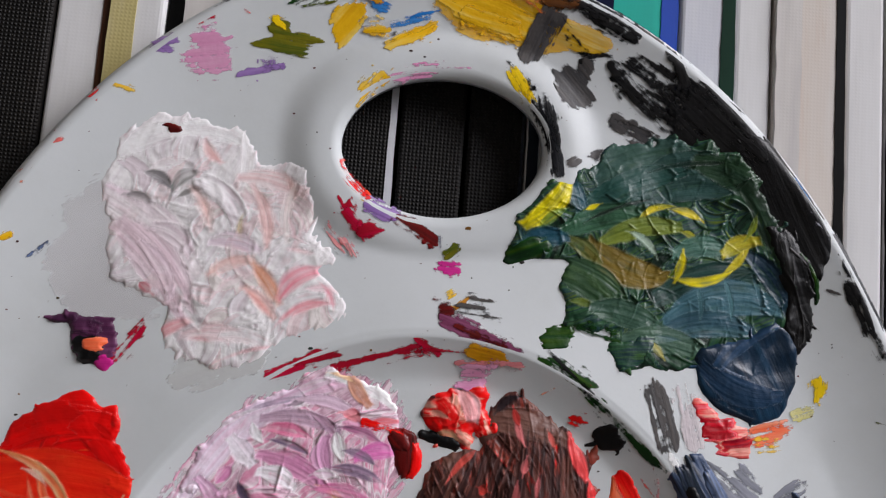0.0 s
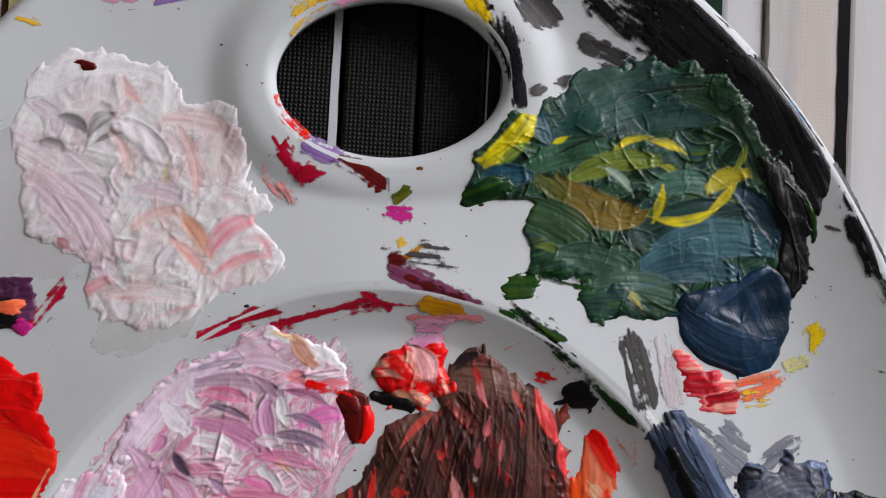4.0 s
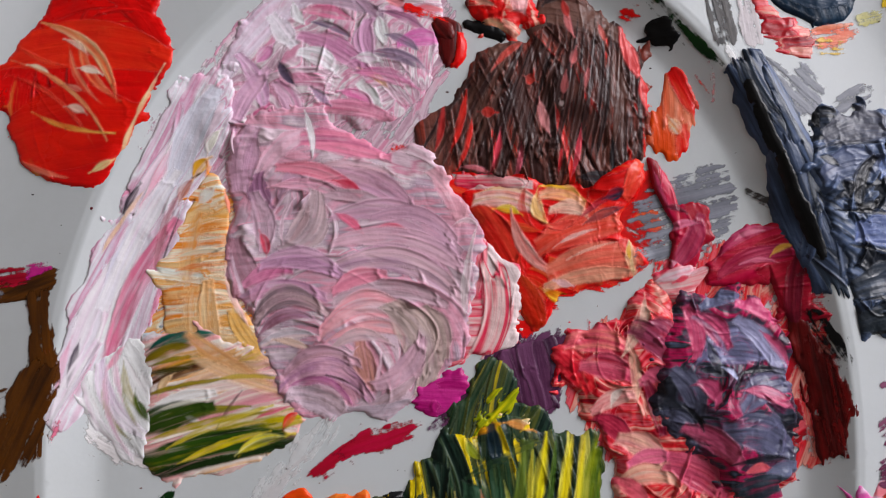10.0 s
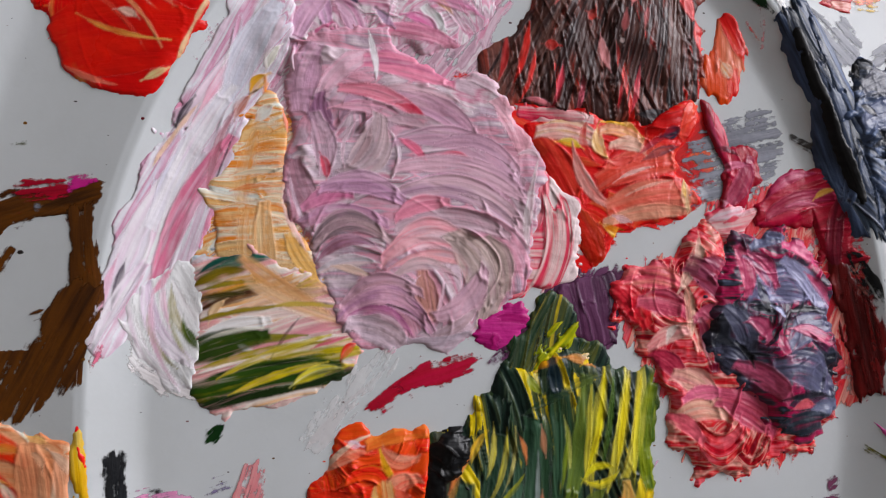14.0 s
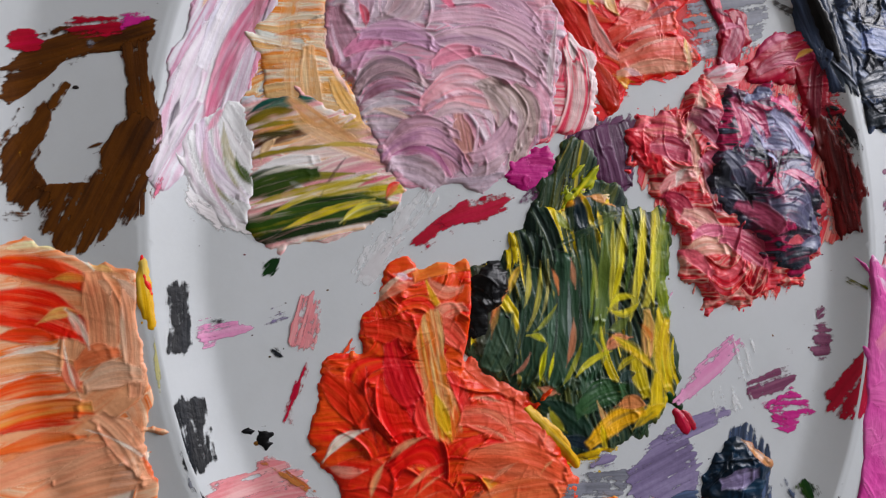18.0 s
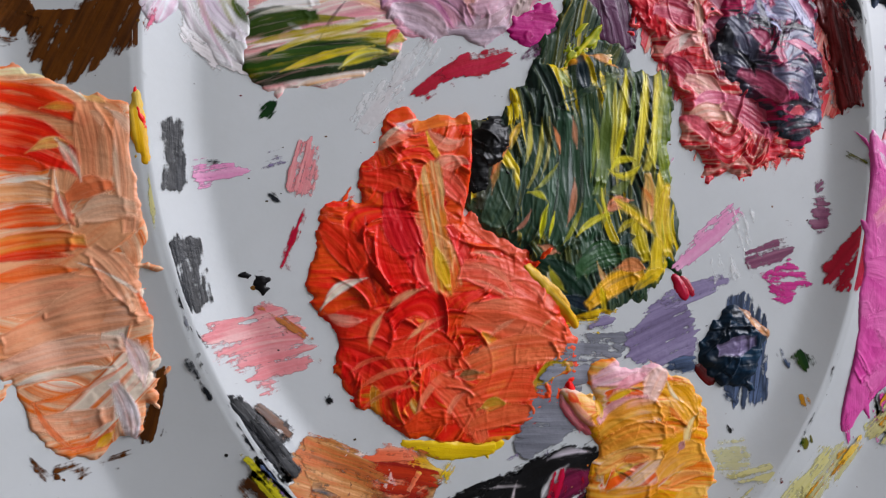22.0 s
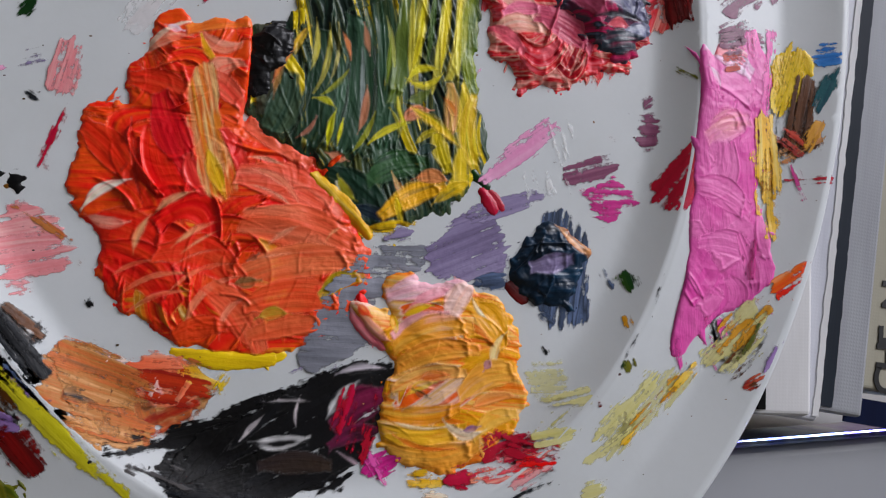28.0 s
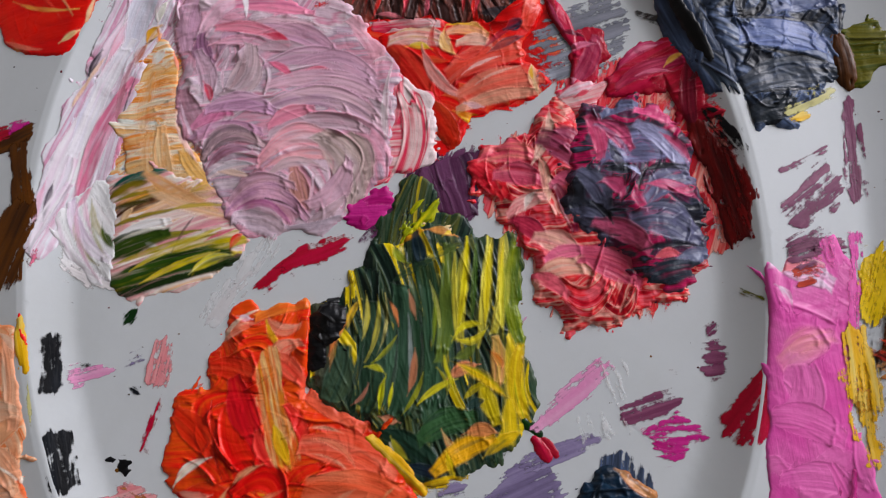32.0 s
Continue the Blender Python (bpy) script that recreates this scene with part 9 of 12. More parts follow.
tint(orange, "f4ccac e87858 f0b090", 40.9, -103.6, 52.1, -112.1, 2.1, bow=2.3, lift=0.15, body=0.5, edge=0.9)
tint(orange, "f4c8a8", 40.5, -107.2, 52.1, -115.0, 1.1, bow=2.0, lift=0.15, body=0.5, edge=0.9)
tint(orange, "f4d8b8", 41.3, -101.4, 48.7, -103.0, 1.1, bow=0.5, lift=0.15, body=0.5, edge=0.9)
tint(orange, "e05030 e86848 f08060", 42.0, -114.8, 64.5, -122.3, 10.8, bow=1.8)
tint(orange, "f4b898", 44.9, -120.1, 51.1, -116.1, 1.1, bow=0.4, lift=0.15, body=0.5, edge=0.9)
tint(orange, "f4d098", 57.3, -119.1, 60.9, -116.0, 1.0, bow=0.4, lift=0.15, body=0.5, edge=0.9)
tint(orange, "e0603c e87850 d84828", 39.4, -126.8, 63.1, -123.5, 8.1, bow=1.8)
tint(orange, "f4a888", 41.3, -123.2, 55.7, -121.6, 0.8, bow=0.6, lift=0.15, body=0.5, edge=0.9)
tint(orange, "e03018 d02810 e85030", 10.1, -116.1, 23.5, -121.2, 9.7, bow=1.9)
tint(orange, "f8d0b8 f8e4dc", 9.0, -112.2, 17.3, -106.7, 2.4, bow=1.0)
tint(orange, "f0b8a8 e87058", 9.9, -114.0, 17.2, -115.3, 2.4, bow=-0.8)
tint(orange, "d82810 c82010 e84828", 12.9, -120.9, 25.8, -131.0, 9.8, bow=2.1)
tint(orange, "ec7858", 15.5, -130.5, 28.2, -125.6, 0.9, bow=1.6, lift=0.4)
tint(orange, "ec7858", 16.7, -134.0, 29.4, -129.4, 0.8, bow=1.4, lift=0.4)
tint(orange, "e87050", 14.0, -126.4, 24.0, -123.3, 0.8, bow=1.2, lift=0.4)
tint(orange, "e04020 d83018 e85838", 24.7, -121.2, 38.5, -126.4, 8.9, bow=2.2)
tint(orange, "f49878", 23.8, -126.2, 38.2, -121.1, 0.7, bow=1.9, lift=0.15, body=0.5, edge=0.9)
tint(orange, "ec7050", 24.9, -130.1, 39.4, -124.0, 1.0, bow=2.2, lift=0.4)
tint(orange, "e86848 f09070", 28.5, -137.3, 39.4, -126.4, 1.8, bow=2.9)
tint(orange, "d84028 e86848 e87858", 34.3, -129.0, 43.0, -140.9, 7.8, bow=1.2)
tint(orange, "f4b090", 35.1, -138.8, 40.6, -130.8, 1.7, bow=1.5, lift=0.15, body=0.5, edge=0.9)
tint(orange, "e85030 d84020", 26.9, -138.0, 35.5, -136.7, 5.0, bow=0.7)
tint(orange, "e86840 e05030 f08058", 41.8, -132.0, 60.2, -131.9, 8.1, bow=1.5)
tint(orange, "e85838 f07850", 41.7, -138.8, 56.1, -136.8, 5.3, bow=0.8)
tint(orange, "f4e0b0 e8b878", 18.5, -121.1, 21.4, -114.2, 2.0, bow=0.5, lift=0.15, body=0.5, edge=0.9)
tint(orange, "f4dcb0 f0c898", 22.7, -113.3, 29.6, -109.1, 2.0, bow=0.7, lift=0.15, body=0.5, edge=0.9)
tint(orange, "f4dcb0 e8b070", 26.2, -120.1, 34.5, -115.1, 1.4, bow=0.6, lift=0.15, body=0.5, edge=0.9)
tint(orange, "f0d0a0", 27.4, -122.0, 36.1, -116.5, 0.8, bow=0.5, lift=0.15, body=0.5, edge=0.9)
tint(orange, "a8a030 989028 c07830", 56.6, -130.2, 64.8, -127.0, 4.7, bow=1.0)
tint(orange, "a09838 b08838", 43.1, -135.0, 49.1, -134.4, 3.4, bow=0.5)
tint(orange, "8c5c38 706040", 38.2, -128.0, 42.8, -127.5, 2.6)
tint(orange, "604838", 41.3, -122.9, 42.8, -122.0, 1.1)
# thin darker red line: the dark of a crease put into the colour
tint(orange, "b82418 c83020", 18.1, -94.2, 20.1, -111.0, 0.7, bow=-0.6)
tint(orange, "e0c010 e8b808 d8a808", 24.5, -140.7, 47.9, -143.3, 2.8, bow=-1.2, lift=0.3, body=1.0, edge=0.9)
smear("paint_stroke", "thick yellow edge at the orange paint's foot", "yellow", 25.4, -141.4, 46.5, -144.2, 3.0, 0.24, bow=-1.0, dry=0)
smear('paint_streak', 'yellow edge', 'ochre_wash', 54.6, -104.5, 67.4, -118.3, 2.2, 0.68, bow=0.8)
smear('paint_stroke', 'thin spike of orange paint', 'orange', 11.9, -93.2, 16.6, -85.5, 0.8, 0.1)
smear('paint_stroke', 'thin spike of orange paint', 'orange', 9.7, -93.2, 9.1, -89.2, 0.8, 0.1)
smear('paint_stroke', 'thin spike of orange paint', 'orange', 13.7, -92.0, 12.0, -89.7, 0.8, 0.1)
# paint outside the well, west side
red_blob = dab('paint_mound', 'glossy red-orange paint with curved yellow strokes', 'red_orange', -20.7, 20.1, (17.4, 20.5, 21.5, 21.9, 23.9, 27.0, 23.4, 19.9, 17.7, 16.8, 17.1, 18.7, 19.6, 20.8, 19.8, 21.4, 23.2, 23.7, 25.0, 23.7, 19.2, 16.4, 15.6, 15.9), 1.3, centre=(-13.8, 20.5), strokes=1.2, sw=7, sl=24, jitter=0.3, ridge=0.4, spread=0.6, bias=2.2, soft=2.2, ragged=0.45)
smear('paint_stroke', 'red streaks beside the blob', 'red', -39.6, 12.5, -38.0, 17.4, 3.5, 0.088, dry=0.4, body=0.8)
dab("paint_smear", "brown and rust paint brushed in a broad arc", "brown", -40.4, -29.7, (2.6, 14.1, 15.4, 15.5, 10.2, 7.7, 6.3, 5.4, 4.9, 4.5, 4.3, 4.2, 4.3, 4.2, 4.2, 4.3, 4.6, 5.0, 5.5, 6.5, 7.6, 9.4, 12.6, 13.9, 15.3, 14.4, 1.4, 1.0, 0.8, 0.7, 0.6, 0.6, 0.5, 0.5, 0.5, 0.5, 0.5, 0.6, 0.8, 1.2), 0.12, ang=20, comb=0.7, ridge=0.3, body=1.0, ragged=0.7, dry=0.04)
dab("paint_smear", "brown column of paint under the arc", "brown", -27.8, -36.2, (3.0, 2.9, 3.0, 3.1, 3.5, 4.0, 5.1, 9.2, 10.8, 10.4, 10.3, 6.4, 3.5, 3.1, 2.9, 2.9, 2.9, 3.1, 3.5, 4.1, 5.2, 6.3, 6.9, 7.9, 9.9, 10.4, 10.4, 7.8, 5.4, 4.2, 3.6, 3.2), 0.12, ang=-85, comb=0.8, ridge=0.3, ragged=0.7, dry=0.06)
dab("paint_smear", "dark brown ring of paint", "brown", -48.2, -50.6, (1.8, 1.9, 2.0, 2.3, 2.8, 6.1, 10.9, 9.3, 8.0, 7.3, 6.2, 5.6, 5.2, 5.1, 4.5, 4.2, 4.0, 4.0, 4.2, 4.6, 5.3, 6.5, 7.5, 8.0, 8.7, 8.9, 9.4, 7.7, 2.3, 2.0, 1.9, 1.8), 0.12, ang=60, comb=0.8, ridge=0.3, body=1.1, ragged=0.6)
dab("paint_smear", "dark brown trunk of paint drawn to a point", "brown", -33.8, -56.1, (7.2, 7.8, 8.7, 10.2, 11.7, 13.9, 16.7, 15.0, 13.9, 11.5, 8.0, 6.3, 5.3, 4.4, 3.8, 3.4, 3.2, 3.1, 3.0, 3.0, 12.6, 12.2, 12.1, 12.3, 12.6, 12.8, 13.4, 13.8, 14.3, 10.3, 8.5, 8.5, 8.0, 7.4, 7.0, 6.9, 6.8, 6.6, 6.6, 6.8), 0.12, ang=65, comb=0.9, ridge=0.35, body=1.1, ragged=0.8, dry=0.03)
dab("paint_smear", "brown paint at the palette's edge", "brown", -49.8, -62.3, (2.5, 3.2, 2.2, 1.6, 1.3, 1.3, 1.3, 1.5, 1.7, 2.1, 2.6, 2.7, 2.3, 1.7, 1.5, 1.5, 1.5, 1.4, 1.5, 1.8), 0.1, ang=0, comb=0.6, ragged=0.7)
smear("paint_stroke", "rust-brown streaks in the column", "rust", -31.0, -26.3, -25.3, -41.5, 1.8, 0.13, bow=-0.9, dry=0.4, comb=1, body=0.8)
smear("paint_stroke", "ochre streaks along the arc", "ochre", -52.0, -36.8, -41.9, -28.5, 1.1, 0.13, bow=-0.8, dry=0.4, comb=1)
smear("paint_stroke", "ochre streaks in the trunk", "ochre", -35.0, -62.2, -25.9, -45.6, 1.0, 0.13, bow=0.7, dry=0.5, comb=1)
smear("paint_stroke", "ochre streaks in the trunk", "ochre", -41.6, -60.7, -38.5, -67.2, 0.7, 0.13, bow=0.3, dry=0.5, comb=1)
smear("paint_stroke", "ochre streaks in the ring", "ochre", -49.7, -47.7, -49.1, -57.0, 0.8, 0.13, bow=0.6, dry=0.5, comb=1)
smear("paint_stroke", "brown strand between the strokes", "brown", -43.6, -40.7, -41.0, -35.9, 1.1, 0.12, bow=0.3, dry=0.15, body=0.9)
smear("paint_stroke", "dark brown brushing below the peach paint", "brown", -25.5, -136.0, -22.6, -123.9, 3.6, 0.1, bow=-0.6, dry=0.16, comb=1, body=1.0)
smear("paint_stroke", "dark brown brushing below the peach paint", "brown", -45.3, -137.2, -40.5, -142.3, 2.6, 0.1, bow=-0.6, dry=0.25, comb=1, body=1.0)
smear("paint_stroke", "dark brown brushing below the peach paint", "brown", -40.5, -141.3, -27.7, -137.9, 2.2, 0.1, bow=-0.8, dry=0.25, comb=1, body=1.0)
smear('paint_smear', 'brown fleck', 'brown', -36.6, -48.6, -34.6, -47.8, 1.5, 0.115, body=0.8)
smear('paint_smear', 'yellow dot', 'yellow', -44.2, -35.2, -43.2, -35.6, 1.7, 0.115)
smear('paint_stroke', 'crimson edge', 'crimson', -51.2, -28.7, -46.4, -27.6, 3.4, 0.088, dry=0.1, body=0.8)
smear('paint_stroke', 'crimson edge', 'crimson', -41.4, -25.0, -31.2, -23.7, 2.8, 0.088, dry=0.1, body=0.8)
smear('paint_stroke', 'magenta edge', 'magenta', -31.2, -23.2, -26.0, -21.7, 2.2, 0.088, dry=0.15)
smear('paint_stroke', 'grey fleck', 'grey', -37.3, -27.8, -35.3, -27.7, 2.6, 0.085)
smear('paint_stroke', 'olive dash', 'olive', -43.2, -15.6, -38.6, -14.8, 1.6, 0.115)
smear('paint_stroke', 'dark red dash', 'dark_red', -39.1, -15.0, -36.8, -14.4, 1.4, 0.13, body=0.8)
smear('paint_stroke', 'crimson flecks on the ridge', 'dusty_pink', -24.9, -59.6, -22.9, -55.1, 2.2, 0.088, dry=0.2)
peach_mound = dab('paint_mound', 'thick peach and orange paint', 'peach_orange', -41.6, -101.0, (15.8, 15.8, 15.9, 16.1, 16.5, 17.0, 17.8, 18.7, 19.9, 21.3, 23.0, 25.1, 27.9, 29.8, 29.5, 29.7, 30.1, 31.4, 33.1, 34.6, 35.4, 35.3, 34.7, 34.4, 32.4, 30.7, 28.1, 25.9, 24.2, 22.9, 21.8, 20.9, 20.0, 19.4, 18.9, 18.6, 18.4, 18.3, 18.4, 18.7, 18.8, 18.9, 19.1, 19.5, 20.1, 20.8, 21.5, 21.9, 22.5, 23.3, 24.3, 25.7, 28.0, 32.4, 35.1, 37.2, 38.8, 37.9, 37.1, 36.2, 32.4, 30.2, 28.4, 25.6, 22.9, 20.9, 19.3, 18.1, 17.2, 16.7, 16.3, 16.0), 1.5, ang=10, strokes=1.2, sw=9, sl=26, jitter=0.5, curl=0.8, ridge=0.45, spread=1, soft=2.2, brush=0.2, streaks=0.6)
smear('paint_streak', 'yellow edge', 'ochre_wash', -26.4, -70.9, -24.7, -84.2, 2.9, 0.52, bow=-0.6)
smear('paint_streak', 'red line', 'red', -27.0, -69.8, -25.1, -77.6, 1.0, 0.68, bow=-0.4)
smear('paint_streak', 'pale yellow edge', 'pale_yellow', -24.7, -84.2, -23.5, -100.8, 1.5, 0.13, veil=0.8)
tint(peach_mound, "d82410 e04018 e87020", -53.6, -71.4, -36.0, -76.2, 5.4, bow=1.4, lift=0.25)
tint(peach_mound, "d01c10 e03818 d82c10", -55.4, -79.2, -38.0, -83.7, 8.9, bow=1.4, lift=0.25)
tint(peach_mound, "d03018 e05028", -52.6, -85.2, -41.8, -85.5, 3.2, bow=0.5)
tint(peach_mound, "e86820 e8a050 f0c070", -42.8, -74.2, -36.3, -74.8, 2.2, bow=0.6)
tint(peach_mound, "e88838 f0c080 f4d8b0", -45.2, -82.4, -38.0, -81.0, 2.2, bow=0.8)
tint(peach_mound, "f0c0a0 e8a070 f4e0d0", -52.6, -91.0, -40.4, -90.6, 4.4, bow=1.0)
tint(peach_mound, "f4e4d8 f0d8c8", -51.7, -88.9, -42.3, -87.4, 0.9, bow=0.5)
tint(peach_mound, "e87040 e05020 f0a070", -52.5, -96.1, -38.6, -94.8, 4.2, bow=1.0)
tint(peach_mound, "d83818 e85828 f0a860", -52.5, -101.6, -37.0, -99.0, 5.3, bow=0.8)
tint(peach_mound, "d02c10 d83818", -51.6, -102.8, -38.4, -101.6, 1.5, bow=0.5)
tint(peach_mound, "e86030 e87840", -52.5, -106.6, -37.7, -104.3, 3.2, bow=0.6)
tint(peach_mound, "f0b090 e89878 e8a888", -52.4, -111.4, -30.6, -107.7, 6.4, bow=1.2)
tint(peach_mound, "e89470 eca888 e0845c", -47.8, -117.0, -25.1, -112.2, 7.5, bow=1.2)
tint(peach_mound, "eab090 e09070", -41.8, -111.9, -26.4, -106.8, 4.3, bow=0.8)
tint(peach_mound, "f0c8b4 e8b098 e0987c", -49.7, -122.2, -27.6, -118.5, 5.4, bow=1.2)
tint(peach_mound, "f0d0c0 f4e0d4", -47.8, -125.2, -30.6, -122.5, 1.7, bow=0.8)
tint(peach_mound, "e8a480 e09470 f0b898", -35.5, -74.3, -33.5, -89.0, 7.6, bow=0.6)
tint(peach_mound, "eab89c e0a080 f0c8b0", -29.3, -77.4, -27.8, -96.0, 5.7, bow=0.6)
tint(peach_mound, "e08058 d87048", -38.2, -90.4, -32.1, -88.5, 4.3, bow=0.6)
tint(peach_mound, "d87860 e08870", -40.6, -90.1, -38.1, -95.2, 2.8, bow=-0.4)
tint(peach_mound, "f0c8b0 e8a888", -36.0, -94.3, -28.1, -92.8, 5.6, bow=0.8)
tint(peach_mound, "e89878 f0b090 e0886c", -33.8, -101.2, -27.1, -110.5, 6.6, bow=0.8)
tint(peach_mound, "f4dccc f0c8b0", -40.2, -80.6, -37.3, -85.7, 2.2, bow=0.4)
tint(peach_mound, "e8b498 f0ccb8", -31.5, -74.4, -26.5, -79.7, 2.5, bow=0.6)
tint(peach_mound, "e0b498 c89878", -35.0, -74.5, -32.5, -77.7, 2.1, bow=0.6)
tint(peach_mound, "f4e0d4", -37.0, -103.0, -25.4, -109.8, 0.6, bow=0.8, lift=0.45)
tint(peach_mound, "f4d8c8", -39.4, -81.0, -36.5, -87.4, 0.5, bow=0.4, lift=0.4)
tint(peach_mound, "f4d8c8", -40.9, -86.3, -38.0, -96.9, 0.6, bow=-0.5, lift=0.4)
tint(peach_mound, "e0682c d85820", -26.2, -109.5, -23.8, -113.9, 1.4)
tint(peach_mound, "e8906c f0b498 e0805c", -43.6, -132.3, -32.1, -131.6, 5.4, bow=-0.8)
tint(peach_mound, "e07030 e06028", -44.6, -128.5, -29.1, -122.4, 0.8, bow=-1.2)
tint(peach_mound, "e06828 d86020", -44.5, -128.2, -37.9, -137.3, 1.1, bow=-0.8)
tint(peach_mound, "e06030", -39.6, -137.1, -31.1, -133.8, 0.9, bow=-1.2)
tint(peach_mound, "f4e8e8 f0d8dc", -30.4, -126.2, -27.5, -136.2, 3.9, bow=0.6)
tint(peach_mound, "e8c8c8 f0dcd8", -28.8, -117.1, -25.4, -125.5, 3.3, bow=0.6)
tint(peach_mound, "e8b020 e8a020", -33.8, -137.3, -31.1, -134.8, 2.1)
tint(peach_mound, "f0e8d0 e8d8a0", -51.8, -68.5, -39.9, -68.8, 2.1, bow=1.0)
tint(peach_mound, "f4ece4 f0e0c8", -43.5, -66.6, -36.0, -72.2, 0.9, bow=0.4, lift=0.4)
tint(peach_mound, "e0b060 e8c890", -36.7, -71.8, -32.0, -73.1, 1.6, bow=0.3)
smear('paint_stroke', 'orange dot', 'ochre', -40.4, -146.8, -39.7, -146.6, 1.4, 0.092)
# small marks on the well's floor, west side
smear('paint_stroke', 'dark grey rectangular stroke', 'slate_black', -20.0, -75.5, -19.9, -88.8, 4.0, 0.088, taper=0.05, dry=0.08, comb=0.7, body=0.8)
smear('paint_stroke', 'dark grey rectangular stroke', 'slate_black', -18.5, -98.8, -16.2, -110.9, 5.5, 0.088, taper=0.1, dry=0.1, comb=0.7, body=0.8)
dab('paint_dab', 'lilac-pink smear', 'pink', -12.3, -85.6, (5.2, 5.2, 3.8, 2.8, 2.5, 2.6, 3.1, 3.6, 5.2, 4.5, 4.6, 3.2, 2.6, 2.5, 2.7, 3.3), 0.088, ang=10, dry=0.12, ragged=0.8, ridge=0.2)
smear('paint_stroke', 'black flecks', 'black', -14.3, -83.5, -7.6, -83.6, 1.3, 0.082, dry=0.45, body=0.8)
smear('paint_stroke', 'grey-lilac dry mark', 'mauve_grey', -2.6, -84.5, 2.0, -82.9, 5.8, 0.066, dry=0.5, comb=1)
smear('paint_stroke', 'dark fleck', 'slate_black', -1.5, -89.2, 0.2, -90.4, 1.6, 0.076, dry=0.2, body=0.8)
smear('paint_stroke', 'dusty pink stroke', 'pink_wash', 4.2, -88.7, 6.8, -78.8, 6.2, 0.082, dry=0.08, comb=0.8, taper=0.3)
smear('paint_stroke', 'crimson sliver', 'crimson', 0.9, -104.2, 5.7, -91.1, 2.1, 0.1, dry=0.12, body=0.8)
dab('paint_dab', 'black splash', 'black', -3.1, -107.9, (2.7, 3.2, 3.5, 3.1, 3.2, 3.0, 3.1, 3.7, 3.1, 2.7, 2.7, 2.9, 3.8, 3.5, 2.9, 2.7), 0.6, ragged=0.8, lumps=0.2)
smear('paint_stroke', 'dark green seed-shaped drop', 'dark_green', -3.0, -73.2, -0.2, -70.2, 3.4, 0.115, ragged=0.05, taper=0.5, body=0.8)
dab('paint_smear', 'translucent pink brushed patch', 'pink_wash', -2.9, -120.4, (10.8, 9.0, 9.3, 8.3, 7.9, 7.5, 8.4, 12.2, 10.3, 9.5, 9.1, 8.1, 8.4, 7.9, 8.6, 10.9), 0.096, ang=12, comb=1, strokes=1, sw=4, sl=40, jitter=0.1, ridge=0.25, dry=0.06)
smear('paint_stroke', 'orange-red crusty line', 'tan', -4.1, -112.1, 10.0, -123.8, 1.8, 0.1, dry=0.25, bow=0.9)
smear('paint_stroke', "dark line along the well's foot", 'slate_black', -17.3, -115.5, -14.1, -119.6, 1.1, 0.076, dry=0.2, body=0.8)
smear('paint_stroke', "black dash along the well's foot", 'slate_black', -16.8, -122.1, -13.1, -129.2, 2.0, 0.1, body=0.8)
smear('paint_stroke', "black dash along the well's foot", 'slate_black', -17.0, -121.2, -13.2, -128.7, 1.7, 0.1, body=0.8)
smear('paint_stroke', "black line along the well's foot", 'slate_black', -9.8, -129.9, 1.6, -144.9, 2.9, 0.094, dry=0.1, bow=-0.8, body=0.8)
smear('paint_stroke', 'mixed dark and pale blue smear', 'grey_black', -4.3, -132.4, 1.6, -138.2, 4.2, 0.082, dry=0.25, body=0.8)
smear('paint_stroke', "grey flecks on the well's side", 'grey_black', -16.8, -115.6, -13.8, -119.5, 1.1, 0.07, dry=0.3, body=0.8)
smear('paint_stroke', "grey smear on the well's side", 'grey', -20.1, -108.7, -17.3, -116.6, 1.7, 0.066, dry=0.4)
smear('paint_stroke', 'pale violet scuffs on the ridge', 'mauve_grey', -12.8, -132.8, -2.4, -146.4, 1.7, 0.066, dry=0.5)
smear('paint_stroke', 'red line on the ridge', 'red', -8.1, -138.4, -4.5, -145.1, 0.7, 0.088, dry=0.25, body=0.8)
smear('paint_stroke', 'black fleck', 'black', 9.7, -130.1, 10.1, -131.5, 1.2, 0.085, body=0.8)
smear('paint_stroke', 'black flecks', 'black', 9.8, -130.7, 10.5, -131.8, 1.4, 0.1, body=0.8)
# lower part of the well
tan_patch = dab('paint_smear', 'tan and rust dry-brushed paint', 'tan', 17.8, -149.2, (15.9, 16.8, 14.5, 9.6, 6.0, 5.7, 6.4, 7.8, 10.1, 13.8, 16.5, 16.2, 14.3, 12.8, 11.5, 11.2, 10.5, 10.4, 11.1, 10.8, 10.8, 11.7, 12.5, 14.2), 0.112, ang=-25, strokes=1.6, sw=3, sl=18, jitter=0.7, ridge=0.45, dry=0.14, ragged=0.8, comb=0.8, body=0.9)
tint_patch(tan_patch, 'rust', 46.7, -149.2, (11.8, 9.4, 7.4, 6.7, 6.6, 6.8, 8.3, 11.2, 9.5, 8.1, 7.6, 8.3, 7.4, 7.0, 7.9, 9.2), ang=-40, dry=0.12)
tint(tan_patch, 'grey_black', 8.4, -148.6, 15.7, -148.4, 3.5, dry=0.4)
tint(tan_patch, 'olive', 5.3, -142.4, 6.5, -143.8, 2.9, dry=0.3)
tint(tan_patch, 'slate_black', 7.2, -148.3, 14.8, -149.9, 4.5, dry=0.35)
tint(tan_patch, 'slate', 4.7, -142.4, 8.0, -143.4, 3.0, dry=0.4)
tint(tan_patch, 'coral', 19.9, -144.3, 28.7, -150.0, 11.6, dry=0.2)
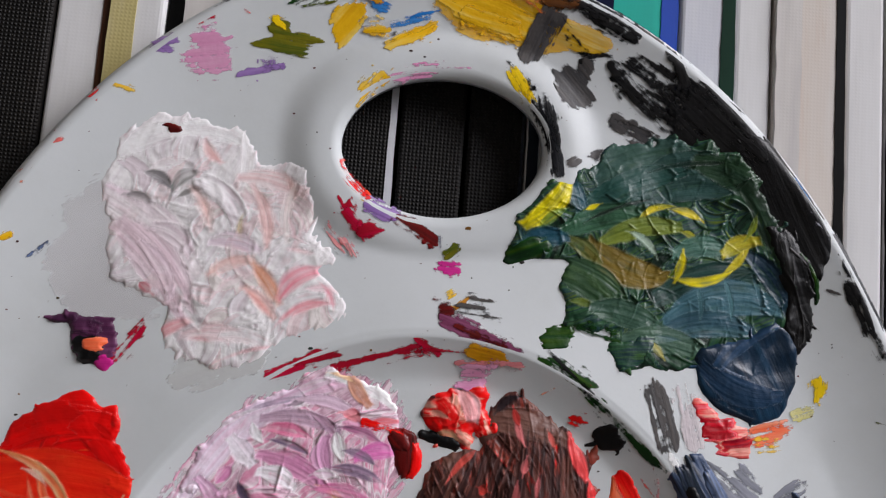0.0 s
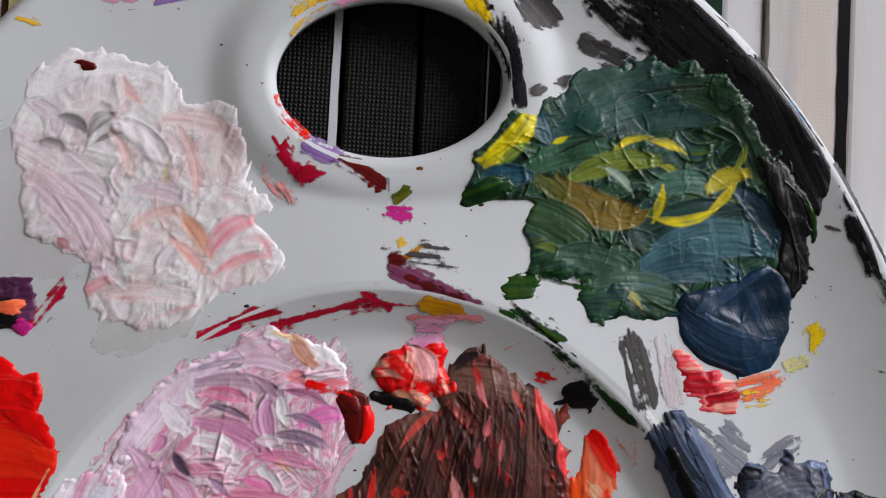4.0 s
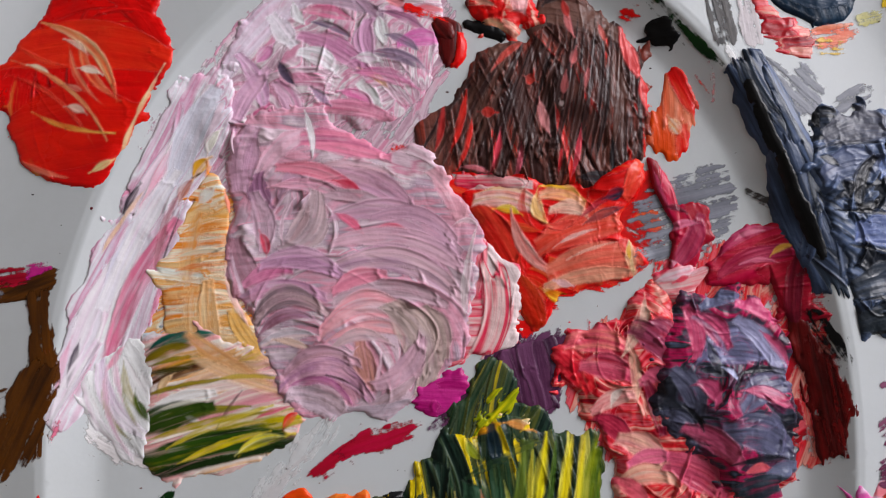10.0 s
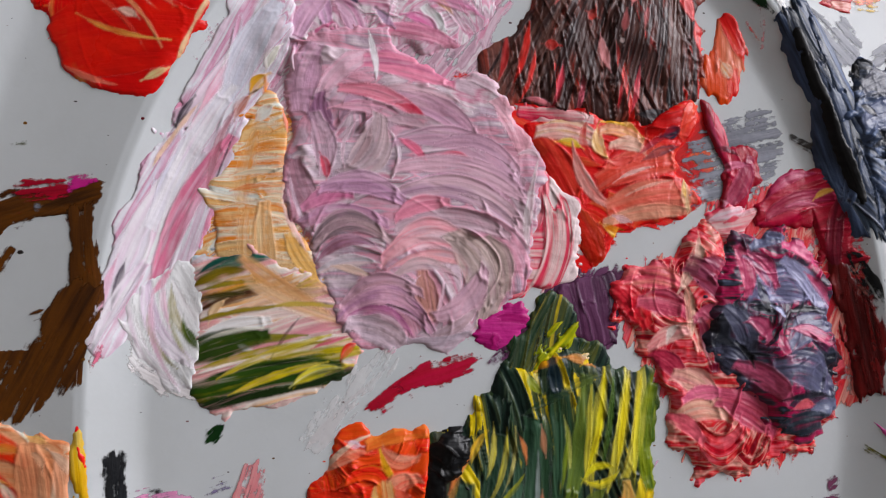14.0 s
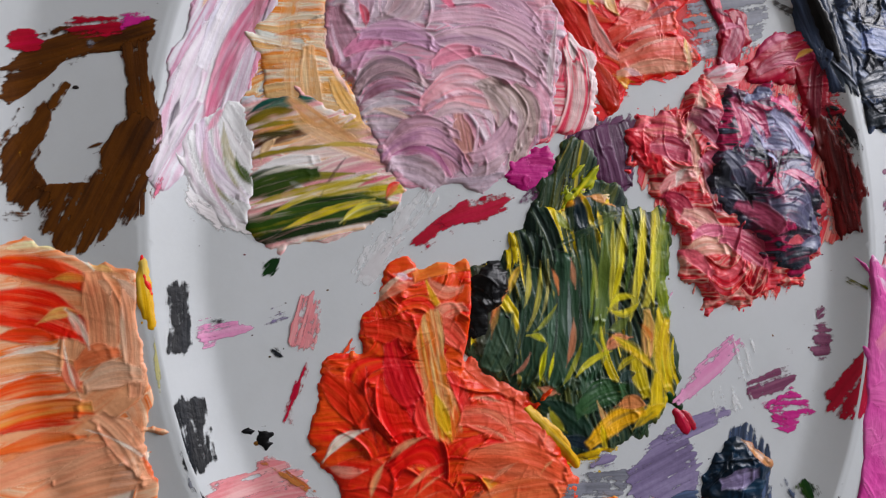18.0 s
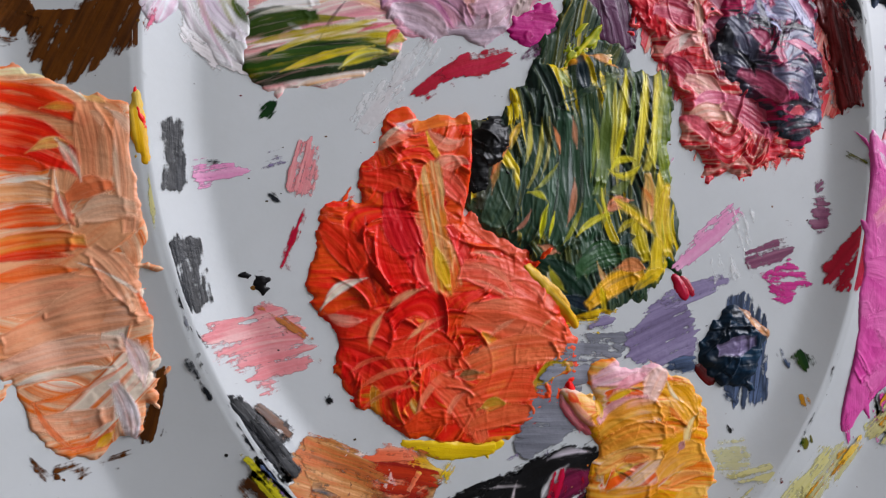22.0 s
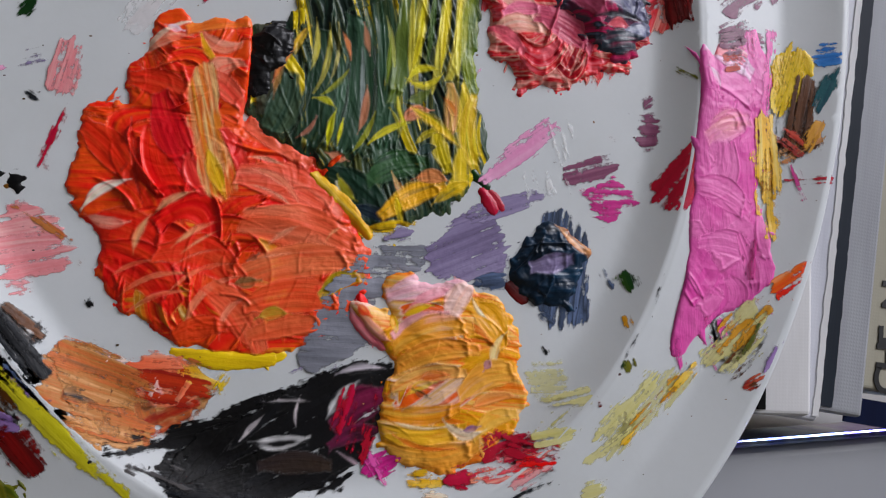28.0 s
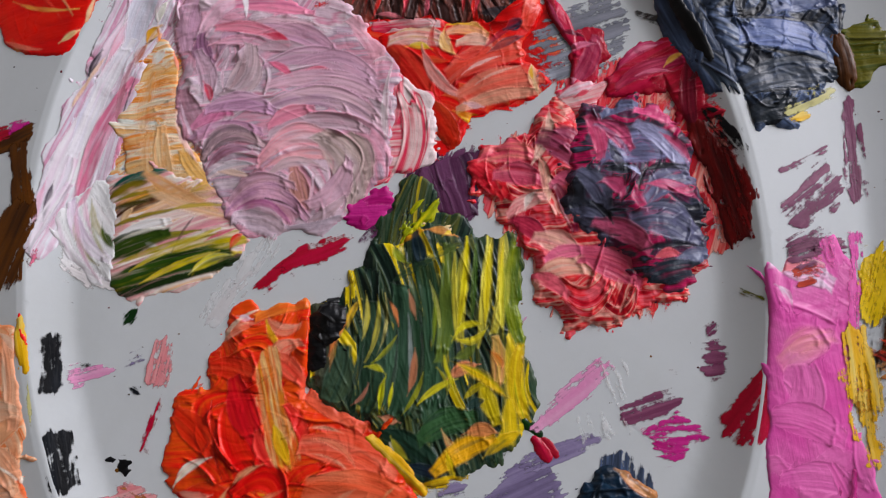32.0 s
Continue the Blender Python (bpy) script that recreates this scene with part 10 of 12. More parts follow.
tint(tan_patch, 'pink_cream', 13.3, -144.1, 22.8, -149.7, 5.2, dry=0.2, bow=1.7)
tint(tan_patch, 'pink_cream', 10.2, -141.5, 14.5, -142.5, 2.7, dry=0.15)
tint(tan_patch, 'black', 20.8, -157.3, 35.2, -150.7, 3.6, dry=0.55)
tint(tan_patch, 'black', 9.5, -157.4, 23.2, -160.0, 2.4, dry=0.55)
tint(tan_patch, 'black', 19.7, -151.8, 22.2, -152.3, 2.3, dry=0.2)
tint(tan_patch, 'rust', 18.1, -157.7, 30.4, -153.0, 4.7, dry=0.4)
tint(tan_patch, 'ochre_wash', 28.3, -145.6, 33.6, -147.6, 4.4, dry=0.4)
smear('paint_stroke', 'yellow streak', 'yellow', 33.0, -151.0, 36.9, -146.1, 2.3, 0.1, dry=0.15)
smear('paint_smear', "black film over the well's floor", 'black', 24.9, -165.1, 55.8, -168.6, 11.1, 0.1, dry=0.1, body=0.8)
smear('paint_smear', "black film over the well's floor", 'black', 33.9, -156.6, 66.5, -147.7, 6.2, 0.1, dry=0.2, body=0.8)
smear('paint_smear', "black film over the well's floor", 'black', 25.0, -159.2, 41.6, -157.0, 6.0, 0.1, dry=0.16, body=0.8)
smear('paint_smear', 'black hairs over the tan', 'black', 13.4, -160.7, 25.0, -159.2, 4.1, 0.1, dry=0.34, comb=1, body=0.8)
smear('paint_smear', 'rust-red film', 'rust', 19.1, -147.0, 32.4, -150.4, 9.2, 0.1, dry=0.1)
smear('paint_smear', 'salmon film', 'coral', 17.7, -143.9, 27.9, -145.0, 5.0, 0.1, dry=0.2)
smear('paint_smear', 'tan film', 'tan', 4.0, -142.2, 22.0, -150.0, 9.6, 0.1, dry=0.12)
smear('paint_smear', 'tan film', 'tan', 6.5, -151.6, 22.0, -157.5, 6.4, 0.1, dry=0.16)
black_patch = dab('paint_smear', "black paint scraped over the well's floor", 'black', 50.3, -160.6, (17.5, 21.0, 26.1, 21.6, 16.1, 12.1, 10.1, 9.1, 8.9, 9.4, 10.7, 14.1, 21.2, 25.6, 21.4, 18.4, 15.8, 13.4, 11.9, 11.4, 11.6, 12.3, 14.0, 15.8), 0.112, ang=25, dry=0.1, comb=0.9, strokes=1, sw=5, sl=26, ridge=0.3, ragged=0.9, body=1.2, wash=False)
smear('paint_stroke', "grey sweep along the well's foot", 'grey_black', 36.9, -173.4, 51.3, -174.9, 1.7, 0.094, dry=0.2, body=0.8)
smear('paint_stroke', "black sweep along the well's foot", 'slate_black', 24.9, -169.5, 56.2, -177.7, 2.3, 0.094, dry=0.25, bow=1.8, body=0.8)
smear('paint_stroke', "grey-black film along the well's foot", 'grey_black', 17.8, -163.1, 36.9, -173.4, 4.2, 0.094, dry=0.35, bow=1.5, body=0.8)
smear('paint_stroke', "black line along the well's side", 'slate_black', -9.1, -130.1, 3.0, -145.0, 2.7, 0.094, dry=0.08, bow=1.0, body=0.8)
smear('paint_stroke', 'black-brown flecks', 'brown', -4.5, -131.8, 2.2, -137.7, 3.1, 0.094, dry=0.25, body=0.8)
smear('paint_stroke', 'pale blue fleck', 'clear_white', -1.5, -136.6, 0.2, -138.1, 1.5, 0.108, veil=0.6)
smear('paint_stroke', 'violet smear outside the ridge', 'violet', -11.5, -149.5, -2.9, -153.3, 3.0, 0.094, dry=0.12)
smear('paint_stroke', 'plum stroke outside the ridge', 'dark_red', -5.0, -154.7, 1.1, -163.6, 3.9, 0.094, dry=0.2, bow=-0.8, body=0.8)
smear('paint_stroke', 'violet scuffs on the ridge', 'violet', -4.4, -143.3, 5.8, -153.7, 2.6, 0.094, dry=0.5)
smear('paint_stroke', 'thin black line on the ridge', 'black', -3.7, -145.5, 2.3, -152.2, 0.8, 0.094, dry=0.2, body=0.8)
dab('paint_smear', 'dark magenta scraped paint', 'crimson', 63.2, -159.0, (5.5, 5.3, 6.1, 8.6, 7.6, 7.6, 6.7, 6.9, 5.9, 5.9, 6.1, 6.6, 7.4, 9.0, 6.8, 5.7), 0.112, ang=70, dry=0.55, comb=1, ragged=1, body=0.8)
smear('paint_stroke', 'violet-grey smear over the black', 'mauve_grey', 47.6, -148.9, 65.4, -142.6, 5.3, 0.076, dry=0.55)
dab("paint_smear", "grey thin paint brushed across the well's floor", "grey", 65.6, -131.9, (4.3, 4.3, 13.4, 18.8, 17.5, 15.3, 14.0, 12.0, 10.3, 9.0, 8.0, 7.4, 7.2, 7.3, 7.6, 8.3, 9.0, 9.9, 11.5, 14.2, 18.8, 17.2, 13.3, 10.6, 9.9, 10.2, 10.8, 9.0, 6.7, 5.5, 4.8, 4.4), 0.1, ang=-5, comb=1, ridge=0.2, dry=0.12, ragged=0.7, body=0.7)
dab("paint_smear", "lilac-grey scraped paint", "mauve_grey", 90.9, -120.9, (8.6, 8.7, 9.0, 9.2, 9.2, 9.6, 9.2, 8.0, 7.3, 6.9, 6.9, 6.8, 6.8, 7.1, 7.7, 8.7, 10.6, 11.4, 10.7, 10.0, 8.1, 7.0, 6.4, 6.1, 6.1, 6.5, 7.8, 9.2, 8.9, 9.0, 9.5, 8.9), 0.12, ang=20, comb=0.4, ridge=0.2, ragged=0.6, body=1.0, dry=0.03)
smear("paint_stroke", "plum-grey band pulled sideways", "mauve_grey", 90.5, -113.4, 110.9, -107.7, 4.4, 0.13, bow=0.3, dry=0.1, comb=0.6, body=0.7)
smear("paint_stroke", "dark violet fleck", "mauve_grey", 70.7, -118.5, 76.7, -117.2, 2.3, 0.12, bow=0.3, dry=0.1, body=0.7)
smear("paint_stroke", "slate fleck beside the violet", "slate", 91.5, -128.9, 98.5, -128.2, 4.9, 0.12, dry=0.1)
smear('paint_stroke', 'red and pink curl of paint', 'rose', 64.1, -132.4, 71.6, -141.6, 6.2, 0.83, bow=-1.0)
smear('paint_stroke', 'red sliver', 'red', 64.4, -130.6, 65.8, -135.4, 2.6, 0.98)
smear('paint_stroke', 'grey-mauve dab', 'maroon', 114.9, -103.9, 127.5, -100.8, 5.7, 0.082, dry=0.1, comb=0.8, body=0.8)
dab('paint_dab', 'magenta star-shaped splash', 'magenta', 125.5, -109.4, (6.4, 5.1, 4.1, 4.7, 6.5, 5.1, 4.3, 4.0, 5.1, 7.8, 5.3, 4.4, 4.3, 4.6, 5.0, 5.6, 5.9, 5.0, 4.8, 5.2), 0.12, ragged=0.9, strokes=1, sw=3, sl=10, dry=0.1)
dab("paint_smear", "slate film round the dark lump", "slate", 113.4, -125.9, (6.8, 7.3, 8.3, 9.1, 10.0, 11.7, 13.2, 15.0, 14.1, 12.4, 10.0, 8.7, 7.8, 7.1, 6.8, 6.9, 7.4, 8.4, 10.2, 11.9, 13.9, 13.8, 14.5, 13.2, 9.2, 7.7, 7.0, 6.7), 0.11, ang=80, comb=0.1, dry=0.02, ragged=0.45)
smear("paint_stroke", "slate scuff", "slate", 123.2, -125.5, 125.3, -130.2, 3.2, 0.11, dry=0.35, comb=0.8)
smear("paint_stroke", "slate scuff", "slate", 106.7, -135.5, 110.6, -138.8, 3.6, 0.11, dry=0.3, comb=0.6)
smear("paint_stroke", "dark green fleck", "dark_green", 128.9, -126.8, 129.7, -130.7, 3.5, 0.12, dry=0.05)
smear("paint_stroke", "ochre dab", "ochre", 127.8, -137.0, 128.3, -141.1, 2.9, 0.12, dry=0.1)
smear("paint_stroke", "olive fleck", "olive", 126.8, -147.1, 127.7, -149.8, 2.2, 0.12, dry=0.1)
smear("paint_stroke", "small black marks", "black", 107.5, -143.3, 108.5, -145.1, 1.4, 0.1, dry=0.2)
smear("paint_stroke", "dark red stain beside the lump", "dark_red", 99.2, -128.9, 103.5, -132.8, 3.0, 0.3, dry=0.05)
smear("paint_stroke", "crimson drop below the green paint", "crimson", 95.6, -107.4, 98.7, -111.9, 2.1, 0.5, dry=0)
smear("paint_stroke", "dark green tip above the crimson drop", "dark_green", 91.4, -102.9, 95.1, -106.7, 1.9, 0.4, dry=0)
smear('paint_stroke', 'crimson teardrop', 'crimson', 93.5, -106.9, 96.4, -112.3, 3.1, 0.6)
smear('paint_stroke', 'pink diagonal stroke', 'pink', 93.5, -104.6, 113.2, -91.2, 5.3, 0.082, dry=0.08, taper=0.5, comb=0.8)
dab('paint_smear', 'white scratchy brush strokes', 'white', 111.3, -100.7, (5.3, 6.2, 9.0, 12.1, 10.4, 8.4, 7.1, 6.9, 7.8, 9.1, 9.5, 9.7, 9.6, 10.6, 9.0, 6.0), 0.096, ang=-72, dry=0.3, comb=1.3, ridge=0.35, body=0.1, veil=0.6)
dab('paint_dab', "crimson patch on the well's side", 'crimson', 144.3, -103.3, (4.5, 5.8, 7.8, 9.3, 5.5, 4.4, 4.1, 4.2, 4.9, 7.3, 7.9, 8.7, 6.2, 5.5, 4.7, 4.3), 0.112, ang=50, ragged=0.7, strokes=1, sw=4, sl=14, dry=0.05, body=0.8)
dab('paint_dab', 'dark red-brown spot', 'maroon', 137.3, -92.3, (2.7, 3.2, 3.6, 3.3, 3.5, 2.8, 2.7, 2.9, 3.1, 2.9, 3.3, 3.6, 3.1, 3.0, 3.0, 2.6), 0.096, ragged=0.7, dry=0.1, body=0.8)
smear('paint_stroke', 'dark fleck', 'maroon', 136.6, -86.1, 139.0, -83.9, 2.5, 0.076, dry=0.15, body=0.8)
smear('paint_stroke', 'red tick', 'crimson', 126.3, -94.4, 129.6, -94.2, 1.0, 0.085, body=0.8)
smear('paint_stroke', 'pink fleck', 'pink', 92.6, -81.1, 94.7, -78.3, 2.2, 0.07, dry=0.2)
smear('paint_stroke', 'olive-grey smudge', 'olive', 144.9, -76.3, 151.0, -80.4, 3.3, 0.066, dry=0.3)
ink_lump = dab('paint_mound', 'glossy blue-black lump with rust glints', 'ink_blue', 110.2, -123.9, (9.3, 10.7, 9.8, 10.5, 9.7, 9.8, 8.7, 8.9, 10.2, 10.7, 9.7, 9.6, 9.2, 9.8, 9.8, 9.6), 2.4, lumps=0.7, strokes=1.5, sw=6, sl=14, jitter=1, ridge=0.7)
# its glints are tan and mauve strokes put into the colour
tint(ink_lump, 'tan', 113.2, -115.2, 119.8, -121.5, 5.0, dry=0.3)
tint(ink_lump, 'mauve_grey', 105.6, -125.0, 114.1, -123.5, 4.9, dry=0.2)
dab('paint_smear', 'pale yellow wash', 'pale_yellow', 107.7, -151.6, (5.7, 5.7, 6.7, 5.3, 4.9, 5.4, 6.2, 6.8, 5.5, 5.3, 5.9, 5.7, 5.3, 5.8, 5.8, 6.0), 0.08, ridge=0.1, ragged=0.4, wet=1, dry=0, comb=0.2, body=0.3)
smear('paint_stroke', "olive smears at the well's side", 'pale_yellow', 102.2, -164.0, 112.1, -157.1, 4.1, 0.07, dry=0.3, veil=0.8)
smear('paint_stroke', 'dark red dot', 'dark_red', 118.7, -157.2, 119.8, -157.0, 2.5, 0.1, body=0.8)
smear('paint_stroke', 'dark flecks on the ridge', 'dark_green', 125.1, -149.3, 126.1, -146.8, 2.4, 0.076, dry=0.2, body=0.8)
smear('paint_stroke', 'black flecks on the ridge', 'slate_black', 132.0, -141.0, 137.9, -126.6, 2.1, 0.07, dry=0.5, body=0.8)
smear('paint_stroke', 'black flecks on the ridge', 'slate_black', 125.8, -147.3, 132.1, -139.1, 2.0, 0.07, dry=0.45, body=0.8)
amber = dab("paint_mound", "amber and pink paint pulled in broad horizontal strokes", "amber_pink", 84.3, -148.2, (16.7, 17.9, 18.9, 19.9, 19.3, 19.9, 20.3, 19.1, 20.4, 21.5, 20.7, 20.9, 22.7, 24.3, 22.8, 18.8, 25.1, 17.9, 14.2, 13.1, 13.3, 15.0, 17.4, 18.1, 19.2, 20.8, 22.6, 23.2, 22.9, 22.0, 21.5, 20.8, 20.7, 20.1, 19.9, 19.7, 19.6, 19.3, 19.2, 17.3), 1.8, ang=-8, strokes=1.8, sw=6, sl=22, jitter=0.3, curl=0.8, ridge=0.7, spread=0.8, soft=1.8, brush=0.25)
tint(amber, "f0b8b0 e89080", 64.7, -134.9, 70.6, -140.7, 3.4, bow=-0.8)
tint(amber, "e04028 e85030", 64.1, -133.0, 66.6, -135.2, 2.1)
tint(amber, "f0c8cc e8b0b8 f4dcdc", 71.9, -130.7, 88.3, -129.2, 6.7, bow=1.1)
tint(amber, "e8a0a8 d88890", 75.3, -134.2, 85.4, -129.8, 2.8, bow=0.7)
tint(amber, "f0c8c0 e8b8a8", 84.5, -136.2, 89.8, -129.0, 5.8, bow=0.5)
tint(amber, "f0b0b0 e89898", 72.4, -139.5, 83.8, -135.5, 3.7, bow=0.8)
tint(amber, "e0b838 d8b030", 74.3, -135.4, 80.3, -133.4, 2.0, bow=0.4)
tint(amber, "d8b828", 71.8, -134.9, 72.5, -139.4, 2.0)
tint(amber, "e8a040 e89838 f0b860", 73.0, -142.0, 88.8, -138.5, 6.5, bow=1.9)
tint(amber, "e8a828 e0a020 f0b848", 91.1, -133.8, 96.8, -141.8, 7.5, bow=1.4)
tint(amber, "f4dcc0 f4e4d0", 90.2, -131.4, 93.6, -136.5, 1.2, bow=-0.6, lift=0.4)
tint(amber, "f0c890 f4d8b0", 97.7, -140.2, 94.4, -148.2, 2.4, bow=-1.1)
tint(amber, "e88838 e8a048 e07028", 72.2, -147.0, 90.1, -143.4, 5.6, bow=1.9)
tint(amber, "e89040 f0b068 e07830", 72.1, -151.0, 87.0, -148.4, 4.3, bow=1.3)
tint(amber, "d87030", 77.7, -149.4, 83.4, -148.7, 2.0, bow=0.4)
tint(amber, "c8a828 d8b848", 74.8, -152.4, 80.5, -150.3, 2.3, bow=0.4)
tint(amber, "3c3010 302810", 76.4, -151.8, 79.2, -153.5, 1.5)
tint(amber, "e8a038 e89030 f0b858", 69.2, -156.0, 85.4, -156.5, 5.0, bow=-1.3)
tint(amber, "e8a838 f0b040 e09030", 69.1, -160.0, 86.7, -161.0, 5.6, bow=-1.6)
tint(amber, "e08838 e8a048 f0b868", 70.4, -165.0, 89.5, -165.1, 7.2, bow=-2.1)
tint(amber, "e07830 d86828", 71.8, -161.4, 85.8, -165.0, 1.1, bow=-1.3)
tint(amber, "f4d0b0", 70.5, -158.0, 85.3, -159.7, 0.8, bow=-1.3, lift=0.35)
tint(amber, "e89840 f0a850 e07830", 87.6, -152.5, 100.1, -149.1, 7.5, bow=1.7)
tint(amber, "e87838 f0a060", 89.0, -156.6, 99.9, -154.3, 3.0, bow=1.1)
tint(amber, "e8a040 f0b860", 90.3, -162.0, 99.3, -158.4, 4.4, bow=1.1)
tint(amber, "f0c8a8 f4dcc8", 83.1, -159.3, 91.8, -161.7, 2.7, bow=-1.6)
tint(amber, "907090 806080", 87.1, -161.3, 90.8, -160.6, 1.6)
tint(amber, "a07890", 92.6, -147.9, 94.0, -145.9, 2.1)
tint(black_patch, "1c1a30 2c2a48 3c3a58", 36.6, -155.2, 57.3, -145.9, 2.7, bow=1.2, lift=0.1)
tint(black_patch, "581830 701c40 401028", 59.7, -157.7, 69.4, -152.8, 8.3, bow=1.0, lift=0.15)
tint(black_patch, "802050 602040", 58.3, -162.5, 67.8, -160.1, 4.1, bow=0.8, dry=0.5, lift=0.1)
tint(black_patch, "201c20 302820", 44.0, -165.7, 56.9, -166.6, 5.2, bow=0.6, lift=0.1)
tint(black_patch, "e8e8e8", 57.5, -156.3, 63.5, -149.7, 3.1, bow=0.5, dry=0.5, lift=0.05)
tint(black_patch, "e0e0e0", 39.4, -160.1, 43.7, -155.7, 1.0, dry=0.4, lift=0.05)
tint(black_patch, "e0e0e0", 42.9, -152.5, 53.2, -153.0, 1.4, bow=0.5, dry=0.5, lift=0.05)
tint(black_patch, "e8e8e8", 41.5, -160.8, 52.6, -160.8, 3.0, bow=-0.6, dry=0.42, lift=0.05)
tint(black_patch, "d8d8d8", 50.6, -158.2, 51.5, -152.2, 0.6, bow=0.3, dry=0.4, lift=0.05)
tint(black_patch, "e0e0e8", 59.9, -147.5, 69.5, -146.8, 2.3, bow=0.5, dry=0.5, lift=0.05)
tint(black_patch, "d8c8d0", 59.6, -164.2, 64.9, -167.9, 0.8, dry=0.4, lift=0.05)
tint(black_patch, "c85890 d870a8", 67.7, -166.1, 71.7, -171.0, 2.9)
smear('paint_stroke', 'magenta smear', 'magenta', 65.6, -168.6, 71.1, -166.6, 5.6, 0.088, dry=0.1)
smear('paint_stroke', 'crimson smear', 'crimson', 91.4, -166.9, 100.9, -162.7, 6.1, 0.088, dry=0.1, body=0.8)
smear('paint_stroke', 'crimson and pink smear', 'berry', 88.7, -171.6, 107.6, -167.5, 6.6, 0.088, dry=0.3, comb=1)
smear('paint_stroke', 'orange smear', 'ochre_wash', 74.7, -170.5, 82.2, -171.7, 4.9, 0.088, dry=0.15)
smear('paint_stroke', 'crimson fleck', 'crimson', 83.5, -171.2, 87.4, -172.1, 2.7, 0.1, body=0.8)
smear('paint_stroke', 'crimson smear', 'crimson', 96.5, -163.9, 108.3, -167.9, 6.5, 0.094, dry=0.2, body=0.8)
smear('paint_stroke', 'pink smear', 'pink_wash', 97.2, -173.9, 106.8, -169.5, 4.8, 0.094, dry=0.2)
smear('paint_stroke', 'red smear', 'red', 99.2, -168.2, 107.8, -168.7, 3.3, 0.094, dry=0.25, body=0.8)
smear('paint_stroke', 'magenta dab', 'hot_pink', 66.6, -165.3, 69.9, -171.2, 4.4, 0.108)
smear('paint_stroke', 'crimson dab', 'crimson', 83.5, -171.4, 88.0, -170.8, 4.2, 0.094, dry=0.1, body=0.8)
smear('paint_stroke', 'coral dab', 'coral', 88.0, -170.8, 94.4, -169.6, 3.1, 0.094, dry=0.1)
smear('paint_stroke', 'peach dab', 'peach', 77.3, -175.7, 82.1, -175.4, 3.6, 0.108)
smear('paint_stroke', 'amber dab', 'ochre_wash', 74.6, -171.1, 79.0, -171.0, 3.6, 0.094, dry=0.1)
smear('paint_stroke', "thin black line in the well's foot", 'slate_black', 89.6, -182.0, 108.5, -172.2, 1.3, 0.094, dry=0.15, bow=0.8, body=0.8)
smear('paint_stroke', 'olive smear', 'pale_yellow', 103.1, -164.3, 111.9, -163.0, 4.9, 0.094, dry=0.15, veil=0.8)
smear('paint_stroke', 'crimson drops', 'crimson', 81.5, -178.6, 85.7, -177.2, 2.0, 0.094, dry=0.2, body=0.8)
dab('paint_smear', "thin grey-black brushing at the well's bottom", 'slate_black', 39.5, -173.2, (5.9, 2.2, 1.5, 1.3, 1.3, 1.7, 3.9, 14.1, 7.9, 4.6, 3.7, 3.5, 3.8, 4.3, 6.1, 14.0), 0.08, ang=-8, dry=0.42, comb=1.2, body=0.7)
smear('paint_stroke', 'black comma', 'black', 62.4, -177.2, 66.8, -176.3, 2.6, 0.1, body=0.8)
smear('paint_stroke', "dark line at the well's bottom", 'slate_black', 96.4, -175.9, 108.7, -173.2, 1.9, 0.07, dry=0.4, body=0.8)
smear('paint_stroke', 'ochre smears', 'pale_yellow', 115.7, -175.0, 122.1, -174.3, 3.3, 0.066, dry=0.35, veil=0.8)
# paint outside the well, south-west
smear('paint_stroke', 'pale yellow-green stroke along the ridge', 'straw', -6.8, -141.0, 17.8, -168.8, 3.4, 0.094, dry=0.06, bow=-1.4)
smear('paint_stroke', 'black line inside the ridge', 'slate_black', -5.0, -133.6, 2.5, -145.1, 2.9, 0.088, dry=0.15, body=0.8)
smear('paint_stroke', 'violet and black scuffs', 'slate', -4.4, -142.0, 6.3, -154.1, 3.7, 0.07, dry=0.55, body=0.8)
smear('paint_stroke', 'black-brown stroke outside the ridge', 'brown', -7.3, -145.7, -2.3, -151.7, 3.0, 0.1, dry=0.12, body=0.8)
smear('paint_stroke', 'dark plum stroke outside the ridge', 'dark_red', -4.9, -154.4, 1.2, -163.2, 5.8, 0.1, dry=0.15, body=0.8)
smear('paint_stroke', 'grey-violet scuffs on the ridge', 'slate', -4.3, -145.3, 5.8, -155.7, 3.4, 0.082, dry=0.55, body=0.8)
dab('paint_smear', 'lilac dry mark', 'violet', -7.6, -152.2, (3.6, 2.6, 2.3, 2.3, 2.7, 3.1, 4.5, 4.9, 4.3, 3.8, 2.4, 2.0, 2.0, 2.4, 3.7, 6.2), 0.088, dry=0.15, ragged=0.8, ang=-20, body=0.8)
smear('paint_stroke', 'dark plum comb marks', 'dark_red', -11.3, -153.0, -3.4, -154.4, 2.7, 0.076, dry=0.3, comb=1, body=0.8)
dab('paint_dab', 'olive rippled dab', 'olive', -6.2, -167.5, (5.4, 5.3, 4.4, 4.1, 4.4, 4.9, 5.0, 6.1, 5.2, 4.9, 4.8, 4.2, 4.3, 5.1, 5.0, 5.8), 0.6, ang=-60, strokes=1.5, sw=4, sl=12, ragged=0.7)
dab('paint_dab', 'brown and red dab', 'brown', -18.8, -172.9, (6.5, 5.6, 5.2, 4.5, 4.7, 5.4, 5.6, 6.8, 5.5, 5.1, 5.6, 5.1, 4.6, 4.9, 5.8, 5.7), 0.6, strokes=1.2, sw=4, sl=12, ragged=0.8)
smear('paint_stroke', 'red fleck', 'red', -25.1, -169.5, -22.5, -171.7, 2.3, 0.1, body=0.8)
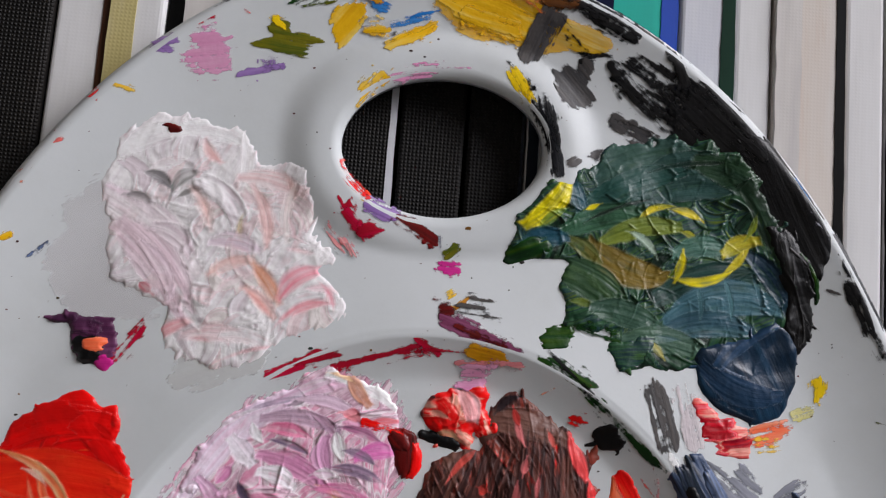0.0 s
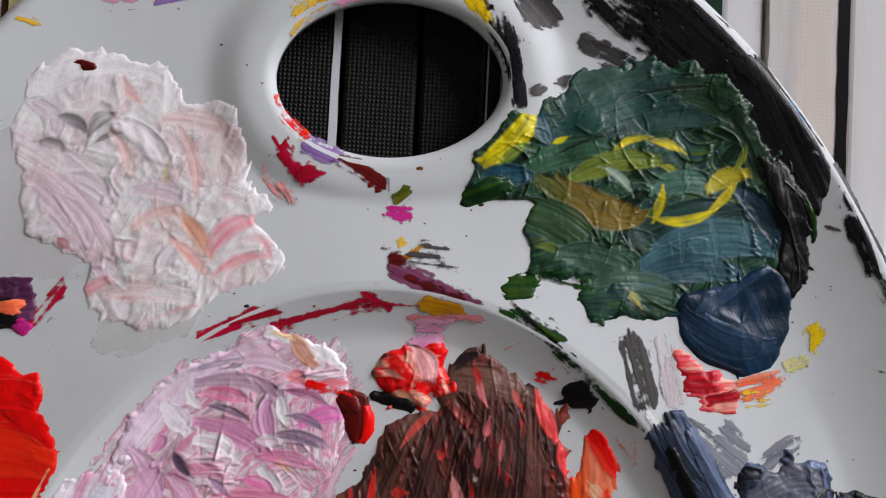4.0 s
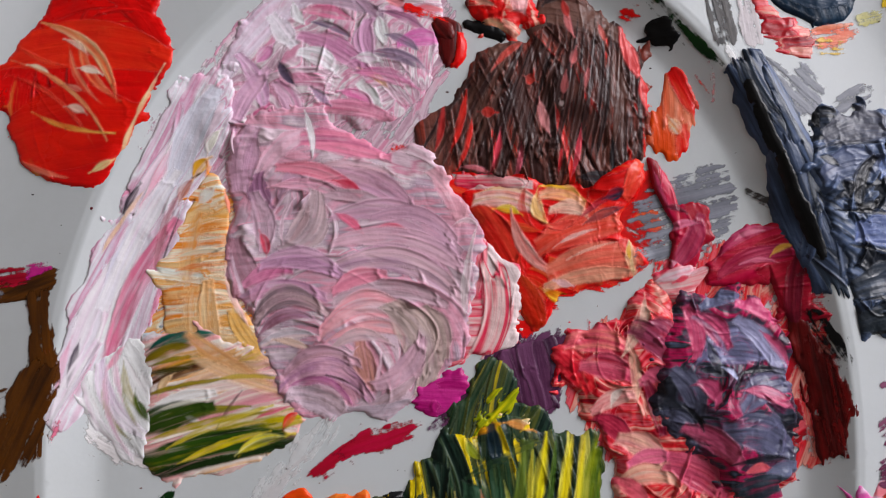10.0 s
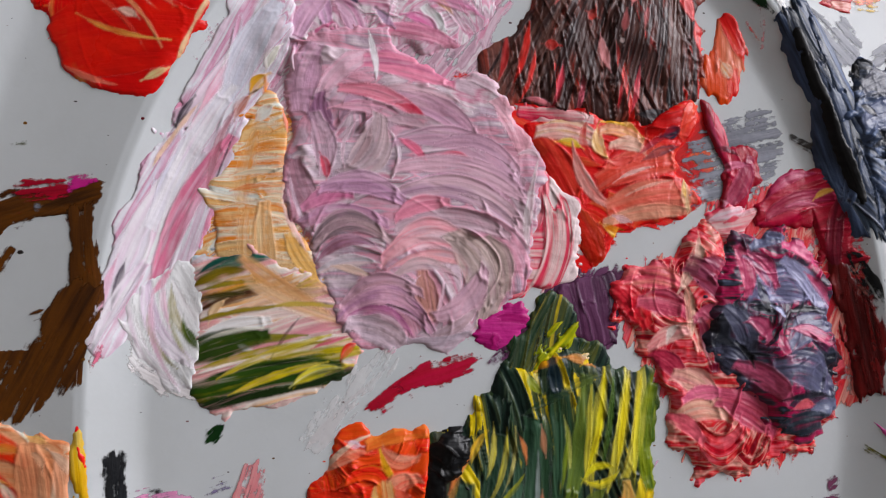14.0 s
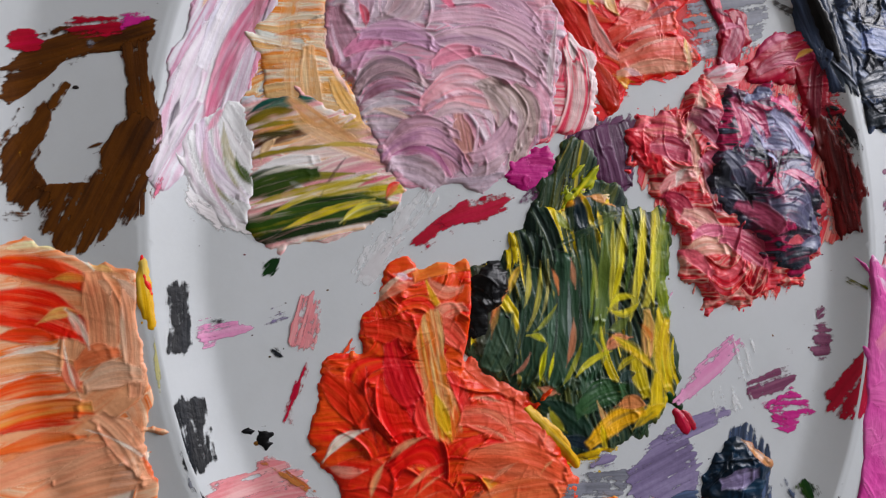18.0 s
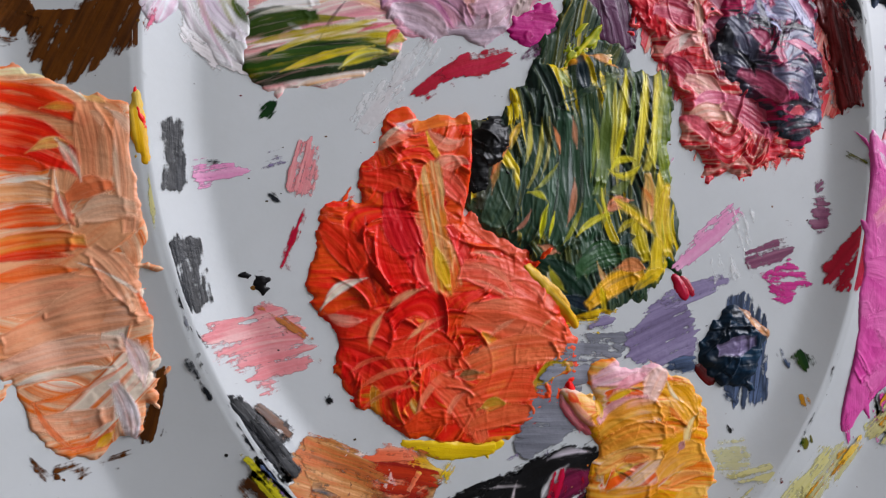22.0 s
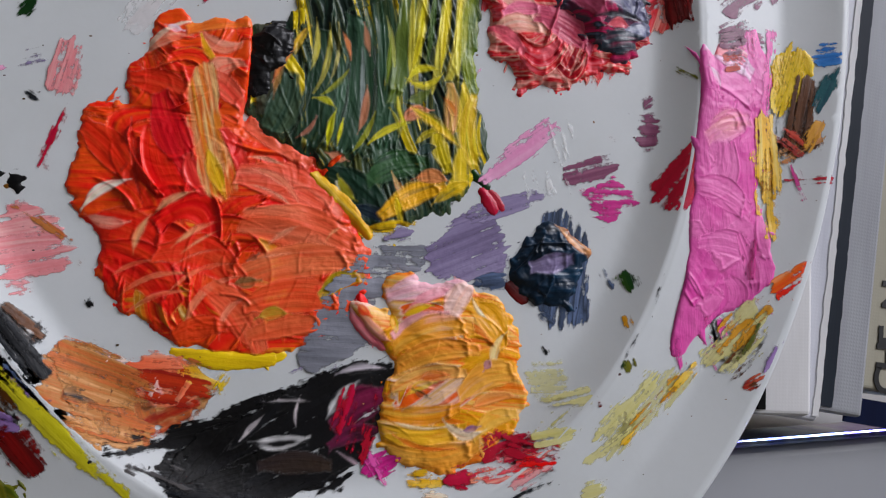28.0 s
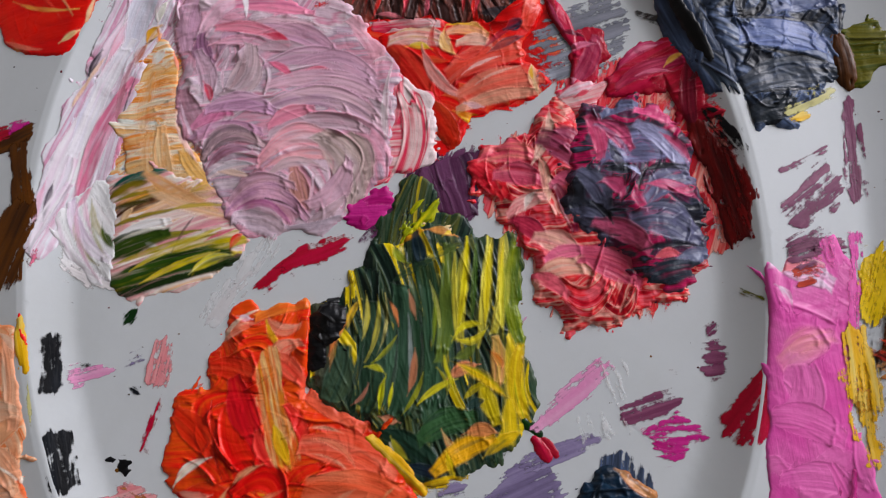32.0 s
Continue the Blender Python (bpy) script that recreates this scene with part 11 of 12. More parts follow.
smear('paint_stroke', 'dark brown smear', 'brown', -14.1, -169.4, -7.3, -165.7, 3.3, 0.082, dry=0.3, body=0.8)
# paint outside the well, east side
dab('paint_dab', 'scraped grey patch', 'grey', 136.8, 21.3, (8.0, 6.3, 5.1, 4.9, 5.6, 6.9, 8.3, 11.8, 7.5, 6.1, 5.3, 5.0, 5.5, 7.3, 8.5, 10.6), 0.096, ang=-40, dry=0.12, comb=0.8, ragged=0.7)
smear('paint_stroke', 'pale grey flicks', 'grey', 147.6, 14.9, 160.1, 21.0, 4.6, 0.07, dry=0.3)
smear('paint_stroke', 'grey-black stroke', 'grey_black', 120.0, 46.2, 123.1, 30.3, 7.6, 0.088, dry=0.15, comb=0.9, body=0.8)
smear('paint_stroke', 'pale scraped stroke', 'pale_wash', 127.9, 44.7, 129.8, 30.1, 6.8, 0.082, dry=0.15, comb=0.9, veil=0.8)
smear('paint_stroke', 'white stroke on the ridge', 'white', 122.5, 28.7, 124.9, 24.7, 3.0, 0.085)
smear('paint_smear', 'dark slate paint along the ridge', 'dark_slate', 126.3, 26.0, 139.4, 2.1, 12.1, 0.68, strokes=1.4, sw=4, sl=22, jitter=0.25, ridge=0.5, dry=0.03, taper=0.2)
smear('paint_smear', 'dark slate paint along the ridge', 'dark_slate', 137.0, 6.1, 148.9, -25.3, 14.4, 0.68, strokes=1.4, sw=4, sl=22, jitter=0.25, ridge=0.5, dry=0.05, taper=0.2)
smear('paint_streak', 'blue-grey gloss stroke', 'slate', 132.1, 24.4, 146.8, -6.0, 4.6, 0.52)
slate_mound = dab('paint_mound', 'thick slate-grey and black paint', 'slate', 161.1, -8.1, (17.9, 18.3, 18.7, 19.4, 20.2, 21.0, 21.8, 22.9, 22.9, 22.1, 21.4, 20.9, 19.8, 18.8, 18.1, 20.0, 23.7, 25.2, 26.4, 25.3, 24.4, 23.8, 24.1, 25.8, 27.9, 28.5, 27.0, 25.8, 24.5, 22.9, 21.7, 20.6, 19.1, 18.0, 17.1, 16.4, 15.9, 15.5, 15.2, 15.0, 14.9, 14.9, 15.0, 15.3, 15.7, 16.2, 17.0, 18.0, 19.5, 21.6, 25.7, 31.2, 30.5, 30.1, 29.9, 28.5, 25.0, 23.2, 22.6, 22.5, 22.5, 22.3, 22.4, 22.5, 21.2, 20.2, 19.3, 18.7, 18.2, 17.9, 17.8, 17.8), 1.8, ang=-30, lumps=0.5, strokes=2, sw=8, sl=14, jitter=1.1, curl=1.2, comb=0.3, ridge=0.9, spread=1, ragged=0.7, brush=0.2, streaks=0.5)
smear('paint_streak', 'glossy black arc', 'black', 161.8, 7.9, 179.8, -3.1, 5.8, 0.22, parent=slate_mound, dry=0.3, bow=2.7)
smear('paint_stroke', 'black edge line along the ridge', 'black', 127.5, 20.8, 135.8, 2.5, 2.8, 0.68, dry=0.05)
smear('paint_stroke', 'black edge line along the ridge', 'black', 135.0, 4.2, 144.5, -19.3, 2.8, 0.68, dry=0.05)
tint(red_blob, "d01c10 d82818 c81808", -37.1, 4.7, -8.9, 9.0, 19.0, bow=1.7, lift=0.15)
tint(red_blob, "d42414 e03828 c81c10", -38.0, 24.7, -2.9, 23.6, 12.0, bow=2.9, lift=0.15)
tint(red_blob, "f0c8a0 e88058 f4dcc0", -22.1, 29.2, -12.8, 14.5, 2.6, bow=-2.1, lift=0.25, body=0.9, edge=0.9)
tint(red_blob, "e85038 f0a080 d83020", -24.3, 27.3, -15.6, 13.1, 1.7, bow=-1.7, lift=0.25, body=0.7, edge=0.9)
tint(red_blob, "f0c090 e87850", -36.7, 23.5, -14.8, 5.9, 1.1, bow=3.1, lift=0.3, body=0.85)
tint(red_blob, "e05840 e87860", -37.7, 20.4, -17.0, 3.3, 1.4, bow=3.0, lift=0.3, body=0.5, edge=1.0)
tint(red_blob, "f4d8c0", -32.7, 22.5, -28.0, 20.4, 1.2, bow=0.4, lift=0.25, body=0.9)
tint(red_blob, "e86048 d83820", -35.2, 26.6, -24.7, 22.4, 1.2, bow=-0.9, lift=0.3, body=0.6)
tint(red_blob, "e05840 f09878", -42.2, 21.4, -40.0, 10.7, 1.4, bow=0.5, lift=0.3, body=0.5, edge=1.0)
tint(red_blob, "f0c890 e8a070 f4d8b8", -29.7, 32.0, -13.0, 14.8, 2.8, bow=3.6, lift=0.25)
tint(red_blob, "f4dccc f0c8b8", -21.5, 21.6, -16.7, 20.3, 1.8, bow=0.4, lift=0.2)
tint(red_blob, "f0c8b8", -24.9, 28.2, -20.1, 25.0, 1.3, bow=0.5, lift=0.2)
tint(red_blob, "f0c0b0", -23.7, 13.0, -19.6, 11.5, 1.8, bow=0.4, lift=0.2)
tint(red_blob, "e0a050 e8c070", -31.1, 11.7, -13.5, 6.9, 1.3, bow=-1.2, lift=0.2)
tint(red_blob, "e8b080 f0d0b0", -3.0, 22.0, -12.8, -1.5, 0.8, bow=-0.8, lift=0.2)
tint(red_blob, "e8d0a0", -17.7, -1.4, -13.4, 1.1, 1.8)
tint(red_blob, "f0a090 e87868", -23.9, 17.8, -20.3, 16.4, 1.3)
tint(red_blob, "e86850 f09080", -32.9, 0.7, -22.4, -2.8, 1.1, bow=-0.5)
tint(slate_mound, "484c54 585c64 3c4048", 147.5, 9.4, 161.7, 12.0, 9.8, bow=1.3)
tint(slate_mound, "4c5468 5c6880 3c4454", 145.6, 0.3, 158.5, 3.0, 8.4, bow=1.1)
tint(slate_mound, "5c6c8c 6c80a8 485468", 161.1, 2.2, 176.6, 2.1, 8.5, bow=1.6)
tint(slate_mound, "8090b0 687898", 162.0, 5.2, 176.2, 5.4, 2.0, bow=0.8)
tint(slate_mound, "48526a 5c6884 3c445a", 163.2, -5.7, 177.5, -4.5, 7.1, bow=1.3)
tint(slate_mound, "566484 6878a0 444e60", 154.1, -13.0, 172.6, -15.9, 9.7, bow=1.6)
tint(slate_mound, "7484a4 8c9cbc", 155.5, -11.2, 165.8, -16.9, 1.6, bow=0.8)
tint(slate_mound, "90a0c0 7080a0", 159.8, 3.6, 167.2, -6.8, 1.5, bow=0.8)
tint(slate_mound, "2c343c 3c444c 24282c", 152.5, -25.8, 174.7, -23.8, 9.7, bow=1.3)
tint(slate_mound, "30383c 20262a 384048", 152.0, -34.7, 165.4, -32.3, 7.0, bow=1.0)
tint(slate_mound, "0c0e10 1c1e22", 157.6, 3.7, 153.3, -7.8, 4.2, bow=-1.6, lift=0.45)
tint(slate_mound, "0c0e10", 153.1, -7.4, 158.5, -5.9, 2.8, bow=-0.5)
tint(slate_mound, "08090a 101214", 161.4, 7.4, 180.2, 4.6, 2.5, bow=2.1, lift=0.45)
tint(slate_mound, "08090a 101214", 179.5, 5.3, 177.2, -19.4, 2.7, bow=0.8, lift=0.45)
tint(slate_mound, "101214", 142.6, 16.0, 144.7, 10.8, 2.2)
tint(slate_mound, "141618", 143.8, 3.7, 149.0, 1.9, 2.2, bow=0.4)
tint(slate_mound, "101214", 147.0, -8.4, 177.7, -11.0, 0.9, bow=0.7)
tint(slate_mound, "101418", 150.5, -16.3, 174.9, -21.5, 1.0, bow=0.7)
tint(slate_mound, "101418", 152.3, -29.0, 170.4, -28.1, 0.9, bow=0.5)
tint(slate_mound, "101418", 146.0, 6.2, 159.4, 7.5, 0.8, bow=0.5)
dab('paint_dab', 'dark olive-brown dab', 'olive', 182.2, -19.3, (6.2, 6.6, 8.3, 9.2, 8.1, 7.7, 6.4, 6.3, 6.3, 6.6, 8.2, 9.0, 9.3, 7.0, 6.1, 6.3), 0.9, strokes=1, sw=5, sl=12)
smear('paint_stroke', 'dark brown edge of the dab', 'brown', 177.5, -14.0, 178.5, -27.8, 4.7, 0.6)
smear('paint_stroke', 'pale yellow-green smear', 'pale_yellow', 160.6, -34.0, 174.4, -28.2, 4.0, 0.076, dry=0.1, veil=0.8)
smear('paint_stroke', 'ochre smear', 'ochre_wash', 161.1, -35.9, 167.3, -34.3, 2.8, 0.07, dry=0.3)
dab('paint_dab', 'red and pink patch', 'berry', 138.3, 34.2, (6.7, 4.6, 3.6, 3.2, 3.4, 4.2, 10.0, 6.7, 5.7, 4.4, 4.0, 4.3, 4.5, 5.2, 7.4, 7.2), 0.6, strokes=1.5, sw=4, sl=12, ragged=0.8)
smear('paint_stroke', 'orange smear', 'coral', 143.3, 32.9, 155.6, 35.1, 6.2, 0.088, dry=0.15)
smear('paint_stroke', 'yellow smear', 'ochre_wash', 145.2, 30.8, 152.6, 31.2, 3.4, 0.088, dry=0.2)
smear('paint_stroke', 'yellow-olive dab', 'yellow', 163.8, 46.9, 163.0, 40.9, 3.8, 0.088, dry=0.1)
smear('paint_stroke', 'pale smear', 'pale_yellow', 156.4, 37.8, 162.6, 38.9, 3.4, 0.07, dry=0.25, veil=0.8)
smear('paint_stroke', 'dark green fleck', 'dark_green', 181.4, 32.2, 184.9, 33.7, 2.8, 0.1, body=0.8)
smear('paint_stroke', 'olive flecks', 'olive', 176.7, 35.1, 180.1, 34.3, 2.8, 0.07, dry=0.4)
smear('paint_stroke', 'olive vertical scrape', 'olive', 182.4, 17.5, 181.1, 9.6, 1.9, 0.07, dry=0.35)
smear('paint_stroke', 'black scrapes by the rim', 'black', 175.6, 58.7, 179.9, 51.1, 4.1, 0.076, dry=0.3, body=0.8)
smear('paint_stroke', 'dark maroon stroke', 'maroon', 177.5, -31.0, 176.3, -56.4, 5.3, 0.094, comb=0.8, dry=0.05, body=0.8)
dab('paint_dab', 'maroon leaf-shaped dry marks', 'maroon', 165.2, -55.5, (7.2, 9.0, 6.6, 10.5, 6.7, 5.3, 4.9, 5.5, 7.3, 8.4, 9.3, 7.9, 6.5, 5.8, 6.0, 6.8), 0.096, ang=35, dry=0.25, ragged=0.9, comb=1, body=0.8)
smear('paint_stroke', 'maroon line', 'maroon', 157.4, -48.0, 170.3, -42.7, 1.4, 0.085, body=0.8)
dab('paint_dab', 'maroon smear', 'maroon', 164.1, -67.6, (6.2, 4.5, 3.5, 3.3, 3.6, 4.1, 4.8, 5.9, 4.7, 4.5, 5.0, 4.0, 3.4, 3.5, 4.1, 5.5), 0.096, dry=0.2, ragged=0.8, body=0.8)
hot_pink_patch = dab("paint_mound", "long flat patch of hot-pink paint with drips, scuffed white at its top", "hot_pink", 157.3, -105.2, (10.2, 10.4, 10.7, 11.1, 11.6, 12.2, 13.0, 14.0, 15.4, 17.2, 19.8, 23.6, 29.1, 36.7, 39.1, 42.2, 37.4, 35.2, 37.8, 32.6, 35.5, 28.0, 22.8, 19.6, 17.3, 15.6, 14.3, 13.3, 12.6, 12.0, 11.5, 11.2, 11.0, 10.8, 10.8, 10.8, 10.9, 11.1, 11.4, 11.8, 12.2, 12.7, 13.4, 14.3, 15.4, 16.9, 18.8, 21.7, 27.4, 42.9, 43.9, 37.8, 34.0, 31.5, 30.5, 29.7, 28.9, 27.9, 27.2, 26.7, 24.6, 21.4, 19.1, 17.0, 14.9, 13.3, 12.1, 11.2, 10.5, 10.2, 10.1, 10.1), 0.8, ang=-85, strokes=1.2, sw=7, sl=14, jitter=1.0, curl=1.0, comb=0.15, streaks=0.12, ridge=0.3, lumps=0.2, soft=1.4, ragged=0.35)
tint(hot_pink_patch, "e0b0cc f0dce6 d890b8", 153.6, -70.3, 165.3, -75.6, 7.7, bow=0.9, body=0.7)
tint(hot_pink_patch, "d4888c d87080", 155.1, -71.7, 161.0, -71.7, 4.0, bow=0.5)
tint(hot_pink_patch, "f0e8ec e8d8e0", 152.7, -76.1, 155.6, -80.9, 2.1, bow=0.6, dry=0.3)
tint(hot_pink_patch, "dc98b4 e0a890 d880a8", 152.1, -93.0, 163.6, -88.5, 9.1, bow=0.9, body=0.45, edge=2.0)
tint(hot_pink_patch, "e0a888 d89890", 154.3, -90.8, 161.1, -89.7, 5.5, bow=0.6, body=0.3, edge=2.2)
tint(hot_pink_patch, "c85c9c d070a8", 148.9, -105.5, 162.8, -111.2, 8.9, bow=1.2, body=0.5, lift=0.3)
tint(hot_pink_patch, "d880b4 c860a0", 149.5, -119.3, 165.2, -122.4, 7.4, bow=1.2, body=0.5, lift=0.3)
tint(hot_pink_patch, "c05090 cc68a4", 160.7, -118.1, 164.6, -130.7, 4.5, bow=0.6, body=0.5, lift=0.3)
smear('paint_drip', 'thin pink drip', 'hot_pink', 149.6, -138.3, 153.5, -150.9, 1.3, 0.088, dry=0)
smear('paint_drip', 'thin pink drip', 'hot_pink', 153.2, -137.4, 154.8, -144.9, 1.2, 0.088, dry=0)
smear('paint_drip', 'thin pink drip', 'hot_pink', 164.4, -133.7, 171.3, -139.6, 1.0, 0.088, dry=0)
smear('paint_stroke', 'pink drop', 'hot_pink', 166.8, -64.2, 167.3, -70.0, 4.4, 0.115)
smear("paint_stroke", "thin pink band running up beside the patch", "hot_pink", 169.2, -101.0, 173.0, -64.1, 4.2, 0.1, bow=-0.7, dry=0.15, comb=0.7)
smear("paint_stroke", "mauve scuffs above the pink", "dusty_pink", 159.2, -70.5, 164.3, -72.2, 6.4, 0.1, dry=0.35, comb=0.6)
smear("paint_stroke", "deeper pink edge of the patch", "magenta", 164.5, -118.4, 163.1, -128.4, 3.8, 0.75, bow=-0.6, dry=0.3, veil=0.5)
smear('paint_drip', 'pink drip', 'hot_pink', 149.4, -138.9, 153.9, -151.9, 1.5, 0.115)
smear('paint_drip', 'pink drip', 'hot_pink', 153.9, -137.6, 155.5, -144.5, 1.5, 0.115)
smear('paint_drip', 'pink drip', 'hot_pink', 159.4, -132.2, 160.8, -136.4, 1.9, 0.115)
smear('paint_drip', 'pink drip', 'hot_pink', 140.7, -142.7, 142.1, -150.1, 3.2, 0.13)
smear('paint_stroke', 'orange stroke along the pink', 'ochre_wash', 171.3, -86.6, 169.7, -118.3, 6.0, 0.088, dry=0.15, bow=0.7)
smear('paint_stroke', 'ochre-orange smear', 'ochre', 169.3, -105.4, 172.0, -102.5, 6.7, 0.088, dry=0.15)
dab('paint_dab', 'yellow dab', 'yellow', 179.5, -75.9, (4.8, 6.7, 8.3, 7.9, 6.6, 6.5, 6.0, 4.9, 4.7, 5.4, 6.8, 10.5, 7.2, 5.4, 4.4, 4.2), 0.6, ang=-75, strokes=1.4, sw=4, sl=16, ridge=0.4)
dab('paint_dab', 'brown smear', 'brown', 181.1, -88.2, (3.8, 3.7, 5.0, 11.6, 8.3, 5.1, 4.3, 4.2, 4.8, 5.8, 9.1, 9.5, 8.4, 8.0, 7.0, 4.5), 0.104, ang=70, dry=0.2, comb=1, ragged=0.8, body=0.8)
smear('paint_stroke', 'rust smear', 'tan', 174.1, -96.7, 184.8, -91.9, 5.2, 0.082, dry=0.2)
smear('paint_stroke', 'blue dab', 'blue', 186.3, -70.7, 193.1, -69.8, 5.0, 0.088, dry=0.1)
smear('paint_stroke', 'grey-green scrapes', 'teal_slate', 185.3, -84.5, 191.4, -73.7, 4.5, 0.076, dry=0.35, comb=1, body=0.8)
smear('paint_stroke', 'crimson line', 'crimson', 175.3, -103.6, 190.2, -102.8, 1.2, 0.092, body=0.8)
smear('paint_stroke', 'pink cross stroke', 'magenta', 177.0, -99.5, 180.2, -108.9, 2.8, 0.076, dry=0.2)
smear('paint_stroke', 'orange stroke at the rim', 'vivid_orange', 169.3, -131.7, 181.7, -124.7, 4.7, 0.094, dry=0.1)
smear('paint_stroke', 'orange stroke along the pink', 'ochre_wash', 169.1, -87.7, 169.0, -112.2, 8.2, 0.094, dry=0.2)
smear('paint_stroke', 'yellow dab', 'yellow', 180.5, -69.0, 174.7, -85.4, 8.6, 0.094, dry=0.08)
smear('paint_stroke', 'brown smear', 'brown', 183.0, -76.8, 178.3, -95.1, 6.7, 0.094, dry=0.2, body=0.8)
smear('paint_stroke', 'rust-brown smear', 'rust', 173.7, -90.5, 181.8, -97.0, 5.6, 0.094, dry=0.25)
smear('paint_stroke', 'ochre-brown smear', 'ochre', 180.8, -96.0, 186.1, -88.7, 5.1, 0.094, dry=0.2)
smear('paint_stroke', 'maroon dry marks', 'maroon', 157.3, -67.0, 165.6, -63.3, 6.8, 0.094, dry=0.3, body=0.8)
smear('paint_stroke', 'rust dab', 'rust', 157.0, -73.8, 162.9, -72.9, 4.6, 0.094, dry=0.15)
smear('paint_stroke', 'magenta stroke', 'hot_pink', 166.2, -65.2, 167.1, -72.1, 4.1, 0.108)
smear('paint_stroke', 'maroon patch', 'maroon', 157.2, -69.9, 164.3, -68.4, 5.4, 0.094, dry=0.2, body=0.8)
dab('paint_smear', 'pale olive-yellow wash', 'pale_yellow', 132.7, -158.1, (7.1, 13.6, 12.5, 8.3, 5.6, 4.7, 4.7, 5.5, 7.9, 11.6, 15.1, 7.0, 4.7, 4.0, 4.0, 4.7), 0.08, ang=48, strokes=0.8, sw=4, sl=40, jitter=0.1, ridge=0.2, wet=1, dry=0, comb=0.2, body=0.3)
smear('paint_stroke', 'ochre stroke in the wash', 'ochre', 126.2, -164.3, 145.0, -149.5, 3.7, 0.066, dry=0.4, comb=1)
dab('paint_smear', 'ochre and olive wash under the drips', 'pale_yellow', 158.2, -143.9, (6.9, 9.4, 10.6, 10.6, 6.7, 5.2, 4.8, 5.2, 7.0, 12.1, 10.0, 9.3, 7.0, 6.4, 6.4, 6.1), 0.08, dry=0.15, ragged=0.8, ang=40, veil=0.8)
smear('paint_stroke', 'ochre-yellow wash', 'ochre_wash', 125.8, -166.3, 146.7, -149.3, 4.8, 0.076, dry=0.3, comb=1, body=0.35)
smear('paint_stroke', 'pale olive wash', 'pale_yellow', 118.8, -164.2, 134.8, -150.7, 6.9, 0.076, dry=0.15, comb=1, veil=0.8)
smear('paint_stroke', 'pale olive wash', 'pale_yellow', 115.6, -170.1, 127.9, -162.9, 3.4, 0.076, dry=0.25, comb=1, veil=0.8)
smear('paint_stroke', 'ochre-brown smears', 'ochre', 153.4, -145.8, 166.5, -134.7, 10.4, 0.076, dry=0.35, comb=0.6, body=0.5)
smear('paint_stroke', 'dark brown hairs', 'brown', 154.3, -152.3, 165.1, -143.2, 6.6, 0.076, dry=0.55, comb=1, body=0.8)
smear('paint_stroke', 'violet zigzag', 'violet', 166.3, -151.7, 173.2, -144.3, 4.8, 0.076, dry=0.4)
smear('paint_stroke', 'rust flecks', 'rust', 158.6, -155.2, 164.5, -152.7, 3.9, 0.076, dry=0.4)
smear('paint_stroke', 'pale ochre mark', 'pale_yellow', 115.4, -177.0, 121.3, -176.5, 4.6, 0.076, dry=0.2, veil=0.8)
smear('paint_stroke', 'yellow dot', 'ochre_wash', 110.2, -182.9, 113.1, -182.8, 3.4, 0.085)
smear('paint_stroke', 'olive smear in the well', 'pale_yellow', 106.2, -156.7, 117.1, -154.6, 4.5, 0.076, dry=0.2, veil=0.8)
smear('paint_stroke', 'brown-olive smear', 'olive', 157.6, -148.7, 164.8, -137.9, 4.9, 0.066, dry=0.45)
smear('paint_stroke', 'violet scribble', 'violet', 164.8, -151.8, 171.0, -144.4, 4.2, 0.07, dry=0.4, comb=1)
smear('paint_stroke', 'brown flecks', 'brown', 157.2, -155.5, 163.0, -154.4, 3.0, 0.07, dry=0.4, body=0.8)
smear('paint_stroke', 'brown flecks by the rim', 'brown', 183.9, -51.2, 191.1, -57.0, 4.7, 0.066, dry=0.55, body=0.8)
smear('paint_stroke', 'dark red thread', 'dark_red', 184.9, -42.5, 194.5, -48.4, 1.3, 0.077, bow=1.6, body=0.8)
smear('paint_stroke', 'blue flecks on the rim', 'blue', 198.3, -66.4, 198.7, -68.7, 2.2, 0.085)
smear('paint_stroke', 'blue flecks on the rim', 'blue', 192.6, -99.1, 191.4, -103.5, 2.1, 0.07, dry=0.2)
smear('paint_stroke', 'black flecks on the rim', 'grey_black', 149.6, -177.8, 154.7, -171.5, 2.2, 0.07, dry=0.5, body=0.8)
finish_tints()


# ---- the pale tray at the row's south end ----
STEEL = plain("pale_grey_shell", "a8abb0", 0.35, vary=0.05, scale=12)
# the strip's blue and near-white reflections are put into the metal's colour
GLINT, gn, gl, gb = shader("iridescent_strip")
gb.inputs["Metallic"].default_value, gb.inputs["Roughness"].default_value = 1.0, 0.12
gz = noise_node(gn, gl, 60, 3, 0.6, stretch=(1.0, 0.2, 0.2))
gl.new(ramp_node(gn, gl, gz.outputs[0], [(0.3, (0.05, 0.1, 0.9)), (0.5, (0.55, 0.75, 1.0)), (0.62, (0.2, 0.15, 0.95)), (0.75, (0.8, 0.95, 1.0))]), gb.inputs["Base Color"])
tray = new("storage_box")
tray.location = (0.2, -0.26, 0)
tagged(tray, "pale grey storage box with a shiny blue edge strip", "box")
bm = box(bmesh.new(), 20, 400, -420, -173.5, 0, 384, 4, 4)
ob = part("shell", bm, STEEL, tray)
bm = box(bmesh.new(), 90, 400, -173.4, -171.2, 372, 388, 0.7, 2)
part("edge_strip", bm, GLINT, tray, "shiny blue iridescent strip")


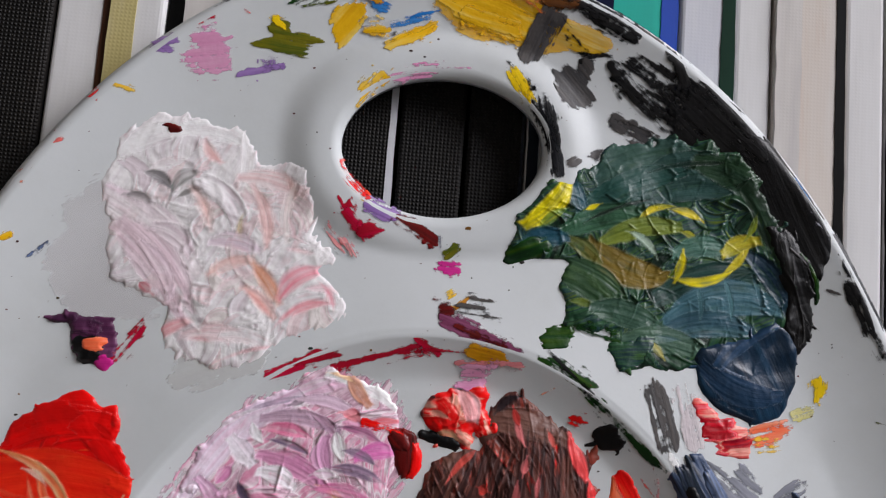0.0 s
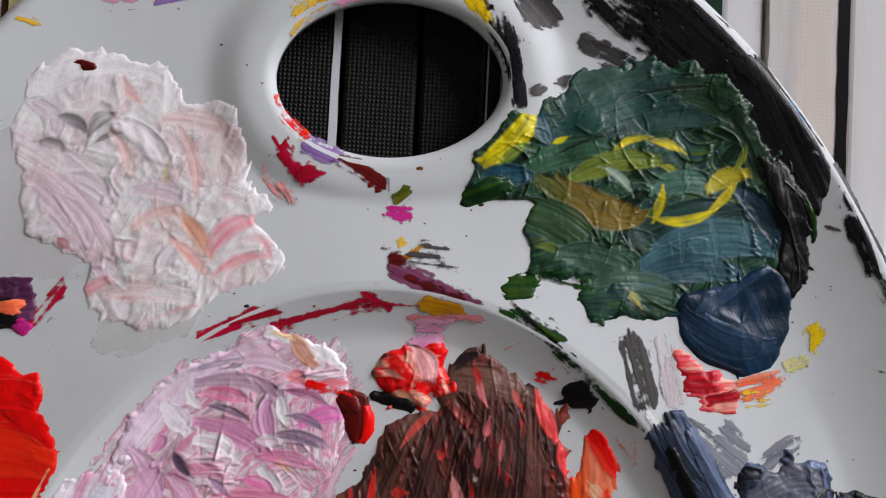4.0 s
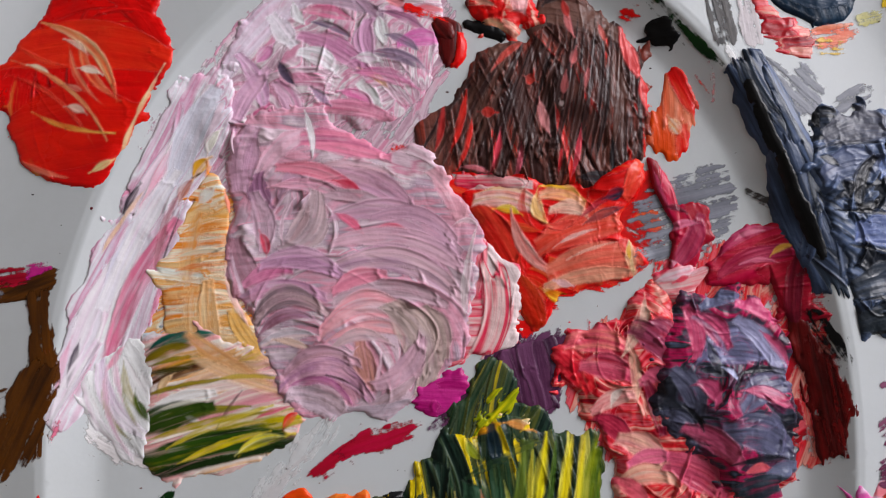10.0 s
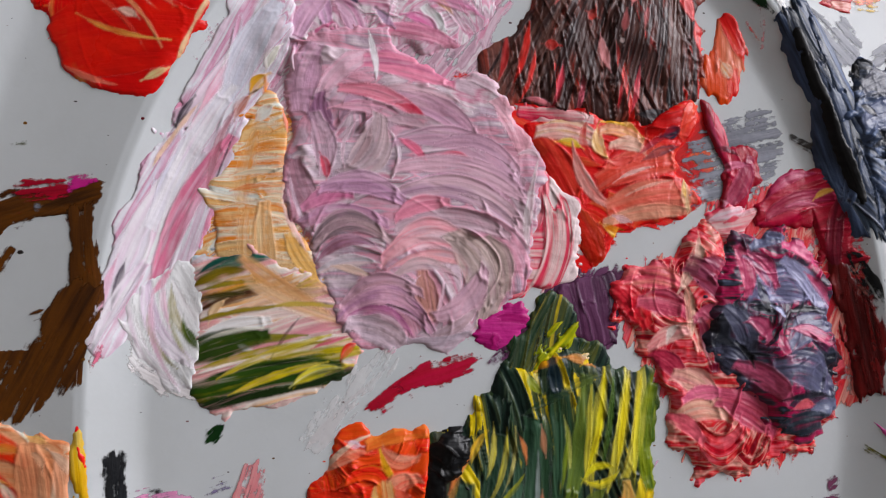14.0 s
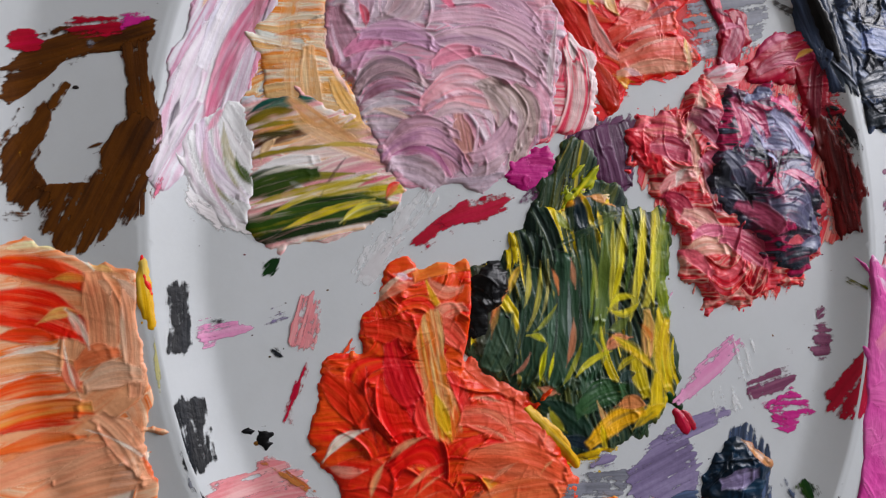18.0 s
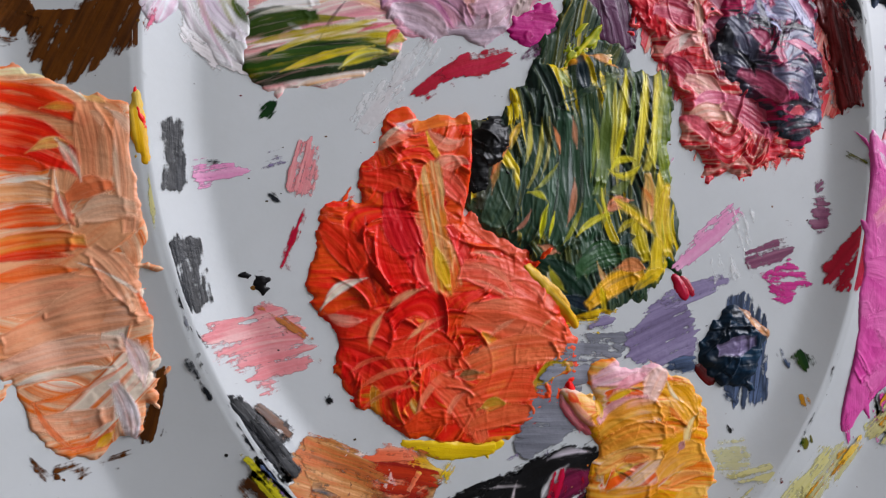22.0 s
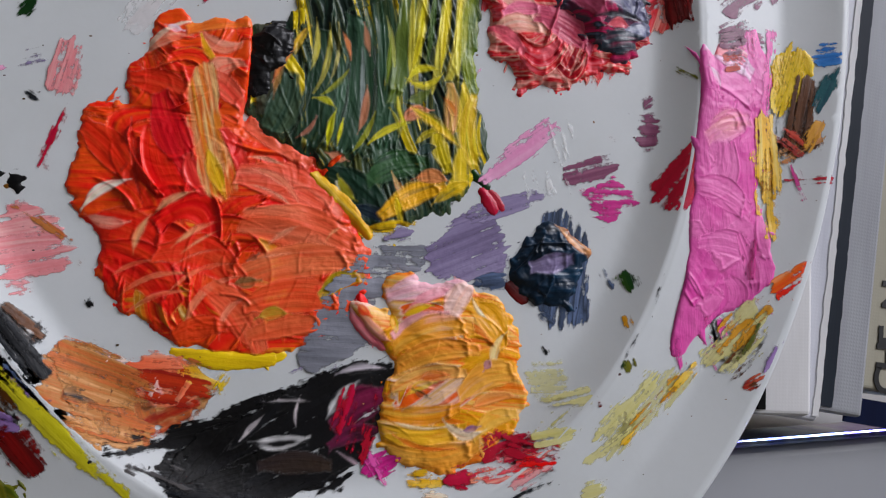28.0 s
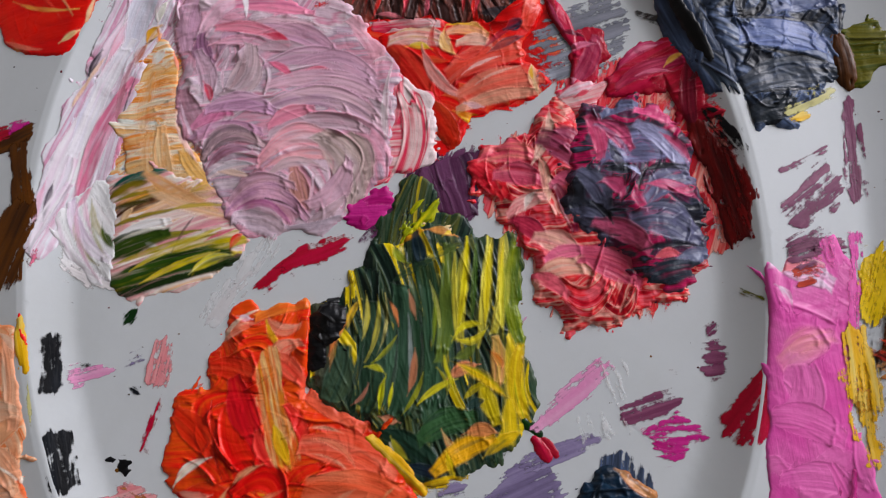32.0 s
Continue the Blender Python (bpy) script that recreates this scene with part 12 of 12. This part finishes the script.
# painted lettering running up along the beige board's edge
LETTERS = plain("black_lettering", "0a0a0a", 0.5, vary=0.1)
board = [o for o in scene.objects if o.name.startswith("canvas") and "beige" in o.get("label", "")][0]
for word, along in (("C", -134.4), ("H", -127.4), ("E", -120.2), ("N", -109.8)):
    font = bpy.data.curves.new("letter", "FONT")
    font.body, font.size, font.extrude, font.offset = word, 0.0115, 0.0001, 0.0003
    draft = bpy.data.objects.new("letter", font)
    me = bpy.data.meshes.new_from_object(draft)
    bpy.data.objects.remove(draft)
    me.transform(Matrix.Translation((3.1 * MM, along * MM, 0.3882)) @ Matrix.Rotation(radians(94), 4, "Z"))
    me.materials.clear()
    me.materials.append(LETTERS)
    letter = new("letter", me)
    letter.parent = board
    tagged(letter, "black hand-painted capital letter " + word)
# thin dark navy sheet across the board's end
bm = box(bmesh.new(), -14.8, 14.8, -143.9, -136.6, 388.0, 388.25, 0.1, 1)
foot = part("painted_foot", bm, CLOTH["navy"], None, "dark navy painted end")
foot.parent = board


def speckles():
    """Dried splashes all over the plastic, too many to count."""
    rng = np.random.RandomState(11)
    V, Fc, M, n = [], [], [], 0
    for _ in range(420):
        a, q = rng.rand() * 2 * math.pi, math.sqrt(rng.rand())
        x, y = OVAL[0] + (OVAL[2] - 4) * q * math.cos(a), OVAL[1] + (OVAL[3] - 4) * q * math.sin(a)
        if from_oval(x, y, HOLE) < 2:
            continue
        z = float(ground(np.array([[x]]), np.array([[y]]), 1)[0, 0])
        if z - float(top_of(np.array(x), np.array(y))) > 0.15:
            continue
        r = 0.12 + 0.35 * rng.rand() ** 3
        long = 1 + rng.rand()
        tone = rng.rand()
        k = 8
        ring = [(x + r * long * math.cos(2 * math.pi * i / k + a), y + r * (0.7 + 0.6 * rng.rand()) * math.sin(2 * math.pi * i / k + a), z - 0.06) for i in range(k)]
        V += ring + [(x, y, z + 0.1)]
        Fc += [(n + i, n + (i + 1) % k, n + k) for i in range(k)]
        M += [tone] * (k + 1)
        n += k + 1
    base = np.array([66.0, -33.0, 400.0])
    ob = new("paint_specks", raw_mesh("paint_specks", (np.array(V) - base) * MM, np.array(Fc), PAINTS["specks"], True, M))
    ob.location = base * MM
    under(ob, palette)
    tagged(ob, "tiny dried splashes of dark and red paint", kind="stuff")


speckles()
